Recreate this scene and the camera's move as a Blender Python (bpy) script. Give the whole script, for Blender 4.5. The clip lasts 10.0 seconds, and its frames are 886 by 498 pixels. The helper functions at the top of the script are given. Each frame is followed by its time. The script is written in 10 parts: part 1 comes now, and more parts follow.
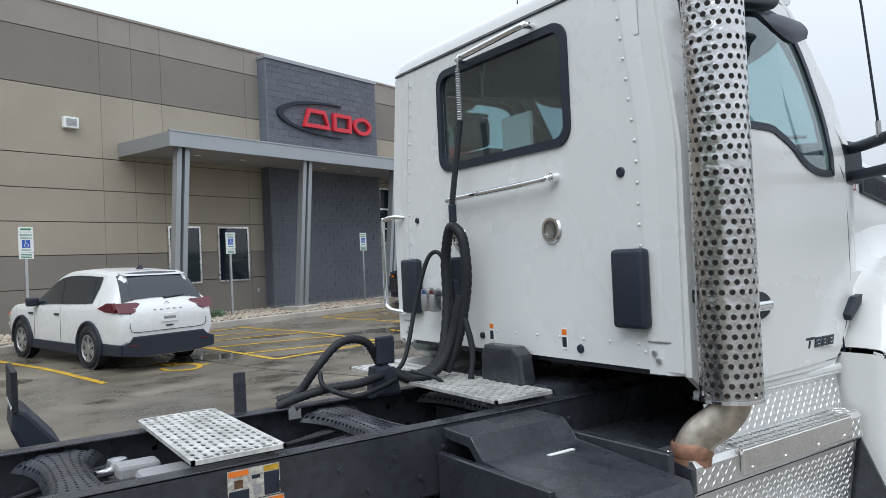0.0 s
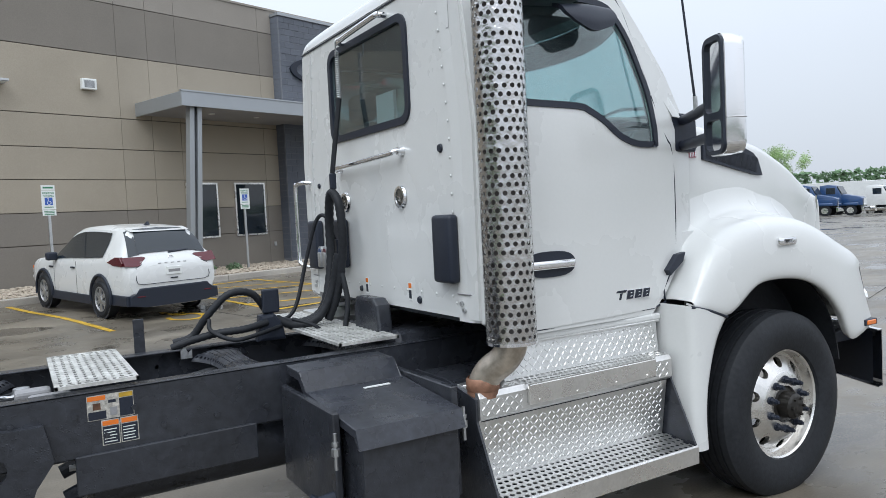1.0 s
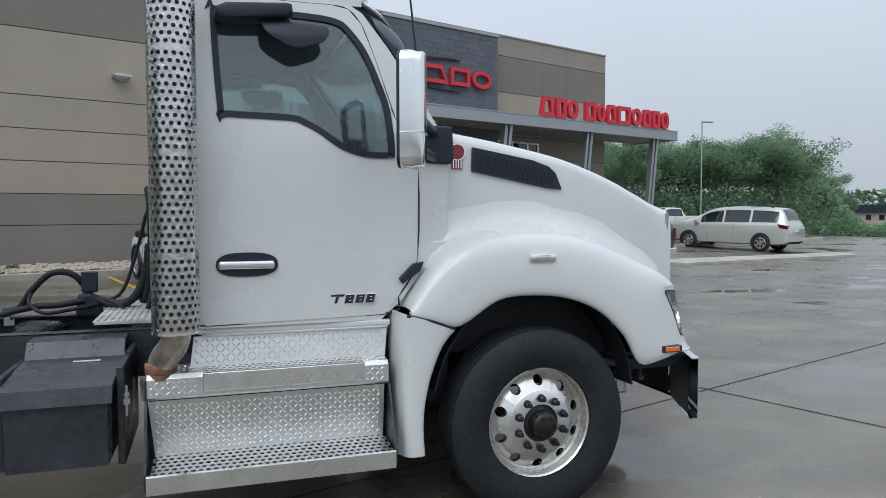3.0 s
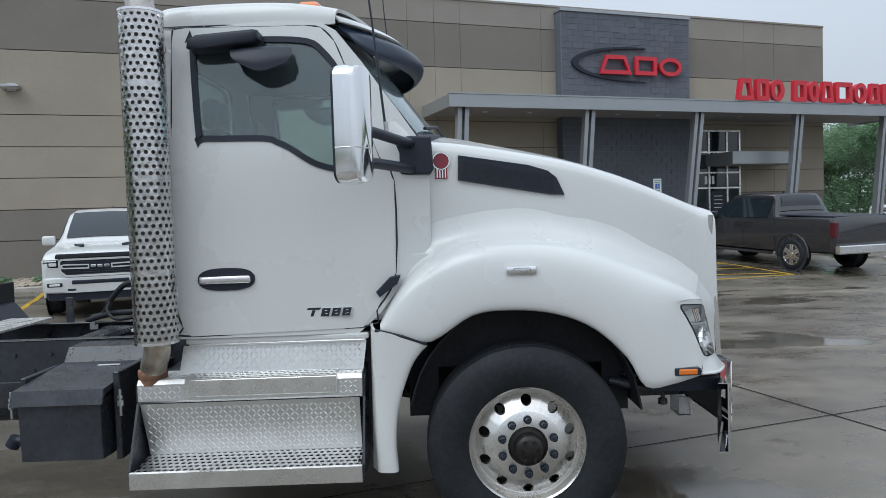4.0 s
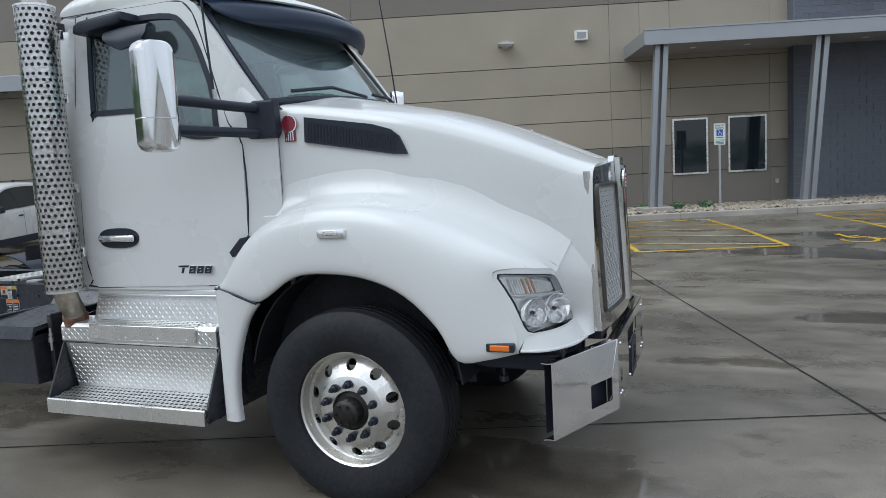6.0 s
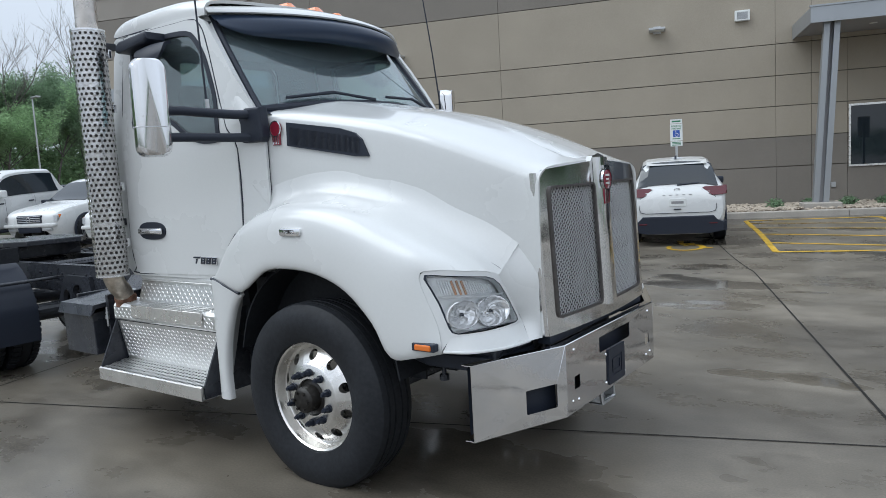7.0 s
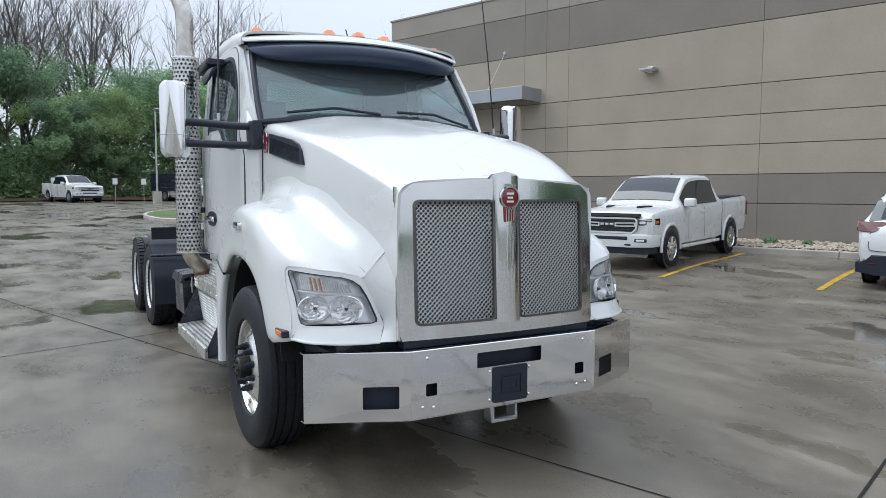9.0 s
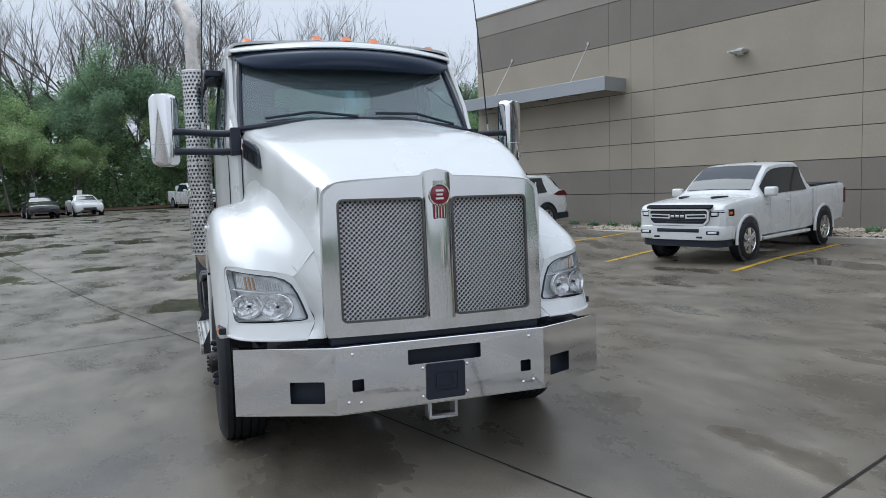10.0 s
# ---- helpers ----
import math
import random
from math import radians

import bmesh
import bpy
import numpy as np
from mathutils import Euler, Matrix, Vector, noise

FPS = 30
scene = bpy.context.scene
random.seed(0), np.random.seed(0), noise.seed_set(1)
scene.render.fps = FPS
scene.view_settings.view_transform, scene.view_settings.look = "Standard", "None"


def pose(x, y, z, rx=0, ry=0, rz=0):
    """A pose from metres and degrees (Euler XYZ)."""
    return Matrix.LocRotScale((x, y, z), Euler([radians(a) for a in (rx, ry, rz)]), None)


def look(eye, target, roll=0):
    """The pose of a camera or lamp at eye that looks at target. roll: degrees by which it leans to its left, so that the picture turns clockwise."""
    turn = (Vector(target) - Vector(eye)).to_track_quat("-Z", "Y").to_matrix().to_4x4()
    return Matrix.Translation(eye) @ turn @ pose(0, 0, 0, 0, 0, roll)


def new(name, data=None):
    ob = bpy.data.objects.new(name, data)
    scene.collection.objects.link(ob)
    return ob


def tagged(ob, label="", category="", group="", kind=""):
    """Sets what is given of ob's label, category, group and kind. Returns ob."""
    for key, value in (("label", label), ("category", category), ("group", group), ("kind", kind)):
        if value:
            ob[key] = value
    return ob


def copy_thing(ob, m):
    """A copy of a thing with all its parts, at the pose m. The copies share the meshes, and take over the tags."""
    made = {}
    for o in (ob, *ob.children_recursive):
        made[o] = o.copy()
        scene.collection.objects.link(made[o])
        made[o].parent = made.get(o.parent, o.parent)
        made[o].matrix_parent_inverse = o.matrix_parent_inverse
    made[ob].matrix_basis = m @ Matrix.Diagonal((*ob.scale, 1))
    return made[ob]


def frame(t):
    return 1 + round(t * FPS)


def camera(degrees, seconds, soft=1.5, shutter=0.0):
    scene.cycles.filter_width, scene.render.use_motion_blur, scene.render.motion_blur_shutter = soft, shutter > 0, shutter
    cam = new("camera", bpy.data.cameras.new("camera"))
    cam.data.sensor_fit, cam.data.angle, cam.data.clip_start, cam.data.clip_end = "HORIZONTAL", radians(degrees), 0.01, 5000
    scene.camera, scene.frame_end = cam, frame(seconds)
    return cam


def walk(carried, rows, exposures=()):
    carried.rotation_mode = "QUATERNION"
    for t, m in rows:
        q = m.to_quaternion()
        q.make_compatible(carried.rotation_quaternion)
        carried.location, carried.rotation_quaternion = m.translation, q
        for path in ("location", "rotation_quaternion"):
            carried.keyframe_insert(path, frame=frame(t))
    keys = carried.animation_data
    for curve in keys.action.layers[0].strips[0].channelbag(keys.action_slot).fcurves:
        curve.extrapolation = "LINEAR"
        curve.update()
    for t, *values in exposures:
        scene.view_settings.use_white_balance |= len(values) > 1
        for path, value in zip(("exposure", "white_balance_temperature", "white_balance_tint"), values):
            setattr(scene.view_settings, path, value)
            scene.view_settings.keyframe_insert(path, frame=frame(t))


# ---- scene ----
cam = camera(63.5, 10.0, soft=0.8)
PATH = [
    (0, (-4.31, -2.839, 1.711), (-3.187, -1.184, 1.74), -2.6),
    (0.5, (-4.093, -3.292, 1.702), (-2.882, -1.701, 1.644), -1.6),
    (1, (-3.797, -3.764, 1.728), (-2.774, -2.048, 1.628), -2.9),
    (1.5, (-3.42, -4.111, 1.75), (-2.399, -2.393, 1.68), -1.7),
    (2, (-2.923, -4.458, 1.734), (-2.147, -2.616, 1.651), -1.1),
    (2.5, (-2.352, -4.682, 1.713), (-1.756, -2.775, 1.621), -3.2),
    (3, (-1.805, -4.901, 1.72), (-1.18, -3.003, 1.62), -0.1),
    (4.3, (-0.137, -5.012, 1.782), (-0.254, -3.018, 1.69), -2.6),
    (4.5, (0.048, -4.998, 1.746), (-0.112, -3.006, 1.655), -2.7),
    (5, (0.625, -4.802, 1.714), (0.246, -2.841, 1.605), -2.8),
    (5.5, (1.216, -4.682, 1.712), (0.704, -2.756, 1.546), -1.6),
    (5.7, (1.477, -4.609, 1.745), (0.883, -2.708, 1.559), -2.2),
    (6.8, (2.782, -4.111, 1.748), (1.71, -2.438, 1.517), -3.6),
    (7, (2.997, -3.979, 1.742), (1.829, -2.369, 1.534), -3.2),
    (7.5, (3.481, -3.628, 1.717), (2.166, -2.135, 1.515), -0.7),
    (8, (4.013, -3.286, 1.712), (2.595, -1.915, 1.38), -0.5),
    (8.2, (4.209, -3.182, 1.707), (2.749, -1.853, 1.384), -2.4),
    (8.5, (4.408, -2.878, 1.694), (2.868, -1.634, 1.406), 2.1),
    (9, (4.788, -2.41, 1.686), (3.052, -1.428, 1.53), 0.2),
    (9.5, (5.08, -1.915, 1.682), (3.247, -1.125, 1.551), -2.7),
    (10, (5.267, -1.44, 1.677), (3.396, -0.751, 1.517), -1.6),
]
walk(cam, [(t, look(eye, target, roll)) for t, eye, target, roll in PATH],
     exposures=[(0, 0.46, 6600, 10), (0.5, 0.43, 6580, 10), (1, 0.46, 6560, 10), (1.5, 0.43, 6500, 10), (2, 0.12, 6460, 10), (3, 0.07, 6420, 9), (5, 0.11, 6380, 8), (7, 0.24, 6380, 9), (8.5, 0.46, 6420, 10), (9.2, 0.4, 6420, 10), (10, 0.2, 6360, 10)])

# ---------- sky and light: bright overcast ----------
world = bpy.data.worlds.new("overcast")
scene.world = world
world.use_nodes = True
wn, wl = world.node_tree.nodes, world.node_tree.links
wn.clear()
w_out = wn.new("ShaderNodeOutputWorld")
w_bg = wn.new("ShaderNodeBackground")
w_sky = wn.new("ShaderNodeTexSky")
w_sky.sky_type = "NISHITA"
w_sky.sun_disc = False
w_sky.sun_elevation, w_sky.sun_rotation = radians(48), radians(150)
w_sky.dust_density = 4.0
w_scale = wn.new("ShaderNodeVectorMath"); w_scale.operation = "SCALE"
w_scale.inputs["Scale"].default_value = 0.1
w_tc = wn.new("ShaderNodeTexCoord")
w_sep = wn.new("ShaderNodeSeparateXYZ")
w_ramp = wn.new("ShaderNodeMapRange")
w_ramp.inputs["From Min"].default_value, w_ramp.inputs["From Max"].default_value = 0.0, 1.0
w_ramp.inputs["To Min"].default_value, w_ramp.inputs["To Max"].default_value = 0.62, 1.42
w_noise = wn.new("ShaderNodeTexNoise")
w_noise.inputs["Scale"].default_value, w_noise.inputs["Detail"].default_value = 1.6, 4.0
w_cloud = wn.new("ShaderNodeMapRange")
w_cloud.inputs["To Min"].default_value, w_cloud.inputs["To Max"].default_value = 0.9, 1.1
w_mul = wn.new("ShaderNodeMath"); w_mul.operation = "MULTIPLY"
w_tint = wn.new("ShaderNodeVectorMath"); w_tint.operation = "SCALE"
w_tint.inputs[0].default_value = (0.87, 0.965, 1.10)
w_mix = wn.new("ShaderNodeMix"); w_mix.data_type = "RGBA"
w_mix.inputs["Factor"].default_value = 0.9
wl.new(w_tc.outputs["Generated"], w_sep.inputs[0])
wl.new(w_sep.outputs["Z"], w_ramp.inputs["Value"])
wl.new(w_tc.outputs["Generated"], w_noise.inputs["Vector"])
wl.new(w_noise.outputs["Fac"], w_cloud.inputs["Value"])
wl.new(w_ramp.outputs["Result"], w_mul.inputs[0])
wl.new(w_cloud.outputs["Result"], w_mul.inputs[1])
wl.new(w_mul.outputs[0], w_tint.inputs["Scale"])
wl.new(w_sky.outputs[0], w_scale.inputs[0])
wl.new(w_scale.outputs[0], w_mix.inputs[6])
wl.new(w_tint.outputs[0], w_mix.inputs[7])
wl.new(w_mix.outputs[2], w_bg.inputs["Color"])
wl.new(w_bg.outputs[0], w_out.inputs["Surface"])
w_bg.inputs["Strength"].default_value = 0.91
sun_data = bpy.data.lights.new("sun", "SUN")
sun_data.energy, sun_data.angle, sun_data.color = 1.4, radians(48), (0.93, 0.98, 1.0)
sun = new("sun", sun_data)
sun.matrix_world = look((0, 0, 0), (0.52, 0.44, -0.9))
scene.view_settings.exposure = 0.0

# ---------- materials ----------
def material(name, colour, rough=0.5, metal=0.0, spec=0.5, grain=0.0, grain_scale=60.0, stain=0.0, stain_scale=1.2,
             bump=0.0, bump_scale=120.0, coat=0.0, island=0.0, rough_var=0.0, drops=0.0, drop_scale=70.0, transmission=0.0, alpha=1.0, emission=None, strength=0.0):
    """A node material: base colour with fine grain and broad stains, roughness variation and a fine bump, in object space."""
    m = bpy.data.materials.new(name)
    m.use_nodes = True
    nt = m.node_tree
    b = nt.nodes["Principled BSDF"]
    b.inputs["Roughness"].default_value = rough
    b.inputs["Metallic"].default_value = metal
    b.inputs["Specular IOR Level"].default_value = spec
    b.inputs["Coat Weight"].default_value = coat
    b.inputs["Coat Roughness"].default_value = 0.06
    b.inputs["Transmission Weight"].default_value = transmission
    b.inputs["Alpha"].default_value = alpha
    if emission:
        b.inputs["Emission Color"].default_value = (*emission, 1)
        b.inputs["Emission Strength"].default_value = strength
    tc = nt.nodes.new("ShaderNodeTexCoord")
    last = None
    def noise_node(scale, detail, coord="Object"):
        n = nt.nodes.new("ShaderNodeTexNoise")
        n.inputs["Scale"].default_value = scale
        n.inputs["Detail"].default_value = detail
        nt.links.new(tc.outputs[coord], n.inputs["Vector"])
        return n
    factor = None
    def times(sock, lo, hi):
        nonlocal factor
        r = nt.nodes.new("ShaderNodeMapRange")
        r.inputs["From Min"].default_value, r.inputs["From Max"].default_value = 0.3, 0.7
        r.inputs["To Min"].default_value, r.inputs["To Max"].default_value = lo, hi
        nt.links.new(sock, r.inputs["Value"])
        if factor is None:
            factor = r.outputs["Result"]
        else:
            mu = nt.nodes.new("ShaderNodeMath"); mu.operation = "MULTIPLY"
            nt.links.new(factor, mu.inputs[0]); nt.links.new(r.outputs["Result"], mu.inputs[1])
            factor = mu.outputs[0]
    if grain:
        times(noise_node(grain_scale, 4).outputs["Fac"], 1 - grain, 1 + grain)
    if stain:
        times(noise_node(stain_scale, 6).outputs["Fac"], 1 - stain, 1 + stain * 0.6)
    if island:
        oi = nt.nodes.new("ShaderNodeObjectInfo")
        r = nt.nodes.new("ShaderNodeMapRange")
        r.inputs["To Min"].default_value, r.inputs["To Max"].default_value = 1 - island, 1 + island
        nt.links.new(oi.outputs["Random"], r.inputs["Value"])
        if factor is None:
            factor = r.outputs["Result"]
        else:
            mu = nt.nodes.new("ShaderNodeMath"); mu.operation = "MULTIPLY"
            nt.links.new(factor, mu.inputs[0]); nt.links.new(r.outputs["Result"], mu.inputs[1])
            factor = mu.outputs[0]
    if factor is None:
        b.inputs["Base Color"].default_value = (*colour, 1)
    else:
        sc = nt.nodes.new("ShaderNodeVectorMath"); sc.operation = "SCALE"
        sc.inputs[0].default_value = colour
        nt.links.new(factor, sc.inputs["Scale"])
        nt.links.new(sc.outputs[0], b.inputs["Base Color"])
    if rough_var:
        n = noise_node(stain_scale * 1.7, 5)
        r = nt.nodes.new("ShaderNodeMapRange")
        r.inputs["From Min"].default_value, r.inputs["From Max"].default_value = 0.3, 0.7
        r.inputs["To Min"].default_value, r.inputs["To Max"].default_value = max(0.02, rough - rough_var), min(1, rough + rough_var)
        nt.links.new(n.outputs["Fac"], r.inputs["Value"])
        nt.links.new(r.outputs["Result"], b.inputs["Roughness"])
    if bump:
        n = noise_node(bump_scale, 5)
        bu = nt.nodes.new("ShaderNodeBump")
        bu.inputs["Strength"].default_value = bump
        bu.inputs["Distance"].default_value = 0.01
        nt.links.new(n.outputs["Fac"], bu.inputs["Height"])
        nt.links.new(bu.outputs[0], b.inputs["Normal"])
    if drops:
        vo = nt.nodes.new("ShaderNodeTexVoronoi")
        vo.inputs["Scale"].default_value = drop_scale
        nt.links.new(tc.outputs["Object"], vo.inputs["Vector"])
        big = noise_node(drop_scale * 0.12, 3)
        size = nt.nodes.new("ShaderNodeMapRange")
        size.inputs["From Min"].default_value, size.inputs["From Max"].default_value = 0.4, 0.65
        size.inputs["To Min"].default_value, size.inputs["To Max"].default_value = 0.02, 0.34
        nt.links.new(big.outputs["Fac"], size.inputs["Value"])
        cap = nt.nodes.new("ShaderNodeMath"); cap.operation = "SUBTRACT"; cap.use_clamp = True
        nt.links.new(size.outputs["Result"], cap.inputs[0]); nt.links.new(vo.outputs["Distance"], cap.inputs[1])
        db = nt.nodes.new("ShaderNodeBump")
        db.inputs["Strength"].default_value, db.inputs["Distance"].default_value = drops, 0.02
        nt.links.new(cap.outputs[0], db.inputs["Height"])
        if bump:
            nt.links.new(bu.outputs[0], db.inputs["Normal"])
        nt.links.new(db.outputs[0], b.inputs["Normal"])
    return m


def wet_glass(name, tint, film, ior=1.75):
    """Tinted glass under a thin film of rain that scatters a little light."""
    m = material(name, tint, 0.03, transmission=1.0, drops=0.0, drop_scale=140)
    nt = m.node_tree
    b, out = nt.nodes["Principled BSDF"], nt.nodes["Material Output"]
    b.inputs["IOR"].default_value = ior
    d = nt.nodes.new("ShaderNodeBsdfDiffuse")
    d.inputs["Color"].default_value = (0.50, 0.58, 0.62, 1)
    mix = nt.nodes.new("ShaderNodeMixShader")
    mix.inputs[0].default_value = film
    nt.links.new(b.outputs[0], mix.inputs[1]); nt.links.new(d.outputs[0], mix.inputs[2])
    nt.links.new(mix.outputs[0], out.inputs["Surface"])
    return m


M = {}
M["white"] = material("white_paint", (0.635, 0.645, 0.64), 0.28, spec=0.5, coat=0.5, stain=0.015, stain_scale=1.1, grain=0.01, rough_var=0.03)
M["white_wet"] = material("wet_white_paint", (0.635, 0.645, 0.64), 0.26, spec=0.5, coat=0.6, stain=0.015, stain_scale=1.1, grain=0.01, rough_var=0.03, drops=0.22, drop_scale=110)
M["black"] = material("black_chassis_paint", (0.03, 0.033, 0.041), 0.3, grain=0.25, grain_scale=25, stain=0.3, stain_scale=3, bump=0.12, bump_scale=60, rough_var=0.18, drops=0.3, drop_scale=80)
M["wet_lid"] = material("rain_beaded_black_paint", (0.03, 0.033, 0.042), 0.3, grain=0.25, grain_scale=40, stain=0.3, stain_scale=5, rough_var=0.12, drops=0.6, drop_scale=75)
M["plastic"] = material("dark_plastic", (0.02, 0.025, 0.038), 0.42, spec=0.3, grain=0.12, grain_scale=90, bump=0.05)
M["rubber"] = material("tyre_rubber", (0.02, 0.022, 0.026), 0.55, spec=0.22, grain=0.2, grain_scale=40, stain=0.25, stain_scale=4, bump=0.1, bump_scale=90)
M["chrome"] = material("chrome", (0.84, 0.84, 0.85), 0.09, metal=1, rough_var=0.04, stain=0.04)
M["chrome_wet"] = material("chrome_with_rain", (0.84, 0.84, 0.85), 0.1, metal=1, rough_var=0.05, stain=0.05, drops=0.2, drop_scale=90)
M["polished"] = material("polished_steel", (0.76, 0.75, 0.74), 0.1, metal=1, rough_var=0.05, stain=0.06, stain_scale=2)
M["wire"] = material("bright_wire", (0.66, 0.66, 0.66), 0.28, metal=1)
# dark steel: grille mesh frame, and the muffler with its shade in the colour
M["sooty"] = material("dull_dark_steel", (0.13, 0.12, 0.115), 0.5, metal=0.6, stain=0.4, stain_scale=6)
M["alu"] = material("polished_aluminium", (0.80, 0.785, 0.76), 0.3, metal=1, grain=0.05, stain=0.1, stain_scale=5, rough_var=0.1)
M["tread"] = material("tread_plate_aluminium", (0.74, 0.74, 0.73), 0.4, metal=1, grain=0.06, grain_scale=50, stain=0.07, stain_scale=3, rough_var=0.05)
M["galv"] = material("galvanised_steel", (0.52, 0.53, 0.54), 0.4, metal=0.9, grain=0.12, stain=0.12)
M["grease"] = material("greasy_black", (0.016, 0.014, 0.012), 0.45, spec=0.4, grain=0.3, grain_scale=30, stain=0.4, stain_scale=12, bump=0.2, bump_scale=60)
M["heat_pipe"] = material("heat_stained_pipe", (0.50, 0.44, 0.37), 0.38, metal=0.75, grain=0.2, grain_scale=30, stain=0.4, stain_scale=6, bump=0.1)
M["rust"] = material("rusty_pipe", (0.30, 0.155, 0.10), 0.65, metal=0.25, grain=0.25, grain_scale=30, stain=0.55, stain_scale=7, bump=0.1)
M["glass"] = wet_glass("tinted_glass", (0.60, 0.80, 0.79), 0.035)
M["rear_glass"] = wet_glass("dark_rear_glass", (0.36, 0.50, 0.53), 0.02)
M["screen_glass"] = wet_glass("wet_windscreen_glass", (0.46, 0.64, 0.66), 0.075, 1.6)
def clear_cover(name, tint=0.95):
    """A thin clear plastic cover: see-through with a sharp surface gloss."""
    m = bpy.data.materials.new(name)
    m.use_nodes = True
    nt = m.node_tree
    nt.nodes.clear()
    out = nt.nodes.new("ShaderNodeOutputMaterial")
    tr = nt.nodes.new("ShaderNodeBsdfTransparent")
    tr.inputs["Color"].default_value = (tint, tint, tint, 1)
    gl = nt.nodes.new("ShaderNodeBsdfGlossy")
    gl.inputs["Roughness"].default_value = 0.05
    fr = nt.nodes.new("ShaderNodeFresnel")
    fr.inputs["IOR"].default_value = 1.5
    mix = nt.nodes.new("ShaderNodeMixShader")
    nt.links.new(fr.outputs[0], mix.inputs[0])
    nt.links.new(tr.outputs[0], mix.inputs[1]); nt.links.new(gl.outputs[0], mix.inputs[2])
    nt.links.new(mix.outputs[0], out.inputs["Surface"])
    return m


M["lens"] = clear_cover("clear_lens")
M["lamp_inner"] = material("metallised_plastic", (0.84, 0.86, 0.87), 0.3, metal=0.35, stain=0.1, stain_scale=20, bump=0.25, bump_scale=40)
M["lamp_bowl"] = material("bright_reflector", (0.88, 0.89, 0.9), 0.18, metal=0.7, bump=0.4, bump_scale=60)
M["bumper_chrome"] = material("wavy_chrome_plate", (0.80, 0.80, 0.81), 0.07, metal=1, rough_var=0.03, stain=0.06, stain_scale=3, bump=0.35, bump_scale=2.2)
M["shield"] = material("dimpled_chrome_sheet", (0.62, 0.61, 0.60), 0.18, metal=1, rough_var=0.06, stain=0.12, stain_scale=3, bump=0.55, bump_scale=26)
M["dull_pipe"] = material("heat_dulled_pipe", (0.60, 0.56, 0.52), 0.3, metal=1, stain=0.25, stain_scale=9, rough_var=0.08)
M["pale_amber"] = material("pale_amber_lens", (0.62, 0.36, 0.22), 0.25, metal=0.3)
M["dark_glass"] = material("dark_glass", (0.012, 0.019, 0.026), 0.05, spec=0.75, coat=0.0)
M["smoked"] = material("smoked_plastic", (0.012, 0.013, 0.016), 0.6, spec=0.1)
M["worn_label"] = material("worn_paper_label", (0.42, 0.40, 0.36), 0.6, grain=0.3, grain_scale=90, stain=0.4, stain_scale=30)
M["visor"] = material("dark_tinted_visor", (0.022, 0.036, 0.065), 0.34, spec=0.4, grain=0.05)
M["amber"] = material("amber_lens", (0.72, 0.17, 0.02), 0.2, coat=0.5)
M["red"] = material("red_lens", (0.085, 0.005, 0.012), 0.2, coat=0.3)
M["deck"] = material("wet_deck_aluminium", (0.60, 0.60, 0.58), 0.42, metal=0.4, grain=0.15, grain_scale=60, stain=0.3, stain_scale=9, rough_var=0.12)
M["red_sign"] = material("red_sign_acrylic", (0.62, 0.025, 0.045), 0.35, stain=0.06)
M["white_sign"] = material("white_plate", (0.75, 0.77, 0.76), 0.45, stain=0.06)
M["yellow"] = material("yellow_line_paint", (0.55, 0.34, 0.03), 0.5, grain=0.2, grain_scale=45, stain=0.4, stain_scale=6)
M["blue_sign"] = material("blue_sign_paint", (0.03, 0.10, 0.42), 0.4)
M["green_sign"] = material("green_sign_paint", (0.05, 0.22, 0.12), 0.4)
M["tan"] = material("tan_precast", (0.35, 0.31, 0.25), 0.85, grain=0.06, grain_scale=45, stain=0.07, stain_scale=0.7, bump=0.25, bump_scale=150, island=0.03)
M["taupe"] = material("taupe_precast", (0.215, 0.195, 0.17), 0.85, grain=0.06, grain_scale=45, stain=0.08, stain_scale=0.7, bump=0.25, bump_scale=150, island=0.03)
M["grey_tan"] = material("grey_tan_precast", (0.29, 0.265, 0.235), 0.85, grain=0.06, grain_scale=45, stain=0.08, stain_scale=0.7, bump=0.25, bump_scale=150, island=0.03)
M["joint"] = material("dark_joint", (0.12, 0.105, 0.09), 0.9, grain=0.1)
M["brick"] = material("charcoal_block", (0.115, 0.128, 0.155), 0.8, grain=0.15, grain_scale=40, stain=0.12, bump=0.3, bump_scale=90, island=0.1)
M["mortar"] = material("dark_mortar", (0.17, 0.18, 0.20), 0.9, grain=0.15)
M["fascia"] = material("grey_metal_fascia", (0.36, 0.38, 0.40), 0.38, metal=0.6, stain=0.05)
M["soffit"] = material("soffit_panel", (0.30, 0.30, 0.31), 0.6, stain=0.05)
M["concrete"] = material("kerb_concrete", (0.42, 0.39, 0.35), 0.85, grain=0.12, grain_scale=50, stain=0.25, stain_scale=1.5, bump=0.2)
M["grass"] = material("grass", (0.075, 0.12, 0.03), 0.9, grain=0.3, grain_scale=30, stain=0.3)
M["mulch"] = material("mulch", (0.10, 0.05, 0.03), 0.95, grain=0.4, grain_scale=30)
M["bark"] = material("bark", (0.15, 0.135, 0.125), 0.9, grain=0.3, grain_scale=12, stain=0.3, bump=0.5, bump_scale=20)
M["stone"] = material("river_stone", (0.42, 0.36, 0.29), 0.8, grain=0.2, grain_scale=20, stain=0.3, stain_scale=9, bump=0.1)
M["silver"] = material("silver_paint", (0.55, 0.55, 0.52), 0.3, metal=0.3, coat=0.5)
M["car_black"] = material("black_car_paint", (0.012, 0.013, 0.015), 0.25, coat=0.8)
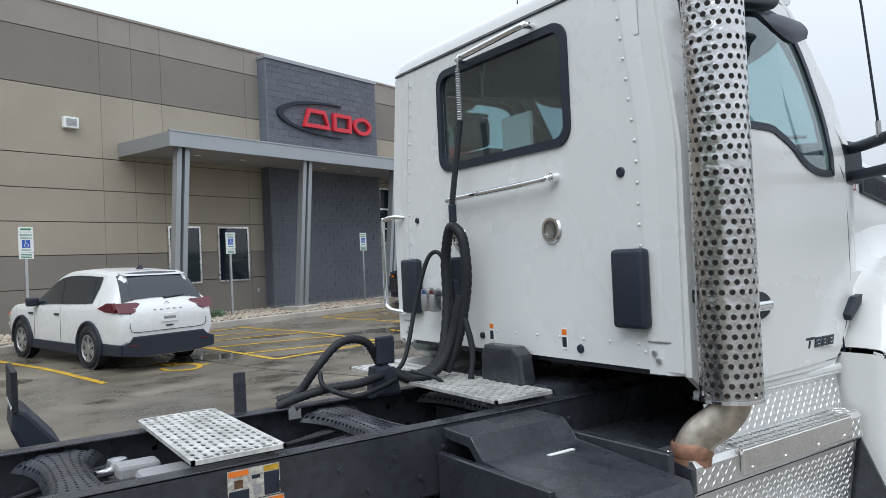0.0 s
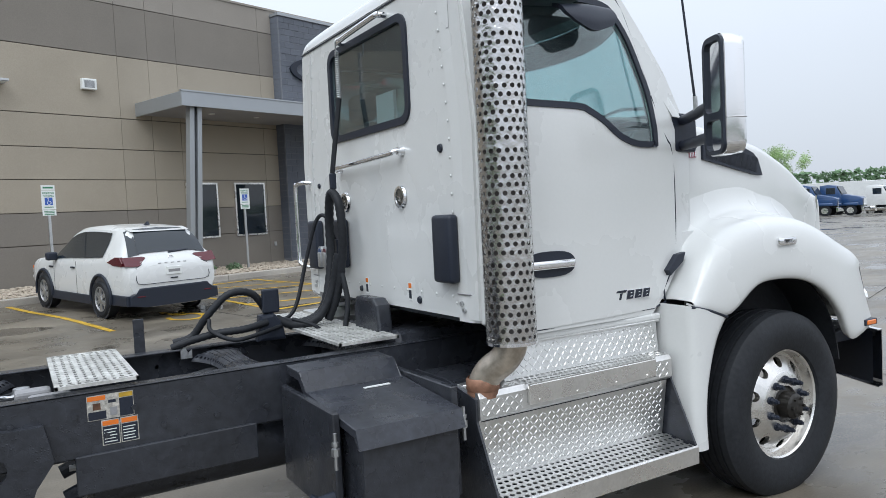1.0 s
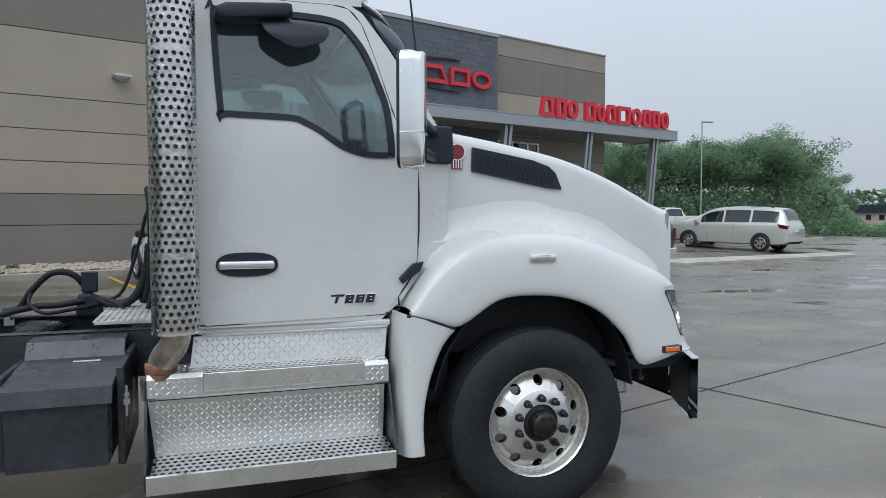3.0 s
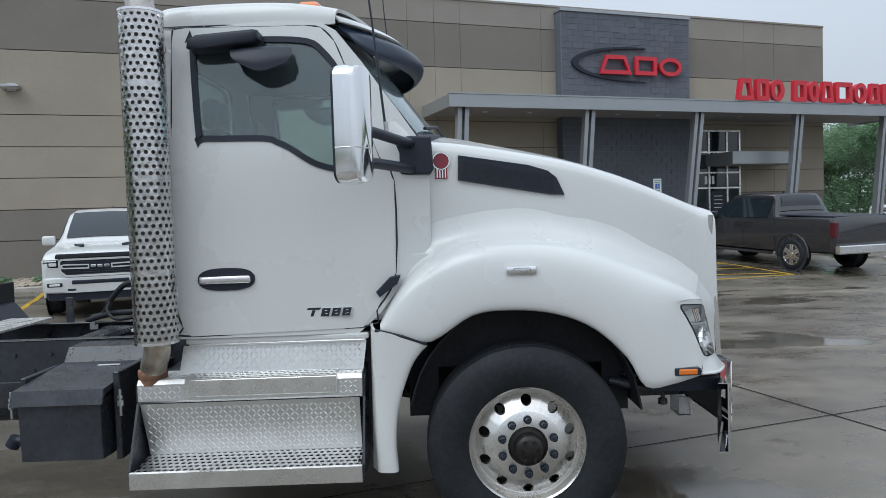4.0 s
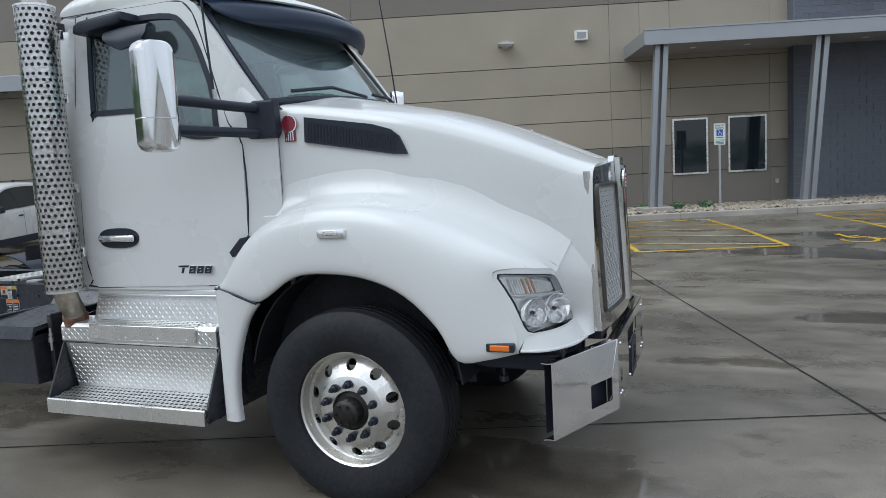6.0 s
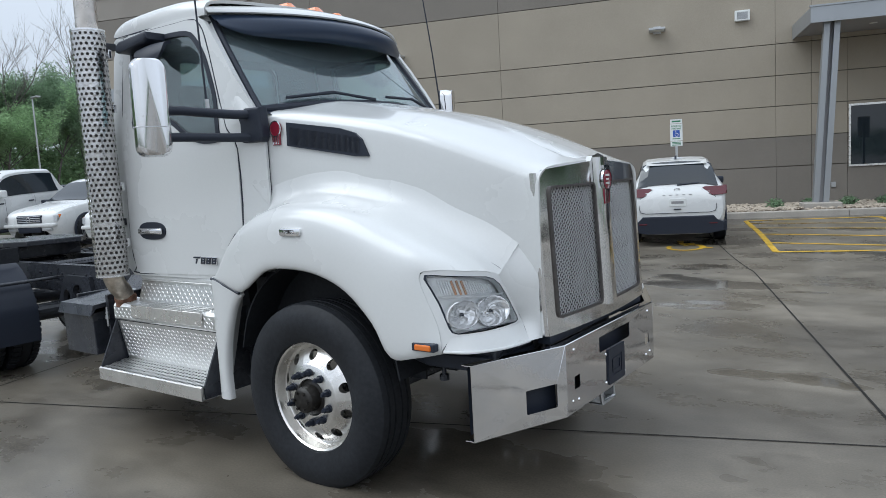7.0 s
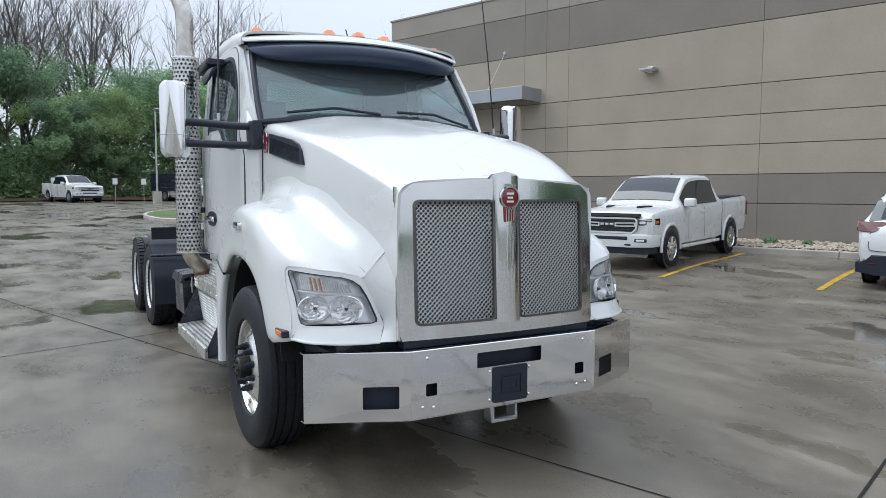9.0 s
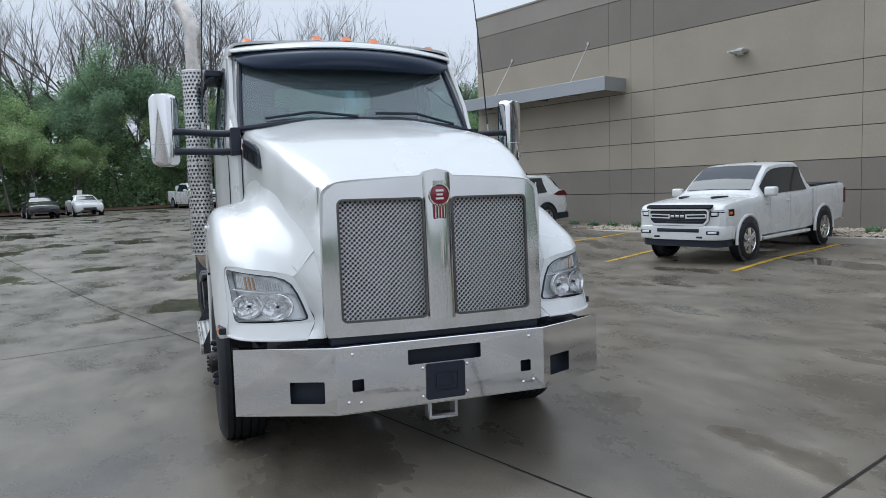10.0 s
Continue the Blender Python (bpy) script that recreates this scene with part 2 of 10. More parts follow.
M["car_grey"] = material("dark_grey_car_paint", (0.035, 0.035, 0.04), 0.25, metal=0.3, coat=0.8)
M["car_blue"] = material("blue_truck_paint", (0.02, 0.06, 0.16), 0.3, coat=0.6)
M["yellow_paint"] = material("yellow_truck_paint", (0.75, 0.48, 0.03), 0.35, coat=0.4)
M["red_paint"] = material("red_truck_paint", (0.35, 0.03, 0.04), 0.35, coat=0.4)
M["burgundy"] = material("burgundy_badge", (0.22, 0.012, 0.03), 0.25, coat=0.5)
M["seat"] = material("dark_seat_fabric", (0.07, 0.075, 0.085), 0.9, grain=0.2)
M["trim_grey"] = material("grey_cab_trim", (0.26, 0.26, 0.27), 0.7, grain=0.1)
M["liner"] = material("dark_cab_liner", (0.045, 0.05, 0.06), 0.85, grain=0.15)


def wet_concrete():
    """Dark wet concrete paving: broad damp patches that change gloss, fine aggregate, faint streaks."""
    m = bpy.data.materials.new("wet_concrete")
    m.use_nodes = True
    nt = m.node_tree
    b = nt.nodes["Principled BSDF"]
    tc = nt.nodes.new("ShaderNodeTexCoord")
    mp = nt.nodes.new("ShaderNodeMapping")
    mp.inputs["Rotation"].default_value = (0, 0, radians(-19))
    mp.inputs["Scale"].default_value = (0.5, 1.0, 1)
    nt.links.new(tc.outputs["Object"], mp.inputs["Vector"])
    def noise_node(scale, detail, vec=None, rough=0.55):
        n = nt.nodes.new("ShaderNodeTexNoise")
        n.inputs["Scale"].default_value, n.inputs["Detail"].default_value, n.inputs["Roughness"].default_value = scale, detail, rough
        nt.links.new(vec or tc.outputs["Object"], n.inputs["Vector"])
        return n.outputs["Fac"]
    def ramp(sock, a, b_, lo, hi):
        r = nt.nodes.new("ShaderNodeMapRange")
        for k, v in (("From Min", a), ("From Max", b_), ("To Min", lo), ("To Max", hi)):
            r.inputs[k].default_value = v
        nt.links.new(sock, r.inputs["Value"])
        return r.outputs["Result"]
    def op(kind, a, b_):
        n = nt.nodes.new("ShaderNodeMath"); n.operation = kind
        nt.links.new(a, n.inputs[0]); nt.links.new(b_, n.inputs[1])
        return n.outputs[0]
    mp2 = nt.nodes.new("ShaderNodeMapping")
    mp2.inputs["Rotation"].default_value = (0, 0, radians(-24))
    mp2.inputs["Scale"].default_value = (0.55, 0.9, 1)
    nt.links.new(tc.outputs["Object"], mp2.inputs["Vector"])
    broad = ramp(noise_node(0.55, 6, mp.outputs[0]), 0.36, 0.64, 0.0, 1.0)
    puddle = ramp(noise_node(0.62, 5, mp2.outputs[0], 0.5), 0.565, 0.605, 0.0, 1.0)
    streak = ramp(noise_node(1.3, 8, mp2.outputs[0], 0.65), 0.35, 0.65, 0.72, 1.25)
    mid = ramp(noise_node(1.7, 7), 0.3, 0.7, 0.8, 1.16)
    fine = ramp(noise_node(70, 4), 0.3, 0.7, 0.84, 1.16)
    colour = nt.nodes.new("ShaderNodeMix"); colour.data_type = "RGBA"
    colour.inputs[6].default_value = (0.108, 0.095, 0.077, 1)
    colour.inputs[7].default_value = (0.178, 0.156, 0.124, 1)
    nt.links.new(broad, colour.inputs["Factor"])
    sc = nt.nodes.new("ShaderNodeVectorMath"); sc.operation = "SCALE"
    nt.links.new(colour.outputs[2], sc.inputs[0])
    wet = ramp(puddle, 0, 1, 1.0, 0.62)
    nt.links.new(op("MULTIPLY", op("MULTIPLY", op("MULTIPLY", mid, fine), streak), wet), sc.inputs["Scale"])
    nt.links.new(sc.outputs[0], b.inputs["Base Color"])
    gloss = op("MULTIPLY", ramp(streak, 0.72, 1.25, 0.2, 0.5), ramp(puddle, 0, 1, 1.0, 0.22))
    nt.links.new(gloss, b.inputs["Roughness"])
    bu = nt.nodes.new("ShaderNodeBump")
    bu.inputs["Strength"].default_value, bu.inputs["Distance"].default_value = 0.2, 0.004
    nt.links.new(noise_node(55, 5), bu.inputs["Height"])
    nt.links.new(ramp(puddle, 0, 1, 0.2, 0.02), bu.inputs["Strength"])
    nt.links.new(bu.outputs[0], b.inputs["Normal"])
    return m


M["paving"] = wet_concrete()


def leaf_material(name, colour, glow):
    """Thin leaves: part of the light passes through; hue drifts from clump to clump."""
    m = bpy.data.materials.new(name)
    m.use_nodes = True
    nt = m.node_tree
    nt.nodes.clear()
    out = nt.nodes.new("ShaderNodeOutputMaterial")
    tc = nt.nodes.new("ShaderNodeTexCoord")
    n = nt.nodes.new("ShaderNodeTexNoise")
    n.inputs["Scale"].default_value, n.inputs["Detail"].default_value = 0.7, 4.0
    nt.links.new(tc.outputs["Object"], n.inputs["Vector"])
    geo = nt.nodes.new("ShaderNodeNewGeometry")
    oi = nt.nodes.new("ShaderNodeObjectInfo")
    def ramp(sock, a, b_, lo, hi):
        r = nt.nodes.new("ShaderNodeMapRange")
        for k, v in (("From Min", a), ("From Max", b_), ("To Min", lo), ("To Max", hi)):
            r.inputs[k].default_value = v
        nt.links.new(sock, r.inputs["Value"])
        return r.outputs["Result"]
    def times(a, b_):
        q = nt.nodes.new("ShaderNodeMath"); q.operation = "MULTIPLY"
        nt.links.new(a, q.inputs[0]); nt.links.new(b_, q.inputs[1])
        return q.outputs[0]
    f = times(times(ramp(n.outputs["Fac"], 0.3, 0.7, 0.7, 1.25), ramp(geo.outputs["Random Per Island"], 0, 1, 0.75, 1.25)), ramp(oi.outputs["Random"], 0, 1, 0.8, 1.2))
    sc = nt.nodes.new("ShaderNodeVectorMath"); sc.operation = "SCALE"
    sc.inputs[0].default_value = colour
    nt.links.new(f, sc.inputs["Scale"])
    a = nt.nodes.new("ShaderNodeBsdfDiffuse")
    t = nt.nodes.new("ShaderNodeBsdfTranslucent")
    mix = nt.nodes.new("ShaderNodeMixShader")
    mix.inputs[0].default_value = glow
    for sh in (a, t):
        nt.links.new(sc.outputs[0], sh.inputs["Color"])
    nt.links.new(a.outputs[0], mix.inputs[1]); nt.links.new(t.outputs[0], mix.inputs[2])
    nt.links.new(mix.outputs[0], out.inputs["Surface"])
    return m


M["leaf"] = leaf_material("spring_leaf", (0.31, 0.45, 0.25), 0.55)
M["leaf_dark"] = leaf_material("dark_leaf", (0.27, 0.39, 0.25), 0.55)
M["leaf_deep"] = leaf_material("deep_leaf", (0.22, 0.33, 0.205), 0.6)
M["leaf_pale"] = leaf_material("pale_leaf", (0.38, 0.50, 0.26), 0.55)

# ---------- mesh helpers ----------
def mesh_of(name, bm, mat, smooth=False, angle=40):
    me = bpy.data.meshes.new(name)
    bmesh.ops.recalc_face_normals(bm, faces=bm.faces)
    bm.to_mesh(me)
    bm.free()
    for mm in (mat if isinstance(mat, (list, tuple)) else [mat]):
        me.materials.append(M[mm])
    if smooth:
        me.shade_smooth()
        me.set_sharp_from_angle(angle=radians(angle))
    return me


def part(name, bm, mat, parent=None, label="", smooth=False, angle=40):
    ob = new(name, mesh_of(name, bm, mat, smooth, angle))
    if parent is not None:
        ob.parent = parent
    return tagged(ob, label=label)


def thing(name, label, category, m=None, group="", kind=""):
    ob = new(name)
    ob.empty_display_size = 0.2
    if m is not None:
        ob.matrix_basis = m
    return tagged(ob, label=label, category=category, group=group, kind=kind)


def box(bm, x0, x1, y0, y1, z0, z1, bevel=0.0, seg=2):
    vs = [bm.verts.new(p) for p in ((x0, y0, z0), (x1, y0, z0), (x1, y1, z0), (x0, y1, z0), (x0, y0, z1), (x1, y0, z1), (x1, y1, z1), (x0, y1, z1))]
    fs = [bm.faces.new([vs[i] for i in q]) for q in ((3, 2, 1, 0), (4, 5, 6, 7), (0, 1, 5, 4), (1, 2, 6, 5), (2, 3, 7, 6), (3, 0, 4, 7))]
    if bevel:
        es = list({e for f in fs for e in f.edges})
        bmesh.ops.bevel(bm, geom=es, offset=bevel, segments=seg, affect="EDGES", profile=0.5)
    return bm


def boxed(*a, bevel=0.0, seg=2):
    return box(bmesh.new(), *a, bevel=bevel, seg=seg)


def prism(bm, pts, axis, a, b, bevel=0.0):
    """A flat outline pulled along an axis from a to b. pts are the two other coordinates in x, y, z order."""
    def at(p, v):
        return {"x": (v, p[0], p[1]), "y": (p[0], v, p[1]), "z": (p[0], p[1], v)}[axis]
    lo = [bm.verts.new(at(p, a)) for p in pts]
    hi = [bm.verts.new(at(p, b)) for p in pts]
    n = len(pts)
    fs = [bm.faces.new(lo[::-1]), bm.faces.new(hi)]
    for i in range(n):
        fs.append(bm.faces.new((lo[i], lo[(i + 1) % n], hi[(i + 1) % n], hi[i])))
    if bevel:
        es = [e for e in fs[0].edges] + [e for e in fs[1].edges]
        bmesh.ops.bevel(bm, geom=es, offset=bevel, segments=2, affect="EDGES", profile=0.5)
    return bm


def cylinder(bm, p, q, r0, r1=None, n=16, caps=True):
    p, q = Vector(p), Vector(q)
    r1 = r0 if r1 is None else r1
    d = (q - p).normalized()
    a = d.orthogonal().normalized()
    b = d.cross(a)
    ra = [bm.verts.new(p + r0 * (math.cos(2 * math.pi * i / n) * a + math.sin(2 * math.pi * i / n) * b)) for i in range(n)]
    rb = [bm.verts.new(q + r1 * (math.cos(2 * math.pi * i / n) * a + math.sin(2 * math.pi * i / n) * b)) for i in range(n)]
    for i in range(n):
        bm.faces.new((ra[i], ra[(i + 1) % n], rb[(i + 1) % n], rb[i]))
    if caps:
        bm.faces.new(ra[::-1]); bm.faces.new(rb)
    return bm


def curve(pts, steps=6, closed=False):
    """A smooth run of points through the given ones."""
    ps = [Vector(p) for p in pts]
    n = len(ps)
    out = []
    for i in range(n if closed else n - 1):
        p1, p2 = ps[i], ps[(i + 1) % n]
        p0 = ps[i - 1] if (closed or i > 0) else p1 * 2 - p2
        p3 = ps[(i + 2) % n] if (closed or i + 2 < n) else p2 * 2 - p1
        for k in range(steps):
            t = k / steps
            out.append(0.5 * ((2 * p1) + (p2 - p0) * t + (2 * p0 - 5 * p1 + 4 * p2 - p3) * t * t + (3 * p1 - p0 - 3 * p2 + p3) * t ** 3))
    if not closed:
        out.append(ps[-1])
    return out


def tube(bm, pts, r, n=10, caps=True, ripple=0.0, taper=None):
    """A round tube along points; ripple makes it corrugated."""
    ps = [Vector(p) for p in pts]
    rings = []
    up = None
    for i, p in enumerate(ps):
        d = (ps[min(i + 1, len(ps) - 1)] - ps[max(i - 1, 0)]).normalized()
        if up is None:
            up = d.orthogonal().normalized()
        up = (up - d * up.dot(d)).normalized()
        side = d.cross(up)
        rr = r * (1 + (ripple if i % 2 else -ripple))
        if taper:
            rr *= 1 + (taper - 1) * i / (len(ps) - 1)
        rings.append([bm.verts.new(p + rr * (math.cos(2 * math.pi * k / n) * up + math.sin(2 * math.pi * k / n) * side)) for k in range(n)])
    for a, b in zip(rings, rings[1:]):
        for k in range(n):
            bm.faces.new((a[k], a[(k + 1) % n], b[(k + 1) % n], b[k]))
    if caps:
        bm.faces.new(rings[0][::-1]); bm.faces.new(rings[-1])
    return bm


def lathe(bm, profile, n=32, axis="y", centre=(0, 0, 0), closed=False):
    """Turn a profile of (radius, offset along the axis) round an axis."""
    cx, cy, cz = centre
    rings = []
    for r, o in profile:
        ring = []
        for i in range(n):
            a = 2 * math.pi * i / n
            c, s = r * math.cos(a), r * math.sin(a)
            ring.append(bm.verts.new({"y": (cx + c, cy + o, cz + s), "z": (cx + c, cy + s, cz + o), "x": (cx + o, cy + c, cz + s)}[axis]))
        rings.append(ring)
    pairs = list(zip(rings, rings[1:])) + ([(rings[-1], rings[0])] if closed else [])
    for a, b in pairs:
        for i in range(n):
            bm.faces.new((a[i], a[(i + 1) % n], b[(i + 1) % n], b[i]))
    return bm


def patch(rows, su=4, sv=4):
    """A smooth surface through a net of points: rows of equal length."""
    fine = [curve(r, sv) for r in rows]
    cols = [curve([f[k] for f in fine], su) for k in range(len(fine[0]))]
    bm = bmesh.new()
    vs = [[bm.verts.new(p) for p in c] for c in cols]
    for a, b in zip(vs, vs[1:]):
        for i in range(len(a) - 1):
            bm.faces.new((a[i], a[i + 1], b[i + 1], b[i]))
    return bm


def relaxed(rows, su, sv, pull=0.0006, rounds=900):
    """Like patch, but the sheet is faired: rims stay, the inside bends as evenly as it can."""
    fine = [curve(r, sv) for r in rows]
    p0 = np.array([[list(q) for q in curve([f[k] for f in fine], su)] for k in range(len(fine[0]))])
    p = p0.copy()
    def lap(a):
        b = np.zeros_like(a)
        b[1:-1] += 0.5 * (a[2:] + a[:-2]) - a[1:-1]
        b[:, 1:-1] += 0.5 * (a[:, 2:] + a[:, :-2]) - a[:, 1:-1]
        return b
    hold = np.zeros(p.shape[:2] + (1,))
    hold[1:-1, su + 1:-su - 1] = 1.0
    for _ in range(rounds):
        p += hold * (-0.12 * lap(lap(p)) + pull * (p0 - p))
    bm = bmesh.new()
    vs = [[bm.verts.new(q) for q in c] for c in p]
    for a, b in zip(vs, vs[1:]):
        for i in range(len(a) - 1):
            bm.faces.new((a[i], a[i + 1], b[i + 1], b[i]))
    return bm


def thicken(ob, t, offset=-1.0):
    s = ob.modifiers.new("thickness", "SOLIDIFY")
    s.thickness, s.offset = t, offset
    e = ob.modifiers.new("crisp_edges", "EDGE_SPLIT")
    e.split_angle, e.use_edge_sharp = radians(50), False
    return ob


def loop_fill(outer, holes=()):
    """A flat sheet in (u, v) with holes."""
    bm = bmesh.new()
    es = []
    for loop in (outer, *holes):
        vs = [bm.verts.new((u, v, 0)) for u, v in loop]
        es += [bm.edges.new((vs[i], vs[(i + 1) % len(vs)])) for i in range(len(vs))]
    bmesh.ops.triangle_fill(bm, edges=es, use_beauty=True, use_dissolve=False)
    return bm


def rounded(x0, x1, y0, y1, r, n=5):
    out = []
    for cx, cy, a in ((x1 - r, y1 - r, 0), (x0 + r, y1 - r, 90), (x0 + r, y0 + r, 180), (x1 - r, y0 + r, 270)):
        for i in range(n + 1):
            t = radians(a + 90 * i / n)
            out.append((cx + r * math.cos(t), cy + r * math.sin(t)))
    return out


def lettering(name, text, height, depth, mat, parent, m, bold=0.0, width=1.0, label=""):
    cu = bpy.data.curves.new(name, "FONT")
    cu.body, cu.size, cu.extrude, cu.offset = text, height / 0.72, depth / 2, bold
    cu.align_x = "CENTER"
    tmp = bpy.data.objects.new(name, cu)
    scene.collection.objects.link(tmp)
    bpy.context.view_layer.update()
    me = bpy.data.meshes.new_from_object(tmp.evaluated_get(bpy.context.evaluated_depsgraph_get()))
    bpy.data.objects.remove(tmp)
    me.materials.clear()
    me.materials.append(M[mat])
    me.transform(Matrix.Diagonal((width, 1, 1, 1)))
    ob = new(name, me)
    ob.parent = parent
    ob.matrix_basis = m
    return tagged(ob, label=label)

# ---------- the lot: wall frame, ground ----------
# s runs along the shop wall, n out from it towards the truck
WALL_TURN = 19.0
WX, WY = -1.915, 17.225
CU, SU = math.cos(radians(WALL_TURN)), math.sin(radians(WALL_TURN))
WALL = pose(WX, WY, 0, 0, 0, WALL_TURN)       # local x = s, local -y = n


def world_of(s, n):
    return WX + s * CU + n * SU, WY + s * SU - n * CU


def wall_of(x, y):
    return (x - WX) * CU + (y - WY) * SU, (x - WX) * SU - (y - WY) * CU


def ease(t):
    t = min(1, max(0, t))
    return t * t * (3 - 2 * t)


def ground_z(x, y):
    """The lot falls gently away from the building and rises to the yard behind the truck."""
    s, n = wall_of(x, y)
    z = 0.20 * ease((9.4 - n) / 4.6) + 0.07 * ease((4.8 - n) / 2.6)
    back = max(0.0, -x - 8.0)
    ahead = min(60.0, max(0.0, x - 26.0))
    return z + 0.026 * back - 0.019 * max(0.0, back - 20) - 0.007 * max(0.0, back - 60) - 0.02 * ahead


def build_ground():
    """One sheet to the horizon, fine near the truck, with the raised bed along the wall left out of the paving."""
    xs = [-900, -400, -200, -120] + [-90 + 6 * i for i in range(12)] + [-18 + 0.75 * i for i in range(50)] + [22 + 6 * i for i in range(10)] + [110, 200, 400, 900]
    ys = [-900, -300, -120, -60] + [-40 + 5 * i for i in range(6)] + [-10 + 0.75 * i for i in range(44)] + [26 + 5 * i for i in range(8)] + [100, 200, 400, 900]
    bm = bmesh.new()
    vs = [[bm.verts.new((x, y, ground_z(x, y))) for y in ys] for x in xs]
    for a, b in zip(vs, vs[1:]):
        for i in range(len(ys) - 1):
            bm.faces.new((a[i], b[i], b[i + 1], a[i + 1]))
    ob = part("ground", bm, "paving", smooth=True)
    return tagged(ob, "wet dark grey concrete paving of a dealership lot", "ground", kind="structure")


ground = build_ground()


def strip(bm, a, b, width, lift=0.006, step=0.6):
    """A painted or cut line laid on the ground between two places in the wall frame."""
    a, b = Vector(a), Vector(b)
    d = (b - a).normalized()
    w = Vector((-d.y, d.x)) * width / 2
    k = max(1, int((b - a).length / step))
    prev = None
    for i in range(k + 1):
        p = a.lerp(b, i / k)
        pair = []
        for q in (p - w, p + w):
            x, y = world_of(q.x, q.y)
            pair.append(bm.verts.new((x, y, ground_z(x, y) + lift)))
        if prev:
            bm.faces.new((prev[0], prev[1], pair[1], pair[0]))
        prev = pair
    return bm


def line_marking(a, b, width=0.11):
    return tagged(part("parking_line", strip(bmesh.new(), a, b, width), "yellow"), "worn yellow parking line painted on wet concrete", "parking line", group="parking lines", kind="structure")


# ---------- shop building ----------
building = thing("shop_building", "tan precast concrete dealership building with dark band and charcoal block sign tower", "building", WALL, kind="structure")
TOP = 8.58
JOINTS = [0.3, 1.43, 2.24, 3.07, 3.89, 4.73, 6.41, 7.79, TOP]
VERTS = [-21.2, -14.64, -13.75, -12.88, -6.73, 0.85, 1.73, 2.6, 5.48, 11.25, 13.9, 15.3, 17.75]


def panel(s0, s1, z0, z1, mat, parent):
    g, e = 0.011, 0.004
    bm = boxed(s0 + e, s1 - e, -0.03, 0.0, z0 + g, z1 - g, bevel=0.003, seg=1)
    return part("wall_panel", bm, mat, parent)


part("wall", boxed(-21.2, 17.75, 0.0, 0.3, -0.4, TOP - 0.05), "joint", building)
part("wall_end", boxed(-21.2, -20.9, 0.3, 26, -0.4, TOP - 0.05), "taupe", building)
part("wall_end", boxed(17.45, 17.75, 0.3, 26, -0.4, TOP - 0.05), "taupe", building)
part("wall_back", boxed(-20.9, 17.45, 25.7, 26, -0.4, TOP - 0.05), "taupe", building)
part("roof", boxed(-20.9, 17.45, 0.3, 25.7, TOP - 0.75, TOP - 0.6), "soffit", building)
part("coping", boxed(-21.25, 17.755, -0.06, 0.34, TOP - 0.05, TOP + 0.02, bevel=0.008, seg=1), "grey_tan", building)
for s0, s1 in zip(VERTS, VERTS[1:]):
    for k, (z0, z1) in enumerate(zip(JOINTS, JOINTS[1:])):
        if k == 0:
            mat = "taupe"
        elif z1 < 2.4:
            mat = "taupe"
        elif z1 < 6.5:
            mat = "tan"
        elif z1 < 8:
            mat = "taupe"
        else:
            mat = "grey_tan"
        panel(s0, s1, z0, z1, mat, building)

# tower of charcoal blocks with the sign
T0, T1, TZ, TO = 6.02, 11.1, 8.32, 0.42
tower = new("sign_tower"); tower.parent = building
tagged(tower, "charcoal block sign tower")
part("tower_core", boxed(T0 - 0.012, T1 + 0.012, -TO - 0.011, 0.0, 0.2, TZ), "mortar", tower)
part("tower_cap", boxed(T0 - 0.05, T1 + 0.05, -TO - 0.06, 0.1, TZ, TZ + 0.1, bevel=0.01), "fascia", tower)
def block_mesh(w, d, h):
    return mesh_of("block", boxed(-w / 2, w / 2, -d / 2, d / 2, -h / 2, h / 2, bevel=0.008, seg=1), "brick")
BW, BH, BG = 0.405, 0.2, 0.012
full, half = block_mesh(BW - BG, 0.05, BH - BG), block_mesh(BW / 2 - BG, 0.05, BH - BG)
rest = bmesh.new()
rng = random.Random(4)
for row in range(int((TZ - 0.4) / BH)):
    z = TZ - BH * (row + 0.5)
    x = T0 - (0.0 if row % 2 else BW / 2)
    while x < T1 - 0.02:
        a, b = max(x, T0), min(x + BW, T1)
        w = b - a
        if w > 0.06:
            c = (a + b) / 2
            y = -TO + 0.006 + rng.uniform(-0.006, 0.003)
            if z > 5.2:
                ob = new("block", full if w > BW * 0.75 else half)
                ob.parent = tower
                ob.matrix_basis = Matrix.Translation((c, y, z))
            else:
                box(rest, a + BG / 2, b - BG / 2, y - 0.025, y + 0.025, z - BH / 2 + BG / 2, z + BH / 2 - BG / 2)
        x += BW
    for side in (T0, T1):
        box(rest, side - 0.02, side + 0.02, -TO + 0.03, -0.01, z - BH / 2 + BG / 2, z + BH / 2 - BG / 2)
tagged(part("lower_blocks", rest, "brick", tower), kind="stuff")
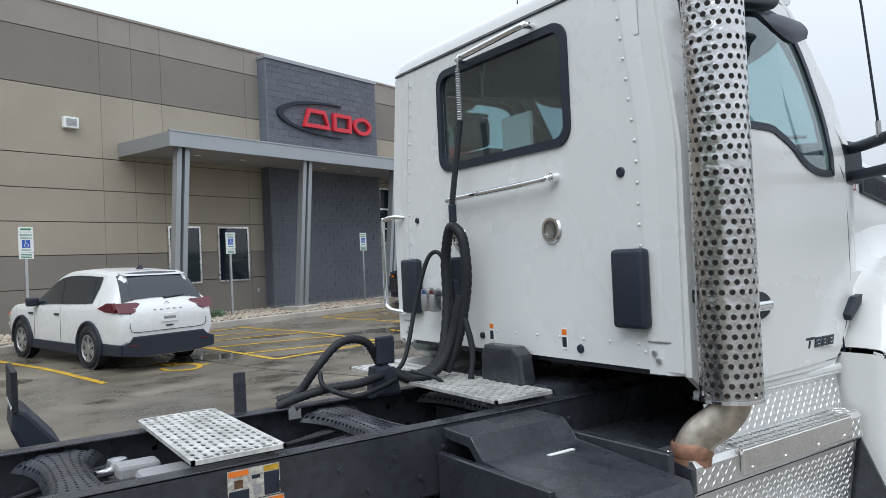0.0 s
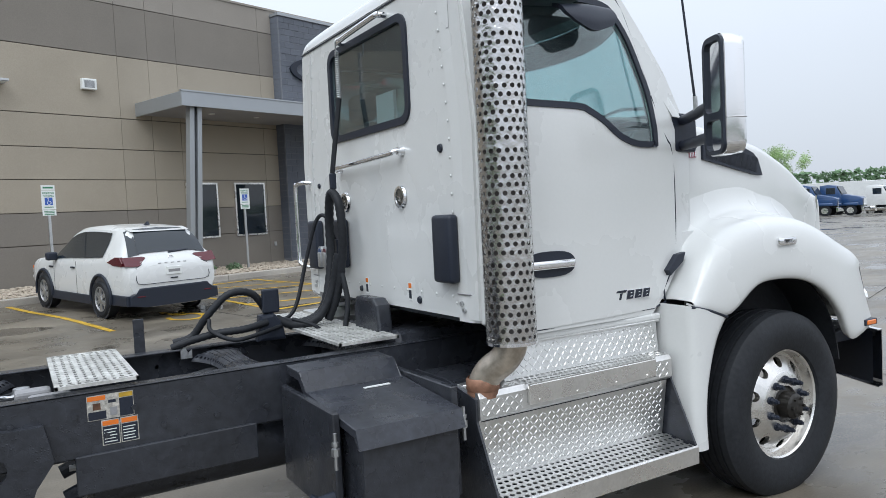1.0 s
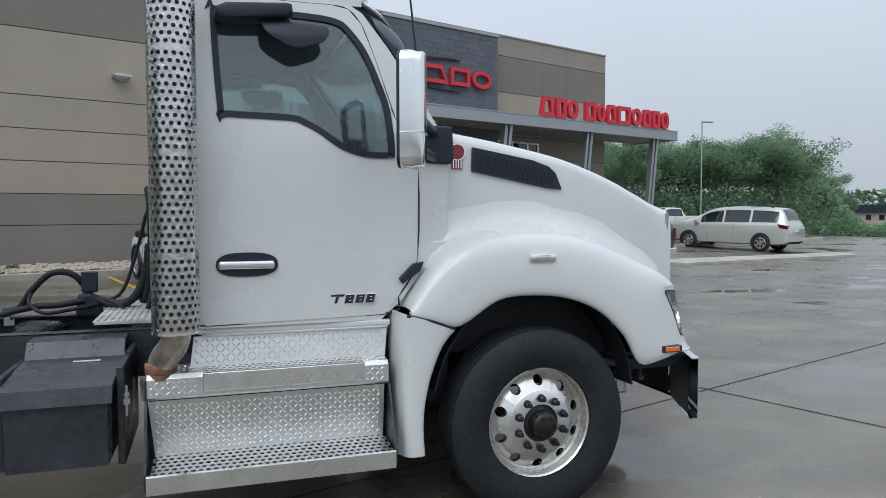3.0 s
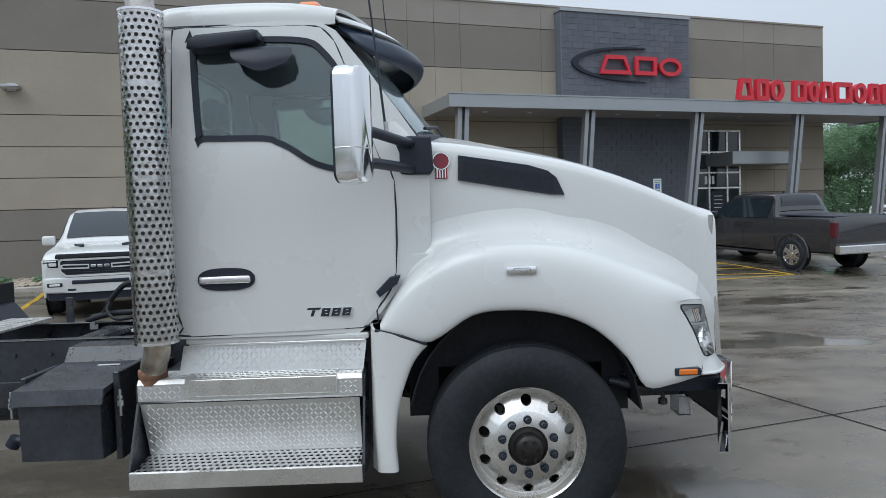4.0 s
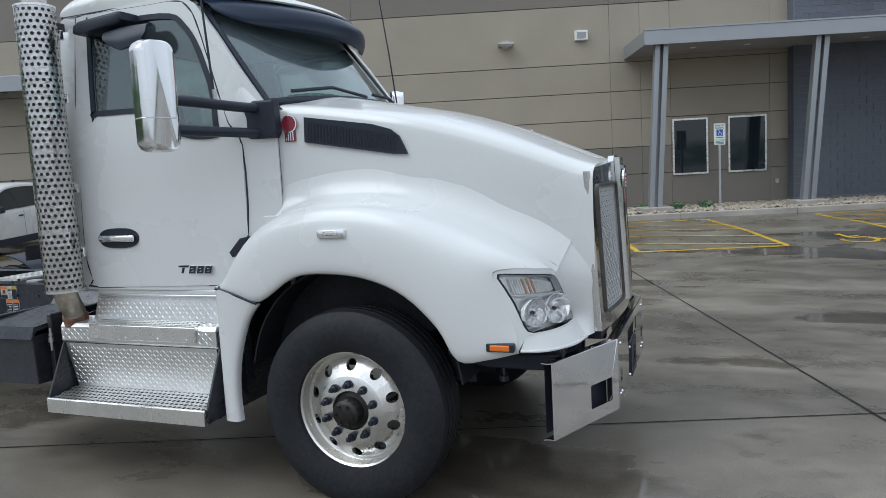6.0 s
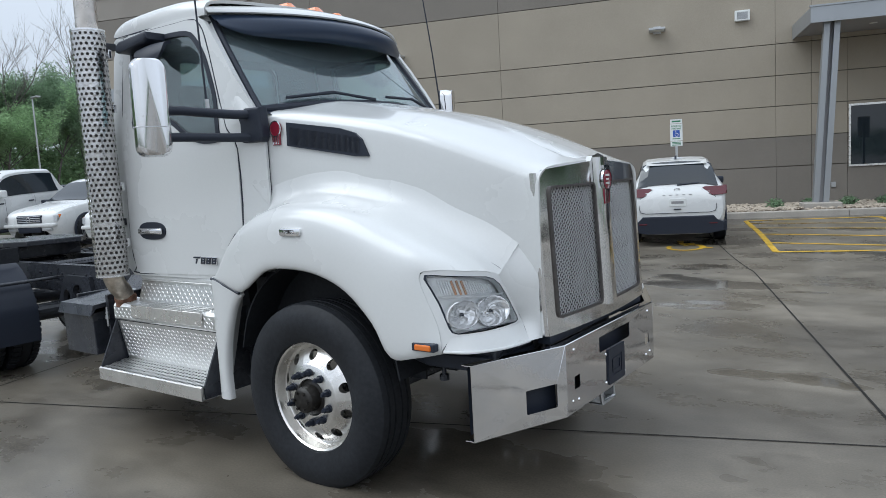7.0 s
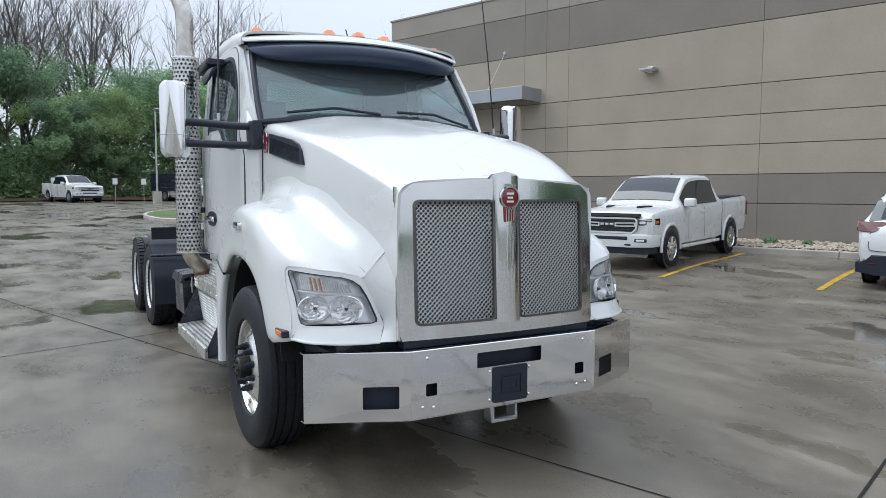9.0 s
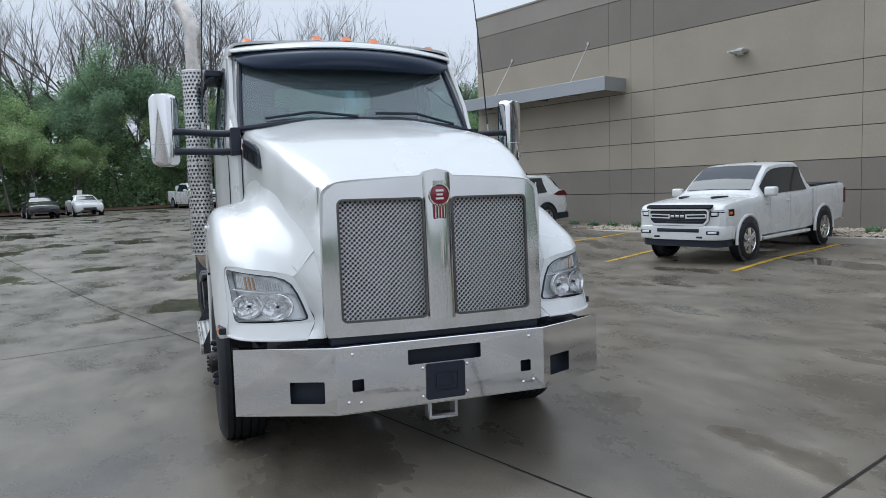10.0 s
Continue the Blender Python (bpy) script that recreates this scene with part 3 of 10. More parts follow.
# swoosh and three red sign shapes, plain
sg_ob = thing("wall_sign", "red sign shapes with a dark curved swoosh on charcoal blocks", "sign", WALL)
bm = bmesh.new()
def swoosh(t, r):
    a = radians(78 + 205 * t)
    return (8.75 + (2.4 + r) * math.cos(a), 6.66 + (0.58 + r * 0.5) * math.sin(a))
k = 36
inn = [swoosh(i / k, -0.23 * math.sin(math.pi * min(1, 0.04 + i / k * 0.98)) ** 0.7) for i in range(k + 1)]
out = [swoosh(i / k, 0.0) for i in range(k + 1)]
prev = None
for p, q in zip(inn, out):
    ring = [bm.verts.new((p[0], y, p[1])) for y in (-TO - 0.03, -TO - 0.11)] + [bm.verts.new((q[0], y, q[1])) for y in (-TO - 0.11, -TO - 0.03)]
    if prev:
        for j in range(4):
            bm.faces.new((prev[j], prev[(j + 1) % 4], ring[(j + 1) % 4], ring[j]))
    prev = ring
part("swoosh", bm, "plastic", sg_ob, "dark curved sign element")
def sign_shape(bm, x0, x1, z0, z1, y0, y1, style, w):
    """A plain hollow sign shape: trapezoid, box or oval, with a thick stroke."""
    cx, cz, hx, hz = (x0 + x1) / 2, (z0 + z1) / 2, (x1 - x0) / 2, (z1 - z0) / 2
    def loop(d):
        if style == 2:
            return [(cx - hx + d, cz - hz + d), (cx + hx - d, cz - hz + d), (cx + hx * 0.62 - d * 0.6, cz + hz - d), (cx - hx * 0.62 + d * 0.6, cz + hz - d)]
        if style == 1:
            return [(cx + (hx - d) * math.cos(t), cz + (hz - d) * math.sin(t)) for t in [2 * math.pi * i / 28 for i in range(28)]]
        return rounded(x0 + d, x1 - d, z0 + d, z1 - d, 0.02, 2)
    a, b = loop(0.0), loop(w)
    n = len(a)
    rings = [[bm.verts.new((x, y, z)) for x, z in lp] for lp, y in ((a, y0), (b, y0), (b, y1), (a, y1))]
    for p, q in zip(rings, rings[1:] + rings[:1]):
        for k in range(n):
            bm.faces.new((p[k], p[(k + 1) % n], q[(k + 1) % n], q[k]))
    return bm
for x0, x1, st in ((7.38, 8.6, 2), (8.75, 9.62, 0), (9.74, 10.66, 1)):
    part("sign_shape", sign_shape(bmesh.new(), x0, x1, 6.3, 6.93, -TO - 0.19, -TO - 0.07, st, 0.13), "red_sign", sg_ob)
# canopy
canopy = new("canopy"); canopy.parent = building
tagged(canopy, "grey metal entrance canopy on paired leaning steel posts")
CS0, CS1, CN = 1.27, 19.6, 2.45
part("canopy_roof", boxed(CS0 + 0.03, CS1 - 0.03, -CN + 0.03, -0.03, 4.86, 5.1), "soffit", canopy)
bm = boxed(CS0, CS1, -CN, -CN + 0.03, 4.80, 5.17, bevel=0.006, seg=1)
part("fascia", bm, "fascia", canopy, "grey metal fascia")
for s in (CS0, CS1 - 0.03):
    part("fascia", boxed(s, s + 0.03, -CN + 0.03, 0.0 if s < 10 else 0.5, 4.80, 5.17, bevel=0.006, seg=1), "fascia", canopy)
part("fascia_cap", boxed(CS0 - 0.02, CS1 + 0.02, -CN - 0.02, -CN + 0.05, 5.17, 5.21), "fascia", canopy)
for s in (2.9, 4.4, 7.6, 9.2, 11.0, 12.6):
    part("downlight", cylinder(bmesh.new(), (s, -1.2, 4.85), (s, -1.2, 4.865), 0.09, n=16), "white_sign", canopy)
def leaning_posts(top, bottom, n=2.05, zb=0.5):
    g = new("canopy_posts"); g.parent = building
    tagged(g, "paired leaning grey steel posts on a concrete footing")
    for off in (-0.11, 0.11):
        bm = bmesh.new()
        lo = [(bottom + off + a, -n + b, zb) for a, b in ((-0.065, -0.1), (0.065, -0.1), (0.065, 0.1), (-0.065, 0.1))]
        hi = [(top + off + a, -n - 0.1 + b, 4.86) for a, b in ((-0.065, -0.1), (0.065, -0.1), (0.065, 0.1), (-0.065, 0.1))]
        va, vb = [bm.verts.new(p) for p in lo], [bm.verts.new(p) for p in hi]
        for j in range(4):
            bm.faces.new((va[j], va[(j + 1) % 4], vb[(j + 1) % 4], vb[j]))
        bm.faces.new(va[::-1]); bm.faces.new(vb)
        part("post", bm, "fascia", g)
    part("post_web", prism(bmesh.new(), [(bottom - 0.05, zb), (bottom + 0.05, zb), (top + 0.05, 4.85), (top - 0.05, 4.85)], "y", -n - 0.03, -n + 0.02), "trim_grey", g)
    part("footing", boxed(bottom - 0.42, bottom + 0.42, -n - 0.35, -n + 0.35, 0.2, 0.54, bevel=0.02), "concrete", g)
for top, bot in ((1.78, 1.55), (5.96, 5.64), (10.05, 9.6), (14.28, 13.85), (18.4, 18.0)):
    leaning_posts(top, bot)
# long red sign standing on the canopy: plain shapes
name_sign = thing("canopy_sign", "row of red sign shapes standing on the canopy edge", "sign", WALL)
xs = 11.36
for k, w in enumerate((0.78, 0.62, 0.66, None, 0.66, 0.56, 0.66, 0.86, 0.7, 0.64, 0.58, 0.62)):
    if w is None:
        xs += 0.32
        continue
    part("sign_shape", sign_shape(bmesh.new(), xs, xs + w - 0.1, 5.21, 5.93, -CN - 0.06, -CN + 0.1, (2, 0, 1)[k % 3], 0.15), "red_sign", name_sign)
    xs += w
part("sign_rail", boxed(11.3, xs, -CN - 0.02, -CN + 0.03, 5.2, 5.235), "fascia", name_sign)
# windows left of the tower
def shop_window(i, s0, s1, z0, z1):
    w = new("window_%d" % i); w.parent = building
    f = 0.05
    bm = bmesh.new()
    for a in ((s0, s1, z1 - f, z1), (s0, s1, z0, z0 + f), (s0, s0 + f, z0 + f, z1 - f), (s1 - f, s1, z0 + f, z1 - f)):
        box(bm, a[0], a[1], -0.075, -0.031, a[2], a[3])
    part("window_frame", bm, "alu", w, "bright aluminium window frame")
    part("pane", boxed(s0 + f, s1 - f, -0.05, -0.035, z0 + f, z1 - f), "dark_glass", w, "dark reflective window pane")
shop_window(1, 2.62, 3.66, 1.34, 2.99)
shop_window(2, 4.25, 5.37, 1.34, 2.99)
# entrance right of the tower
ent = new("entrance"); ent.parent = building
tagged(ent, "glazed entrance with aluminium frames and a metal awning")
part("pane", boxed(11.35, 13.62, -0.05, -0.036, 0.45, 4.5), "dark_glass", ent)
for s in (11.33, 12.2, 13.02, 13.6):
    part("mullion", boxed(s - 0.035, s + 0.035, -0.09, -0.05, 0.45, 4.52), "alu", ent)
for z in (0.48, 2.42, 2.98, 3.72, 4.5):
    part("transom", boxed(11.3, 13.64, -0.088, -0.05, z - 0.03, z + 0.03), "alu", ent)
part("door_notice", boxed(12.3, 12.92, -0.056, -0.051, 1.4, 2.3), "plastic", ent, "dark notice with unreadable white lines")
for k in range(5):
    part("notice_line", boxed(12.42, 12.8, -0.059, -0.0565, 1.55 + 0.14 * k, 1.575 + 0.14 * k), "white_sign", ent)
bm = bmesh.new()
for k in range(3):
    box(bm, 12.02 + 0.16 * k, 12.13 + 0.16 * k, -0.06, -0.051, 2.56, 2.86)
part("number_bars", bm, "white_sign", ent, "pale bars over the door")
part("awning", boxed(12.1, 15.2, -1.4, -0.031, 3.2, 3.64, bevel=0.01), "fascia", ent, "grey metal awning over the door")
# small canopy at the far end with tie rods
side_can = new("side_canopy"); side_can.parent = building
tagged(side_can, "narrow grey canopy hung on steel tie rods")
bm = boxed(-21.3, -13.95, -1.15, -1.1, 4.78, 5.22, bevel=0.006, seg=1)
box(bm, -14.0, -13.95, -1.1, -0.03, 4.78, 5.22)
part("fascia", bm, "fascia", side_can)
part("canopy_roof", boxed(-21.3, -14.0, -1.1, -0.03, 5.05, 5.12), "soffit", side_can)
for s in (-15.5, -19.2):
    rod = part("tie_rod", tube(bmesh.new(), [(s, -1.05, 5.15), (s, -0.03, 6.6)], 0.012, n=8), "galv", side_can)
    part("rod_plate", cylinder(bmesh.new(), (s, -0.03, 6.62), (s, -0.06, 6.62), 0.055, n=14), "galv", rod)
for k in range(5):
    part("bracket", boxed(-20.5 + 1.5 * k, -20.4 + 1.5 * k, -1.1, -0.03, 4.86, 5.05), "galv", side_can)
# wall lamps
def flat_lamp(s, z):
    l = thing("wall_lamp", "flat grey metal wall lamp on tan panel", "wall lamp", WALL @ pose(s, 0, z), group="wall lamps")
    part("lamp_head", prism(bmesh.new(), [(-0.42, -0.03), (-0.42, 0.02), (-0.03, 0.05), (-0.03, -0.05)], "x", -0.22, 0.22, bevel=0.01), "galv", l)
    part("lamp_glass", boxed(-0.18, 0.18, -0.38, -0.1, -0.05, -0.04), "white_sign", l)
    part("back_box", boxed(-0.1, 0.1, -0.1, -0.03, -0.1, 0.1, bevel=0.01), "galv", l)
flat_lamp(-2.2, 5.42); flat_lamp(-9.97, 5.43)
l = thing("flood_lamp", "square white flood lamp box on tan panel", "wall lamp", WALL @ pose(0.02, 0, 5.56), group="wall lamps")
part("lamp_box", boxed(-0.19, 0.19, -0.16, -0.03, -0.14, 0.14, bevel=0.015), "white_sign", l)
part("lamp_glass", boxed(-0.13, 0.13, -0.168, -0.161, -0.09, 0.09, bevel=0.003, seg=1), "lens", l)
part("lamp_face", boxed(-0.13, 0.13, -0.1608, -0.1601, -0.09, 0.09), "galv", l)
part("wall_outlet", boxed(5.62, 5.72, -0.07, -0.031, 0.95, 1.08, bevel=0.01), "galv", building)
part("wall_outlet", boxed(2.2, 2.32, -0.07, -0.031, 0.8, 0.95, bevel=0.01), "galv", building)

# ---------- kerb, stone bed, shrubs ----------
KN = 2.9
bm = bmesh.new()
for i in range(22):
    a = -34 + 3.0 * i
    box(bm, a + 0.004, a + 2.996, -KN, -KN + 0.22, 0.0, 0.405, bevel=0.02, seg=2)
kerb = tagged(part("kerb", bm, "concrete"), "weathered concrete kerb along the planting bed", "kerb", kind="structure")
kerb.matrix_basis = WALL
bm = bmesh.new()
box(bm, -34, 32, -KN + 0.22, -0.0, 0.0, 0.37)
bed = tagged(part("planting_bed", bm, "mulch"), "planting bed between wall and kerb", "planting bed", kind="structure")
bed.matrix_basis = WALL
rng = random.Random(11)
verts, faces = [], []
ico = bmesh.new()
bmesh.ops.create_icosphere(ico, subdivisions=1, radius=1.0)
iv, iff = [tuple(v.co) for v in ico.verts], [[v.index for v in f.verts] for f in ico.faces]
ico.free()
for i in range(9500):
    s = rng.uniform(-20, 13)
    n = rng.uniform(0.05, KN - 0.26)
    r = rng.uniform(0.03, 0.085)
    fx, fy, fz = rng.uniform(0.8, 1.5), rng.uniform(0.7, 1.2), rng.uniform(0.4, 0.7)
    a = rng.uniform(0, 6.28)
    c, si = math.cos(a), math.sin(a)
    b = len(verts)
    z = 0.385 + rng.uniform(0, 0.045)
    for x, y, zz in iv:
        j = 1 + 0.25 * math.sin(x * 9 + i) * math.cos(y * 7 + i * 2)
        X, Y, Z = x * r * fx * j, y * r * fy * j, zz * r * fz * j
        verts.append((s + X * c - Y * si, -n + X * si + Y * c, z + Z))
    faces += [[b + k for k in f] for f in iff]
me = bpy.data.meshes.new("river_stones")
me.from_pydata(verts, [], faces)
me.materials.append(M["stone"])
stones = tagged(new("river_stones", me), "pale brown river stones in the bed along the wall", "stones", kind="stuff")
stones.matrix_basis = WALL


def leaf_cloud(bm, count, shape, size, seed, flat=0.6):
    """Small folded leaf sprays scattered by shape(rng) -> centre."""
    rng = random.Random(seed)
    for i in range(count):
        c = Vector(shape(rng))
        d = Vector((rng.gauss(0, 1), rng.gauss(0, 1), rng.gauss(0, flat))).normalized()
        e = d.orthogonal().normalized()
        e.rotate(Matrix.Rotation(rng.uniform(0, 6.28), 3, d))
        s = size * rng.uniform(0.6, 1.4)
        f = d.cross(e)
        a = [bm.verts.new(c + s * p) for p in (d * -1, e * 0.45 + f * 0.12, d, e * -0.45 + f * 0.12)]
        bm.faces.new(a)
    return bm


def shrub_at(s, n, r, seed):
    sh = thing("shrub", "small dry green and brown shrub in river stones", "shrub", WALL @ pose(s, -n, 0.38), group="shrubs along the wall")
    def ball(rng):
        d = Vector((rng.gauss(0, 1), rng.gauss(0, 1), abs(rng.gauss(0, 1)))).normalized() * r * rng.uniform(0.4, 1.0)
        return (d.x, d.y, d.z * 0.95 + 0.03)
    part("foliage", leaf_cloud(bmesh.new(), 240, ball, 0.045, seed), "leaf_dark", sh)
    bm = bmesh.new()
    rng = random.Random(seed)
    for i in range(12):
        a = rng.uniform(0, 6.28)
        tube(bm, [(0, 0, 0), (0.5 * r * math.cos(a), 0.5 * r * math.sin(a), 0.5 * r), (0.9 * r * math.cos(a), 0.9 * r * math.sin(a), r * rng.uniform(0.5, 0.95))], 0.006, n=4)
    part("twigs", bm, "bark", sh)


for i, s in enumerate((-15.0, -14.2, -13.4, -12.5, -11.7, -10.95, -10.1, -9.3, -5.9, -5.0, 0.6, 1.42, 2.3, 3.1)):
    shrub_at(s, 1.5, 0.2 if i < 9 else (0.16 if i < 10 else 0.25), 20 + i)

# ---------- lines, joints, symbols ----------
for s, n0 in ((-14.5, 7.6), (-11.7, 7.6), (-8.95, 7.6), (-6.05, 7.6), (-3.25, 7.55)):
    line_marking((s, n0), (s, KN + 0.1))
def hatch(s0, s1, n0=7.95, n1=KN + 0.5):
    line_marking((s0, n0), (s0, n1)); line_marking((s1, n0 + 0.1), (s1, n1))
    line_marking((s0, n0), (s1, n0 + 0.1)); line_marking((s0, n1), (s1, n1))
    for k in range(4):
        nb = n0 - 0.2 - 1.05 * k
        line_marking((s0, nb - 0.75 if k else nb - 0.75), (s1, nb + 0.05), 0.09)
hatch(-0.3, 2.5)
hatch(5.2, 7.95)
def ground_symbol(s, n, size):
    bm = bmesh.new()
    def P(u, v):
        return (s + u * size, n - v * size)
    ring = [(-0.02 + 0.36 * math.cos(t), -0.18 + 0.36 * math.sin(t)) for t in np.linspace(radians(150), radians(380), 16)]
    for a, b in zip(ring, ring[1:]):
        strip(bm, P(*a), P(*b), 0.09, 0.008)
    for a, b in (((-0.1, 0.45), (-0.05, 0.1)), ((-0.05, 0.1), (0.28, 0.1)), ((0.28, 0.1), (0.42, -0.3)), ((0.42, -0.3), (0.55, -0.28)), ((-0.08, 0.28), (0.2, 0.28))):
        strip(bm, P(*a), P(*b), 0.1, 0.008)
    strip(bm, P(-0.17, 0.6), P(-0.03, 0.6), 0.16, 0.008)
    return tagged(part("ground_symbol", bm, "yellow"), "yellow wheelchair symbol painted on wet concrete", "ground marking", group="ground symbols", kind="structure")
ground_symbol(-1.78, 7.15, 0.85)
ground_symbol(4.0, 7.6, 0.85)
M["tar"] = material("tar_joint", (0.018, 0.017, 0.016), 0.8, spec=0.2, grain=0.3, grain_scale=20)
for a, b, w in (((-0.84, 26), (-0.9, 10), 0.02), ((-0.9, 10), (-1.25, 6.3), 0.02), ((-1.25, 6.3), (-1.3, 3.0), 0.02)):
    tagged(part("paving_joint", strip(bmesh.new(), a, b, w, 0.004), "tar"), "dark sealed joint between concrete slabs", "paving joint", group="paving joints", kind="structure")
for a, b in (((-30, 17.0), (30, 17.05)), ((-30, 11.0), (-9, 11.0)), ((6.5, 30), (6.5, 8)), ((-8.2, 30), (-8.2, 8)), ((-15.5, 34), (-15.5, 8)), ((13.8, 34), (13.8, 4)), ((-30, 23), (30, 23.05))):
    tagged(part("paving_joint", strip(bmesh.new(), a, b, 0.014, 0.004, 1.0), "tar"), "thin saw-cut joint in concrete paving", "paving joint", group="paving joints", kind="structure")

# ---------- parking signs ----------
def parking_sign(s, n, zc, plates=2):
    x, y = world_of(s, n)
    p = thing("parking_sign", "reserved parking sign with blue wheelchair panel on steel post", "sign", WALL @ pose(s, -n, 0.36), group="parking signs")
    part("post", boxed(-0.03, 0.03, -0.02, 0.02, 0, zc - 0.36 + 0.1), "galv", p)
    z = zc - 0.36
    part("plate", boxed(-0.155, 0.155, -0.034, -0.03, z - 0.19, z + 0.25, bevel=0.001, seg=1), "white_sign", p)
    part("lower_plate", boxed(-0.15, 0.15, -0.034, -0.03, z - 0.33, z - 0.2), "white_sign", p)
    if plates > 2:
        part("upper_plate", boxed(-0.15, 0.15, -0.034, -0.03, z + 0.26, z + 0.37), "white_sign", p)
        part("writing_bars", boxed(-0.11, 0.11, -0.037, -0.0345, z + 0.295, z + 0.335), "green_sign", p)
    lettering("line_one", "RESERVED", 0.045, 0.002, "green_sign", p, pose(0, -0.0355, z + 0.17, 90, 0, 0), 0.001, 0.9)
    lettering("line_two", "PARKING", 0.045, 0.002, "green_sign", p, pose(0, -0.0355, z + 0.105, 90, 0, 0), 0.001, 0.9)
    part("blue_panel", boxed(-0.085, 0.085, -0.037, -0.0345, z - 0.09, z + 0.085), "blue_sign", p)
    bm = bmesh.new()
    tube(bm, [(0.005 + 0.04 * math.cos(t), -0.0375, z - 0.035 + 0.04 * math.sin(t)) for t in np.linspace(radians(130), radians(370), 12)], 0.006, n=4)
    tube(bm, [(-0.01, -0.0375, z + 0.045), (-0.005, -0.0375, z), (0.035, -0.0375, z), (0.055, -0.0375, z - 0.05)], 0.007, n=4)
    cylinder(bm, (-0.012, -0.036, z + 0.062), (-0.012, -0.039, z + 0.062), 0.012, n=10)
    part("wheelchair_figure", bm, "white_sign", p)
    part("writing_bars", boxed(-0.1, 0.1, -0.037, -0.0345, z - 0.145, z - 0.125), "green_sign", p)
    bm = bmesh.new()
    for k in range(3):
        box(bm, -0.11, 0.11, -0.037, -0.0345, z - 0.31 + 0.036 * k, z - 0.292 + 0.036 * k)
    part("writing_bars", bm, "green_sign", p)
parking_sign(-1.78, 1.6, 2.46, 3)
parking_sign(3.4, 1.77, 2.46)
parking_sign(8.67, 1.77, 2.46)

# ---------- the truck ----------
truck = thing("semi_truck", "white three-axle day cab tractor truck with chrome exhaust shield", "truck")


def lerp_table(x, xs, vs):
    return float(np.interp(x, xs, vs))


def perforated(bm, u0, u1, v0, v1, nu, nv, ru, rv, place, sides=8, keep=None):
    """A sheet of staggered cells, each with an oval hole, laid out by place(u, v)."""
    du, dv = (u1 - u0) / nu, (v1 - v0) / nv
    for j in range(nv):
        off = 0.5 * du if j % 2 else 0.0
        for i in range(nu):
            cu, cv = u0 + (i + 0.5) * du + off, v0 + (j + 0.5) * dv
            if cu + du / 2 > u1 + 1e-6 and keep != "wrap":
                cu_hi = u1
            else:
                cu_hi = cu + du / 2
            lo, hi = cu - du / 2, cu_hi
            ring, edge = [], []
            for k in range(sides):
                a = 2 * math.pi * (k + 0.5) / sides
                c, s = math.cos(a), math.sin(a)
                ring.append(bm.verts.new(place(cu + ru * c, cv + rv * s)))
                m = max(abs(c), abs(s))
                edge.append(bm.verts.new(place(min(hi, max(lo, cu + du / 2 * c / m)), cv + dv / 2 * s / m)))
            if hi - lo < du * 0.99:
                continue
            for k in range(sides):
                bm.faces.new((edge[k], edge[(k + 1) % sides], ring[(k + 1) % sides], ring[k]))
            # corner fillers
            for k in range(sides):
                a0, a1 = edge[k].co, edge[(k + 1) % sides].co
                t0 = 2 * math.pi * (k + 0.5) / sides
                t1 = 2 * math.pi * (k + 1.5) / sides
                q = math.floor(t0 / (math.pi / 2) + 0.5)
                corner = math.pi / 4 + math.floor(t0 / (math.pi / 2)) * math.pi / 2
                if t0 < corner - 1e-6 < t1 and (corner - t0) > 1e-3:
                    cc, ss = math.copysign(1, math.cos(corner)), math.copysign(1, math.sin(corner))
                    w = bm.verts.new(place(cu + du / 2 * cc, cv + dv / 2 * ss))
                    bm.faces.new((edge[k], w, edge[(k + 1) % sides]))
    return bm


def tread_bumps(bm, u0, u1, v0, v1, pitch, place, long=0.0155, wide=0.004, high=0.004):
    """Raised lozenges in a basket pattern; place(u, v, h) lays them out."""
    nu, nv = int((u1 - u0) / pitch), int((v1 - v0) / pitch)
    for j in range(nv):
        for i in range(nu):
            cu, cv = u0 + (i + 0.5) * pitch, v0 + (j + 0.5) * pitch
            a = radians(45 if (i + j) % 2 else -45)
            c, s = math.cos(a), math.sin(a)
            ends = [(long * c, long * s), (-wide * s, wide * c), (-long * c, -long * s), (wide * s, -wide * c)]
            base = [bm.verts.new(place(cu + x, cv + y, 0)) for x, y in ends]
            top = bm.verts.new(place(cu, cv, high))
            for k in range(4):
                bm.faces.new((base[k], base[(k + 1) % 4], top))
    return bm


# --- chassis ---
for sg in (-1, 1):
    y0, y1 = (-0.43, -0.35) if sg < 0 else (0.35, 0.43)
    bm = bmesh.new()
    web = -0.43 if sg < 0 else 0.422
    box(bm, -7.35, 1.0, web, web + 0.008, 0.78, 1.05)
    box(bm, -7.35, 1.0, y0, y1, 1.04, 1.052, bevel=0.004, seg=1)
    box(bm, -7.35, 1.0, y0, y1, 0.775, 0.787, bevel=0.004, seg=1)
    rail = part("frame_rail", bm, "black", truck, "black painted steel frame rail wet on top")
    for i in range(26):
        x = -4.9 + 0.115 * i
        b = cylinder(bmesh.new(), (x, web, 0.86 + 0.1 * (i % 2)), (x, web - 0.014 if sg < 0 else web + 0.022, 0.86 + 0.1 * (i % 2)), 0.012, n=6)
        part("bolt", b, "black", rail)
def waist(u, v):
    """A pressed crossmember top, narrow in the middle and rolled down at both edges; u across, v along."""
    w = 0.085 + 0.075 * (abs(u) / 0.34) ** 3
    return w * v, 1.03 - 0.05 * v ** 4
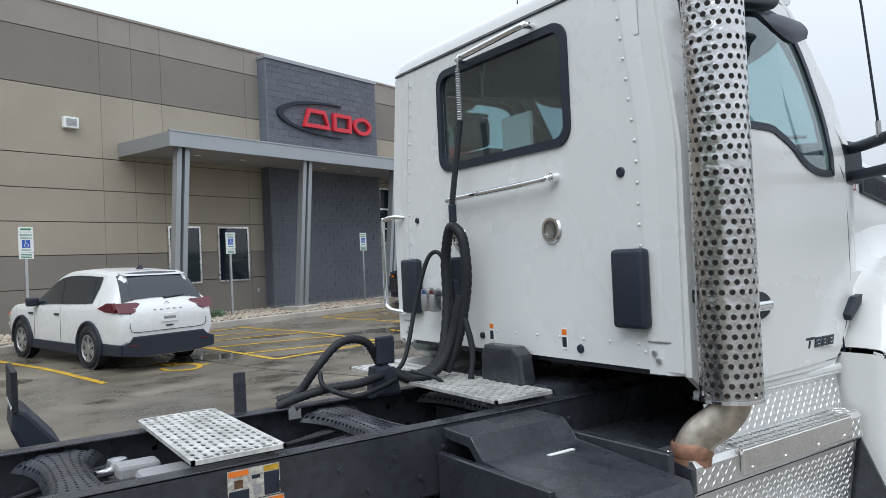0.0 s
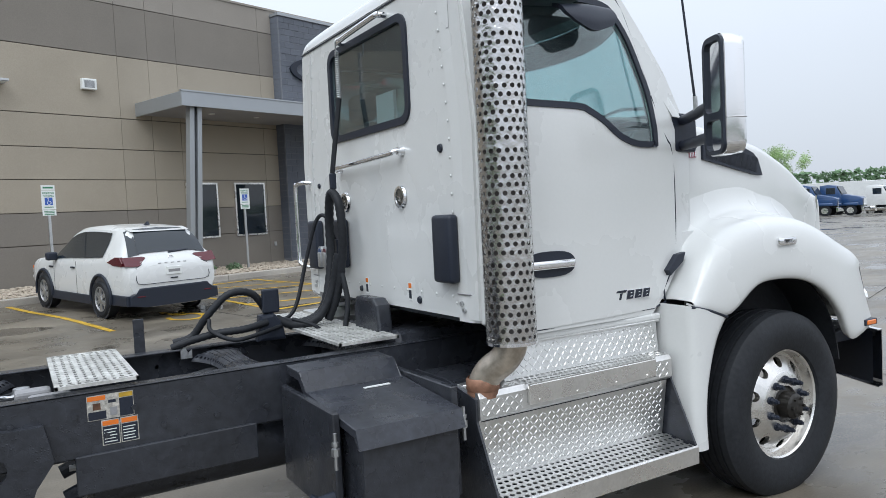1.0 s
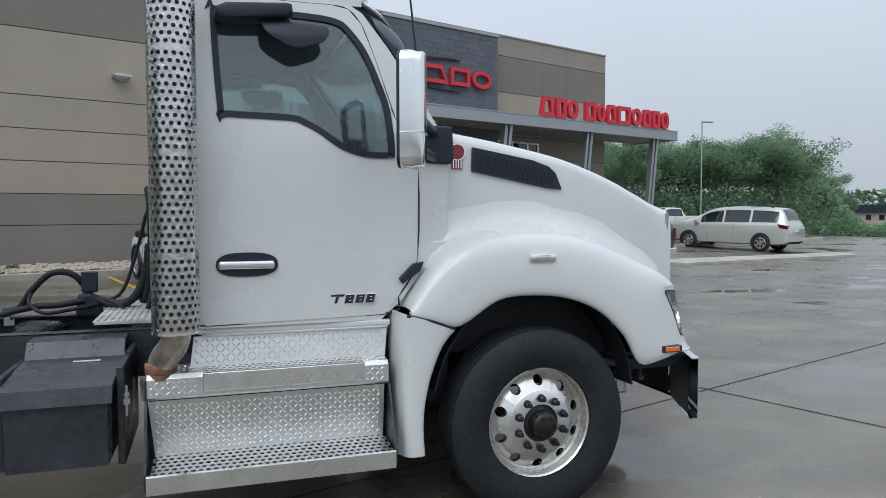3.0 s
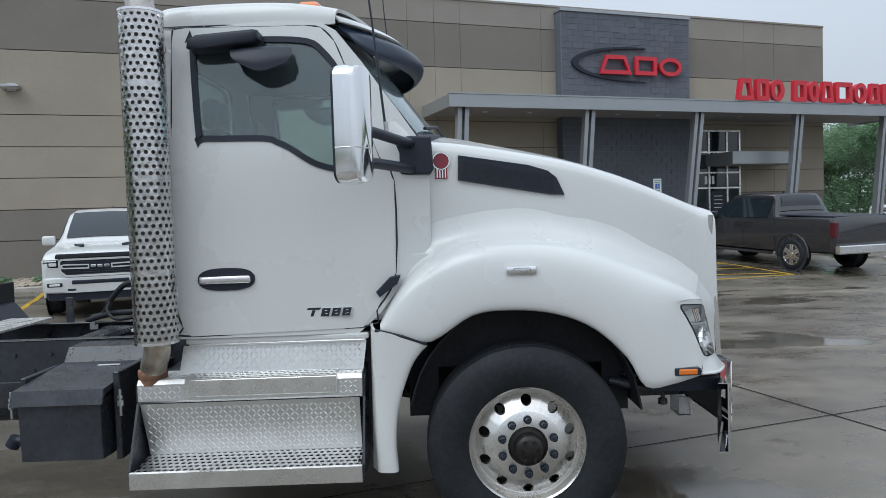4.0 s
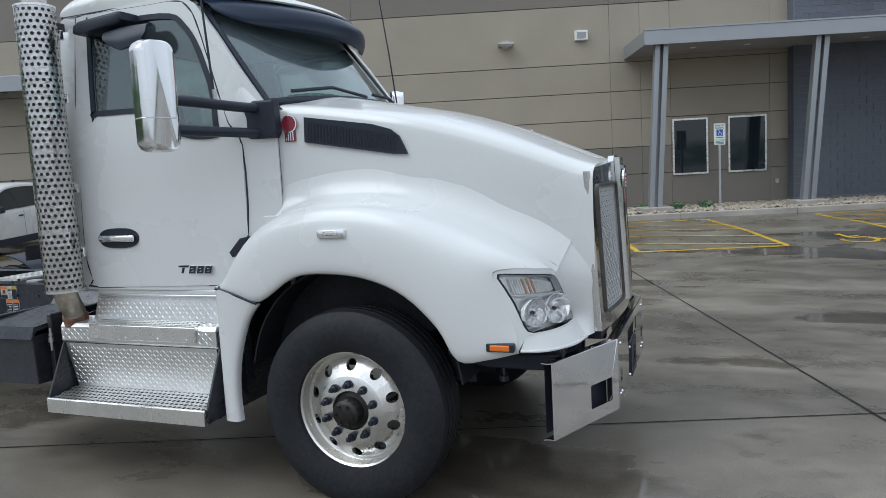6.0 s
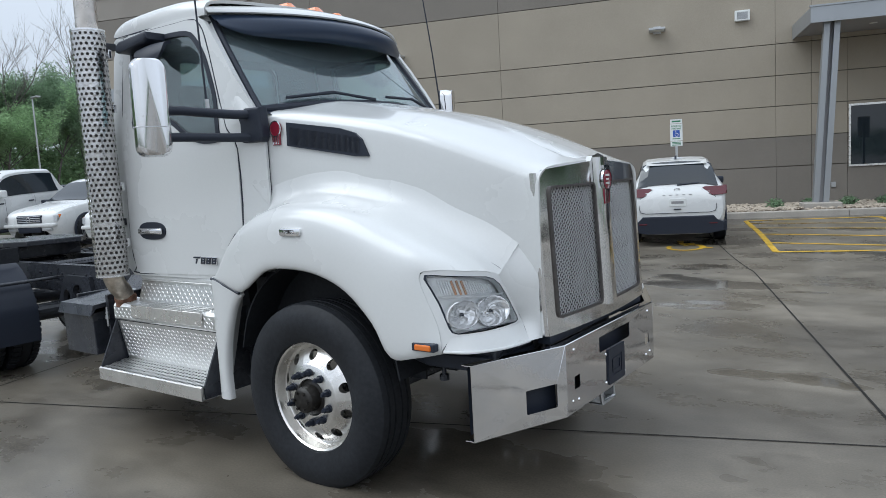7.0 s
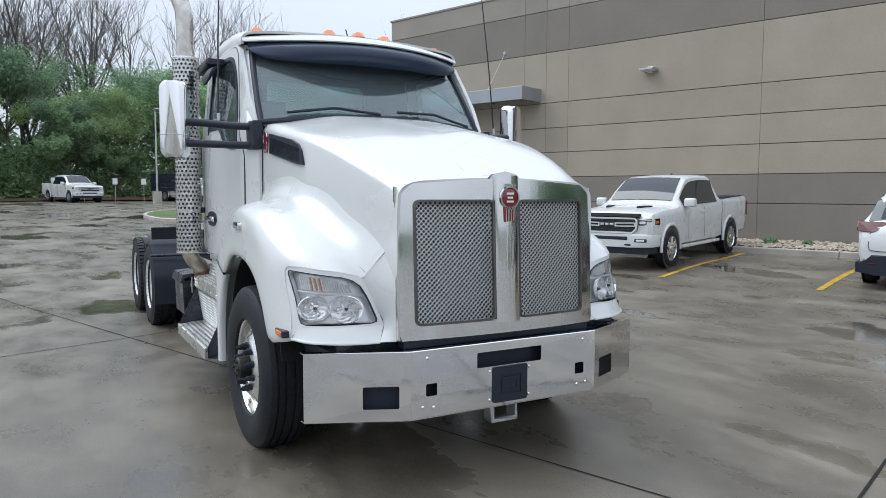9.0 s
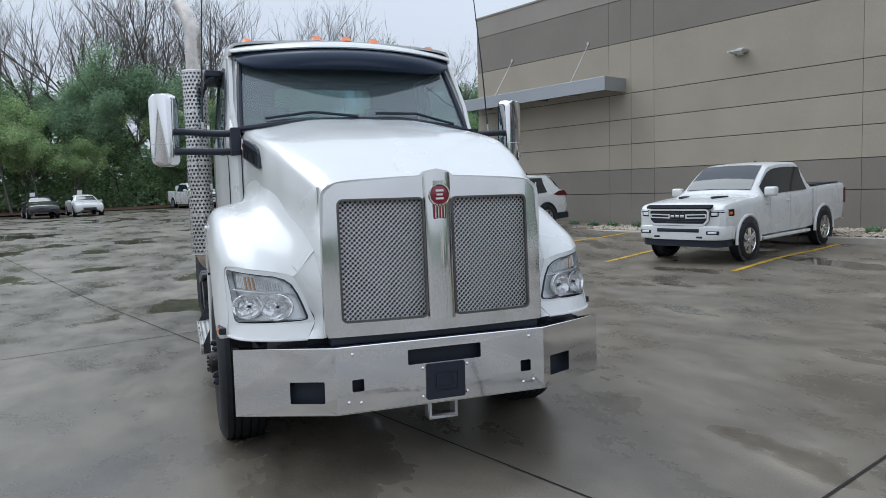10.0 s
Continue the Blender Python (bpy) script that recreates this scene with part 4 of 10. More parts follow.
for x in (-6.9, -5.9, -5.0, -4.01, -2.85, -2.2):
    bm = perforated(bmesh.new(), -0.34, 0.34, -1, 1, 20, 7, 0.009, 0.05, lambda u, v: (x + waist(u, v)[0], u, waist(u, v)[1]))
    cm = thicken(part("crossmember", bm, "black", truck, "black pressed crossmember with punched holes"), 0.006)
    part("crossmember_web", boxed(x - 0.05, x + 0.05, -0.34, 0.34, 0.80, 0.95, bevel=0.01), "black", cm)
# cast hangers of the drive suspension, with lightening holes
for sg in (-1, 1):
    outline = [(-4.2, 0.955), (-3.75, 0.95), (-3.72, 0.80), (-3.79, 0.70), (-3.86, 0.52), (-4.0, 0.44), (-4.25, 0.46), (-4.35, 0.7)]
    holes = [[(-3.97 + 0.085 * math.cos(t), 0.80 + 0.07 * math.sin(t)) for t in [2 * math.pi * i / 16 for i in range(16)]], [(-3.96 + 0.075 * math.cos(t), 0.60 + 0.065 * math.sin(t)) for t in [2 * math.pi * i / 16 for i in range(16)]], [(-4.19 + 0.07 * math.cos(t), 0.72 + 0.09 * math.sin(t)) for t in [2 * math.pi * i / 16 for i in range(16)]]]
    bm = loop_fill(outline, holes)
    for v in bm.verts:
        v.co = (v.co.x, sg * 0.455, v.co.y)
    thicken(part("suspension_hanger", bm, "black", truck, "black cast suspension hanger"), 0.045, 0)
bm = bmesh.new()
for i, (a, b, r) in enumerate((((-4.2, -0.1, 0.86), (-2.4, -0.05, 0.88), 0.02), ((-4.1, 0.08, 0.84), (-2.3, 0.12, 0.9), 0.014), ((-3.9, 0.18, 0.9), (-2.9, 0.22, 0.95), 0.01))):
    tube(bm, curve([a, ((a[0] + b[0]) / 2, a[1] + 0.09, a[2] - 0.03), b], 8), r)
part("air_line", bm, "rubber", truck, smooth=True)
bm = cylinder(bmesh.new(), (-5.0, 0, 0.72), (-1.2, 0, 0.86), 0.055, n=16)
part("drive_shaft", bm, "black", truck, smooth=True)
bm = boxed(-3.8, -3.62, -0.2, -0.02, 0.92, 1.0, bevel=0.02)
box(bm, -3.85, -3.7, 0.0, 0.1, 0.95, 1.01, bevel=0.015)
part("valve_block", bm, "trim_grey", truck, "grey metal air valve between the rails")
# floor of shadowed machinery under the cab
bm = boxed(-2.1, -0.2, -0.36, 0.36, 0.62, 1.1, bevel=0.05)
cylinder(bm, (-0.9, 0, 0.85), (-1.6, 0, 0.85), 0.3, n=20)
part("gearbox", bm, "black", truck)
bm = boxed(-0.15, 1.1, -0.38, 0.38, 0.7, 1.45, bevel=0.06)
part("engine", bm, "black", truck)
bm = cylinder(bmesh.new(), (0, -0.95, 0.47), (0, 0.95, 0.47), 0.06, n=14)
box(bm, -0.06, 0.06, -0.6, 0.6, 0.36, 0.47, bevel=0.02)
part("front_axle", bm, "black", truck)
for sg in (-1, 1):
    bm = bmesh.new()
    tube(bm, curve([(-0.9, sg * 0.5, 0.7), (-0.3, sg * 0.5, 0.6), (0.3, sg * 0.5, 0.6), (0.95, sg * 0.5, 0.75)], 6), 0.04, n=8)
    part("leaf_spring", bm, "black", truck)
    bm = boxed(0.62, 1.12, sg * 0.42 - 0.03, sg * 0.42 + 0.03, 0.56, 0.86, bevel=0.01)
    prism(bm, [(0.55, 0.84), (1.12, 0.84), (1.12, 0.74), (0.9, 0.74), (0.7, 0.8)], "y", sg * 0.48 - 0.01, sg * 1.0, bevel=0.006)
    part("bumper_bracket", bm, "black", truck)
    pipe = curve([(0.5, sg * 0.98, 0.80), (0.62, sg * 1.0, 0.775), (0.72, sg * 1.0, 0.755), (0.95, sg * 0.98, 0.765), (1.12, sg * 0.95, 0.77)], 5)
    part("support_pipe", tube(bmesh.new(), pipe, 0.026, n=10), "black", truck, "black bumper support pipe", smooth=True)
    bm = cylinder(bmesh.new(), (0.80, sg * 1.0, 0.78), (0.80, sg * 1.0, 0.66), 0.012, n=8)
    cylinder(bm, (0.80, sg * 1.0, 0.69), (0.80, sg * 1.0, 0.66), 0.026, n=10)
    part("hanging_bolt", bm, "black", truck)

# --- wheels ---
def tyre_mesh(r=0.53, w=0.29, rim=0.315, drive=False):
    h = w / 2
    prof = [(rim - 0.012, -h + 0.05), (rim, -h + 0.012), (rim + 0.03, -h + 0.0), (rim + 0.085, -h - 0.012), (rim + 0.14, -h - 0.008), (r - 0.028, -h + 0.012), (r - 0.008, -h + 0.03)]
    grooves = (-0.075, -0.028, 0.028, 0.075) if not drive else (-0.05, 0.05)
    for g in grooves:
        prof += [(r, g - 0.007), (r - 0.012, g - 0.005), (r - 0.012, g + 0.005), (r, g + 0.007)]
    prof += [(r - 0.008, h - 0.03), (r - 0.028, h - 0.012), (rim + 0.14, h + 0.008), (rim + 0.085, h + 0.012), (rim + 0.03, h), (rim, h - 0.012), (rim - 0.012, h - 0.05)]
    bm = lathe(bmesh.new(), prof, n=64)
    if drive:
        for i in range(54):
            a = 2 * math.pi * i / 54
            for side in (-1, 1):
                m = Matrix.Rotation(-a, 4, "Y")
                v = []
                for dx, dy, dz in ((-0.02, 0.055, 0), (0.02, 0.055, 0), (0.02, 0.13, 0), (-0.02, 0.13, 0)):
                    for dr in (-0.012, 0.012):
                        v.append(bm.verts.new(m @ Vector((dx + (0.008 * side), side * dy, r + dr - (0.012 if dy > 0.1 else 0)))))
                bm.faces.new((v[1], v[3], v[5], v[7]))
                for p, q in ((0, 2), (2, 4), (4, 6), (6, 0)):
                    bm.faces.new((v[p], v[q], v[q + 1], v[p + 1]))
    return bm


def front_rim():
    """Polished disc wheel seen from outside (towards -y) with ten hand holes."""
    bm = bmesh.new()
    n, holes = 80, 10
    # disc with holes from r = .175 to .275
    outer, inner = 0.268, 0.188
    for i in range(holes):
        a0 = 2 * math.pi * i / holes
        mid = a0 + math.pi / holes
        cr = 0.236
        def P(r, a, y):
            return (r * math.cos(a), y, r * math.sin(a))
        def depth(r):
            return -0.005 - 0.055 * max(0, (0.268 - r) / 0.08) ** 0.8
        k = 16
        ring, edge = [], []
        for j in range(k):
            t = 2 * math.pi * j / k
            px, py = 0.0285 * math.cos(t), 0.0285 * math.sin(t)
            r, a = cr + px, mid + py / cr
            ring.append((r, a))
            m = max(abs(math.cos(t)), abs(math.sin(t)))
            er = cr + (outer - cr if math.cos(t) > 0 else cr - inner) * math.cos(t) / m
            ea = mid + (math.pi / holes) * math.sin(t) / m
            edge.append((er, ea))
        rv = [bm.verts.new(P(r, a, depth(r))) for r, a in ring]
        bv = [bm.verts.new(P(r, a, depth(r) + 0.03)) for r, a in ring]
        ev = [bm.verts.new(P(r, a, depth(r))) for r, a in edge]
        for j in range(k):
            q = (j + 1) % k
            bm.faces.new((ev[j], ev[q], rv[q], rv[j]))
            bm.faces.new((rv[j], rv[q], bv[q], bv[j]))
    lathe(bm, [(0.268, -0.005), (0.285, 0.02), (0.296, 0.01), (0.3, -0.05), (0.312, -0.062), (0.32, -0.06), (0.324, -0.045), (0.318, 0.1)], n=n)
    lathe(bm, [(0.188, -0.06), (0.18, -0.066), (0.105, -0.07), (0.1, -0.05)], n=n)
    return bm


def wheel_empty(name, x, y, z, turn):
    ob = new(name)
    ob.parent = truck
    ob.matrix_basis = pose(x, y, z, 0, 0, turn)
    return ob


for sg in (-1, 1):
    wh = wheel_empty("front_wheel", 0.0, sg * 1.085, 0.512, 0 if sg < 0 else 180)
    wh.matrix_basis = wh.matrix_basis @ Matrix.Scale(1.03, 4)
    part("tyre", tyre_mesh(), "rubber", wh, "worn black steer tyre, damp", smooth=True, angle=30)
    rim = part("rim", front_rim(), "alu", wh, "polished aluminium disc wheel", smooth=True, angle=35)
    rim.location.y = -0.055
    bm = lathe(bmesh.new(), [(0.0, -0.2), (0.055, -0.2), (0.062, -0.195), (0.072, -0.185), (0.075, -0.12), (0.1, -0.11), (0.1, -0.06)], n=32)
    for i in range(6):
        a = 2 * math.pi * i / 6
        cylinder(bm, (0.05 * math.cos(a), -0.2, 0.05 * math.sin(a)), (0.05 * math.cos(a), -0.212, 0.05 * math.sin(a)), 0.009, n=6)
    part("hub", bm, "grease", wh, "black greasy hub cap", smooth=True)
    for i in range(10):
        a = 2 * math.pi * (i + 0.5) / 10
        c, s = 0.142 * math.cos(a), 0.142 * math.sin(a)
        bm = cylinder(bmesh.new(), (c, -0.115, s), (c, -0.135, s), 0.023, 0.022, n=12)
        cylinder(bm, (c, -0.135, s), (c, -0.165, s), 0.0175, 0.016, n=6)
        cylinder(bm, (c, -0.165, s), (c, -0.178, s), 0.011, 0.010, n=8)
        part("wheel_nut", bm, "plastic", wh)
DRIVE = (-5.02, -6.36)
for x in DRIVE:
    for sg in (-1, 1):
        wh = wheel_empty("drive_wheel", x, sg * 1.07, 0.505, 0 if sg < 0 else 180)
        part("tyre", tyre_mesh(0.525, 0.27, 0.3, True), "rubber", wh, "outer drive tyre with block tread", smooth=True, angle=30)
        ob = part("inner_tyre", tyre_mesh(0.525, 0.27, 0.3, True), "rubber", wh, smooth=True, angle=30)
        ob.location.y = 0.33
        bm = lathe(bmesh.new(), [(0.318, -0.12), (0.305, -0.13), (0.296, -0.115), (0.285, -0.02), (0.28, 0.1), (0.17, 0.12), (0.12, 0.1), (0.1, 0.02), (0.0, 0.02)], n=40)
        part("rim", bm, "white_sign", wh, "white painted steel rim", smooth=True)
    part("drive_axle", cylinder(bmesh.new(), (x, -0.8, 0.505), (x, 0.8, 0.505), 0.09, n=16), "black", truck)
# quarter fenders in front of the drive wheels
for sg in (-1, 1):
    rows = []
    for k in range(9):
        a = radians(10 + 75 * k / 8)
        rows.append([(DRIVE[0] + 0.66 * math.cos(a), sg * yy, 0.5 + 0.66 * math.sin(a)) for yy in (0.68, 0.95, 1.22)])
    rows.insert(0, [(DRIVE[0] + 0.65, sg * yy, 0.33) for yy in (0.68, 0.95, 1.22)])
    fl = thicken(part("quarter_fender", patch(rows, 3, 2), "plastic", truck, "black plastic quarter fender ahead of drive tyre", smooth=True), 0.01)
    part("fender_arm", tube(bmesh.new(), [(DRIVE[0] + 0.6, sg * 0.43, 0.92), (DRIVE[0] + 0.6, sg * 1.25, 0.92)], 0.018), "black", truck)
    bm = boxed(DRIVE[0] + 0.35, DRIVE[0] + 0.37, min(sg * 0.68, sg * 1.2), max(sg * 0.68, sg * 1.2), 1.1, 1.25, bevel=0.004, seg=1)
    part("mud_flap", bm, "rubber", truck, "black rubber flap standing above fender")
bm = boxed(-4.135, -4.11, 0.78, 1.2, 1.13, 1.31, bevel=0.004, seg=1)
fb = part("flap_bracket", bm, "rubber", truck, "black flap and bracket beyond the far rail")
part("bracket_arm", prism(bmesh.new(), [(-4.13, 1.15), (-4.08, 1.13), (-3.95, 0.97), (-3.95, 0.9), (-4.08, 0.9), (-4.14, 1.05)], "y", 0.8, 1.18, bevel=0.02), "plastic", fb)
for k in range(4):
    part("rivet", cylinder(bmesh.new(), (-4.14, 0.8 + 0.1 * k, 1.15), (-4.134, 0.8 + 0.1 * k, 1.15), 0.012, n=8), "galv", fb)
# fifth wheel far back
bm = prism(bmesh.new(), [(-6.2, -0.46), (-5.5, -0.46), (-5.3, -0.3), (-5.3, 0.3), (-5.5, 0.46), (-6.2, 0.46), (-6.45, 0.2), (-6.0, 0.05), (-6.0, -0.05), (-6.45, -0.2)], "z", 1.2, 1.26, bevel=0.01)
box(bm, -5.95, -5.55, -0.42, 0.42, 1.05, 1.2, bevel=0.02)
part("fifth_wheel", bm, "black", truck, "black greasy coupling plate on the frame")

# --- air tank and battery box side (right) and mirror image tank (left) ---
for sg in (-1, 1):
    bm = bmesh.new()
    lathe(bm, [(0.0, -0.62), (0.1, -0.61), (0.15, -0.57), (0.155, -0.5), (0.155, 0.5), (0.15, 0.57), (0.1, 0.61), (0.0, 0.62)], n=28, axis="x", centre=(-3.0, sg * 0.2, 0.64))
    tank = part("air_tank", bm, "black", truck, "black painted steel air tank under the frame", smooth=True)
    part("drain_valve", cylinder(bmesh.new(), (-3.68, sg * 0.2, 0.55), (-3.6, sg * 0.2, 0.58), 0.035, n=10), "plastic", tank)
    part("fitting", cylinder(bmesh.new(), (-3.66, sg * 0.2, 0.68), (-3.6, sg * 0.2, 0.68), 0.014, n=8), "galv", tank)
part("frame_liner", boxed(-3.645, -2.88, -0.442, -0.425, 0.622, 0.79, bevel=0.006), "black", truck, "black steel plate bolted under the rail")
# black battery box with sloped lid
bm = prism(bmesh.new(), [(-1.235, 0.53), (-1.245, 0.845), (-0.5, 0.90), (-0.45, 0.5)], "x", -2.70, -2.265, bevel=0.006)
bx = part("battery_box", bm, "black", truck, "black steel box with stepped lid beaded with rain")
lid = prism(bmesh.new(), [(-1.272, 0.835), (-1.245, 0.912), (-0.70, 0.955), (-0.632, 1.036), (-0.45, 1.04), (-0.45, 1.0), (-0.62, 1.0), (-0.68, 0.93), (-1.23, 0.885), (-1.26, 0.832)], "x", -2.728, -2.242, bevel=0.005)
part("lid", lid, "wet_lid", bx, "bent steel lid covered in rain beads")
part("sticker", boxed(-2.48, -2.35, -0.80, -0.782, 0.949, 0.9535), "white_sign", bx, "small white label on box lid")
part("box_bracket", boxed(-2.76, -2.73, -1.1, -0.45, 0.5, 0.95, bevel=0.005, seg=1), "black", bx)
part("box_bracket", boxed(-2.235, -2.2, -1.15, -0.45, 0.5, 0.98, bevel=0.005, seg=1), "black", bx)
for x, y in ((-2.78, -1.16), (-2.19, -1.17)):
    bm = cylinder(bmesh.new(), (x, y, 0.745), (x, y, 0.89), 0.008, n=8)
    cylinder(bm, (x, y, 0.80), (x, y, 0.83), 0.017, n=6)
    cylinder(bm, (x, y, 0.84), (x, y, 0.855), 0.014, n=6)
    part("latch_bolt", bm, "galv", bx)
bm = cylinder(bmesh.new(), (-2.83, -1.06, 0.588), (-2.74, -1.06, 0.60), 0.026, n=12)
cylinder(bm, (-2.85, -1.06, 0.565), (-2.82, -1.06, 0.61), 0.038, n=12)
part("drain_valve", bm, "plastic", bx, smooth=True)
# left side mirror tank
bm = lathe(bmesh.new(), [(0.0, -0.75), (0.3, -0.73), (0.32, -0.68), (0.32, 0.68), (0.3, 0.73), (0.0, 0.75)], n=32, axis="x", centre=(-1.55, 0.86, 0.62))
part("fuel_tank", bm, "alu", truck, "round polished aluminium fuel tank", smooth=True)

# --- steps of bright plate (right) ---
steps = new("cab_steps"); steps.parent = truck
tagged(steps, "bright aluminium tread plate cab steps")
X0, X1 = -2.10, -0.885
# lowest tread
def low(u, v):
    return (u, v, 0.475 + (v + 1.32) * 0.12)
bm = perforated(bmesh.new(), X0 + 0.02, X1 - 0.01, -1.31, -1.08, 34, 6, 0.0125, 0.0115, low)
thicken(part("lower_tread", bm, "tread", steps, "perforated aluminium step tread"), 0.004)
bm = prism(bmesh.new(), [(-1.322, 0.395), (-1.322, 0.474), (-1.312, 0.48), (-1.305, 0.476), (-1.31, 0.47), (-1.312, 0.4)], "x", X0, X1)
box(bm, X0, X1, -1.32, -1.05, 0.388, 0.396)
part("lower_fascia", bm, "alu", steps)
# riser with tread pattern
def riser(u, v, h):
    t = (v - 0.5) / 0.31
    y = -1.10 - 0.045 * t
    return (u, y - h, v)
bm = bmesh.new()
vs = [bm.verts.new(p) for p in (riser(X0 + 0.03, 0.5, 0), riser(X1 - 0.02, 0.5, 0), riser(X1 - 0.02, 0.815, 0), riser(X0 - 0.0, 0.815, 0))]
bm.faces.new(vs)
tread_bumps(bm, X0 + 0.03, X1 - 0.03, 0.515, 0.8, 0.026, riser)
part("riser_gap", boxed(X0 + 0.01, X1 - 0.015, -1.152, -1.12, 0.797, 0.817), "rubber", steps)
part("riser", bm, "tread", steps, "bright diamond tread plate riser")
# middle tread box
prof = [(-1.165, 0.815), (-1.165, 0.905), (-1.15, 0.928), (-0.98, 0.94), (-0.98, 0.80), (-1.15, 0.80)]
bm = prism(bmesh.new(), prof, "x", X0, X1 + 0.0, bevel=0.004)
for a, b in ((X0 + 0.005, X0 + 0.26), (X1 - 0.13, X1 - 0.005)):
    tread_bumps(bm, a, b, -1.145, -0.99, 0.026, lambda u, v, h: (u, v, 0.929 + (v + 1.15) * 0.07 + h))
    tread_bumps(bm, a, b, 0.82, 0.905, 0.026, lambda u, v, h: (u, -1.1655 - h, v))
part("upper_step", bm, "tread", steps)
bm = boxed(X0 + 0.262, X1 - 0.135, -1.185, -1.166, 0.835, 0.928, bevel=0.004, seg=1)
part("nosing", bm, "alu", steps, "plain brushed aluminium nosing")
bm = perforated(bmesh.new(), X0 + 0.265, X1 - 0.137, -1.183, -1.0, 25, 5, 0.013, 0.011, lambda u, v: (u, v, 0.936 + (v + 1.15) * 0.07))
thicken(part("upper_tread", bm, "tread", steps, "perforated aluminium step tread"), 0.004)
for x in (X0 + 0.32, X0 + 0.55, X0 + 0.8, X1 - 0.2):
    part("rivet", cylinder(bmesh.new(), (x, -1.185, 0.85), (x, -1.189, 0.85), 0.008, n=10), "alu", steps)
for x, z in ((X0 + 0.05, 0.78), (X1 - 0.06, 0.78), (X0 + 0.06, 0.56), (X1 - 0.06, 0.6)):
    part("rivet", cylinder(bmesh.new(), (x, riser(0, z, 0)[1], z), (x, riser(0, z, 0)[1] - 0.005, z), 0.009, n=10), "alu", steps)
# kick panel under the door
def kick(u, v, h):
    return (u, -1.045 - h - 0.03 * (1.09 - v) / 0.15, v)
bm = bmesh.new()
vs = [bm.verts.new(p) for p in (kick(-1.9, 0.935, 0), kick(X1, 0.935, 0), kick(X1 + 0.02, 1.09, 0), kick(-1.88, 1.09, 0))]
bm.faces.new(vs)
tread_bumps(bm, -1.88, X1, 0.95, 1.08, 0.026, kick)
part("kick_panel", bm, "tread", steps, "diamond tread kick panel")
bm = boxed(-1.84, X1 + 0.02, -1.075, -0.96, 1.09, 1.102, bevel=0.004, seg=1)
tread_bumps(bm, -1.84, X1, -1.07, -0.98, 0.026, lambda u, v, h: (u, v, 1.102 + h))
part("top_ledge", bm, "tread", steps)
for x in (X0 - 0.012, X1):
    bm = prism(bmesh.new(), [(-1.30, 0.4), (-1.30, 0.48), (-1.15, 0.8), (-1.15, 0.9), (-0.9, 0.95), (-0.6, 0.95), (-0.6, 0.4)], "x", x, x + 0.012)
    part("end_plate", bm, "black", steps, "black painted step bracket")
bm = boxed(X0, X1, -1.05, -0.45, 0.42, 0.9)
part("step_box", bm, "black", steps)
# left side: same fairing, plain
bm = prism(bmesh.new(), [(1.3, 0.4), (1.3, 0.48), (1.15, 0.8), (1.15, 0.93), (1.05, 1.1), (0.5, 1.1), (0.5, 0.4)], "x", -2.1, X1, bevel=0.01)
part("left_step_fairing", bm, "tread", truck, "bright aluminium step fairing")

# --- cab ---
ZB = 1.135


def side_y(x, z):
    """Half width of the cab: narrower to the nose and towards the roof."""
    w = lerp_table(x, (-2.0, -1.2, -0.7, -0.48), (1.075, 1.065, 1.03, 0.965))
    return w - max(0.0, z - 2.12) * 0.115


SIDE = [(-2.0, ZB + 0.08), (-1.9, ZB), (-0.9, ZB), (-0.78, 1.24), (-0.6, 1.47), (-0.49, 1.6), (-0.49, 2.15), (-0.545, 2.2), (-0.66, 2.37), (-0.84, 2.63), (-0.98, 2.81), (-1.06, 2.855), (-1.3, 2.862), (-1.7, 2.858), (-1.97, 2.84), (-2.0, 2.82)]
WINDOW = [(-1.765, 2.735), (-1.74, 2.765), (-1.4, 2.772), (-1.14, 2.757), (-1.05, 2.70), (-0.965, 2.585), (-0.895, 2.42), (-0.85, 2.28), (-0.828, 2.06), (-0.845, 2.033), (-0.95, 2.03), (-1.03, 2.043), (-1.125, 2.078), (-1.24, 2.155), (-1.31, 2.19), (-1.385, 2.213), (-1.70, 2.22), (-1.735, 2.24)]
WINDOW = [(p.x, p.y) for p in curve([Vector((x, z, 0)) for x, z in WINDOW], 3, True)]
DOOR = [(-1.3, 2.836), (-1.6, 2.838), (-1.8, 2.838), (-1.862, 2.83), (-1.872, 2.76), (-1.878, 2.3), (-1.885, 1.8), (-1.90, 1.36), (-1.86, 1.2), (-1.82, 1.15), (-0.88, 1.165), (-0.8, 1.26), (-0.69, 1.46), (-0.683, 1.97), (-0.76, 2.1), (-0.83, 2.3), (-0.93, 2.6), (-0.99, 2.75), (-1.06, 2.825), (-1.15, 2.838)]


def shrink(loop, d):
    """Move a loop inwards by about d."""
    n = len(loop)
    area = sum(loop[i][0] * loop[(i + 1) % n][1] - loop[(i + 1) % n][0] * loop[i][1] for i in range(n))
    out = []
    for i in range(n):
        p, q, r = Vector(loop[i - 1]), Vector(loop[i]), Vector(loop[(i + 1) % n])
        a, b = (q - p).normalized(), (r - q).normalized()
        nrm = Vector((-(a + b).y, (a + b).x)).normalized() * (1 if area > 0 else -1)
        out.append(tuple(q + nrm * d / max(0.5, nrm.dot(Vector((-a.y, a.x)) * (1 if area > 0 else -1)))))
    return out


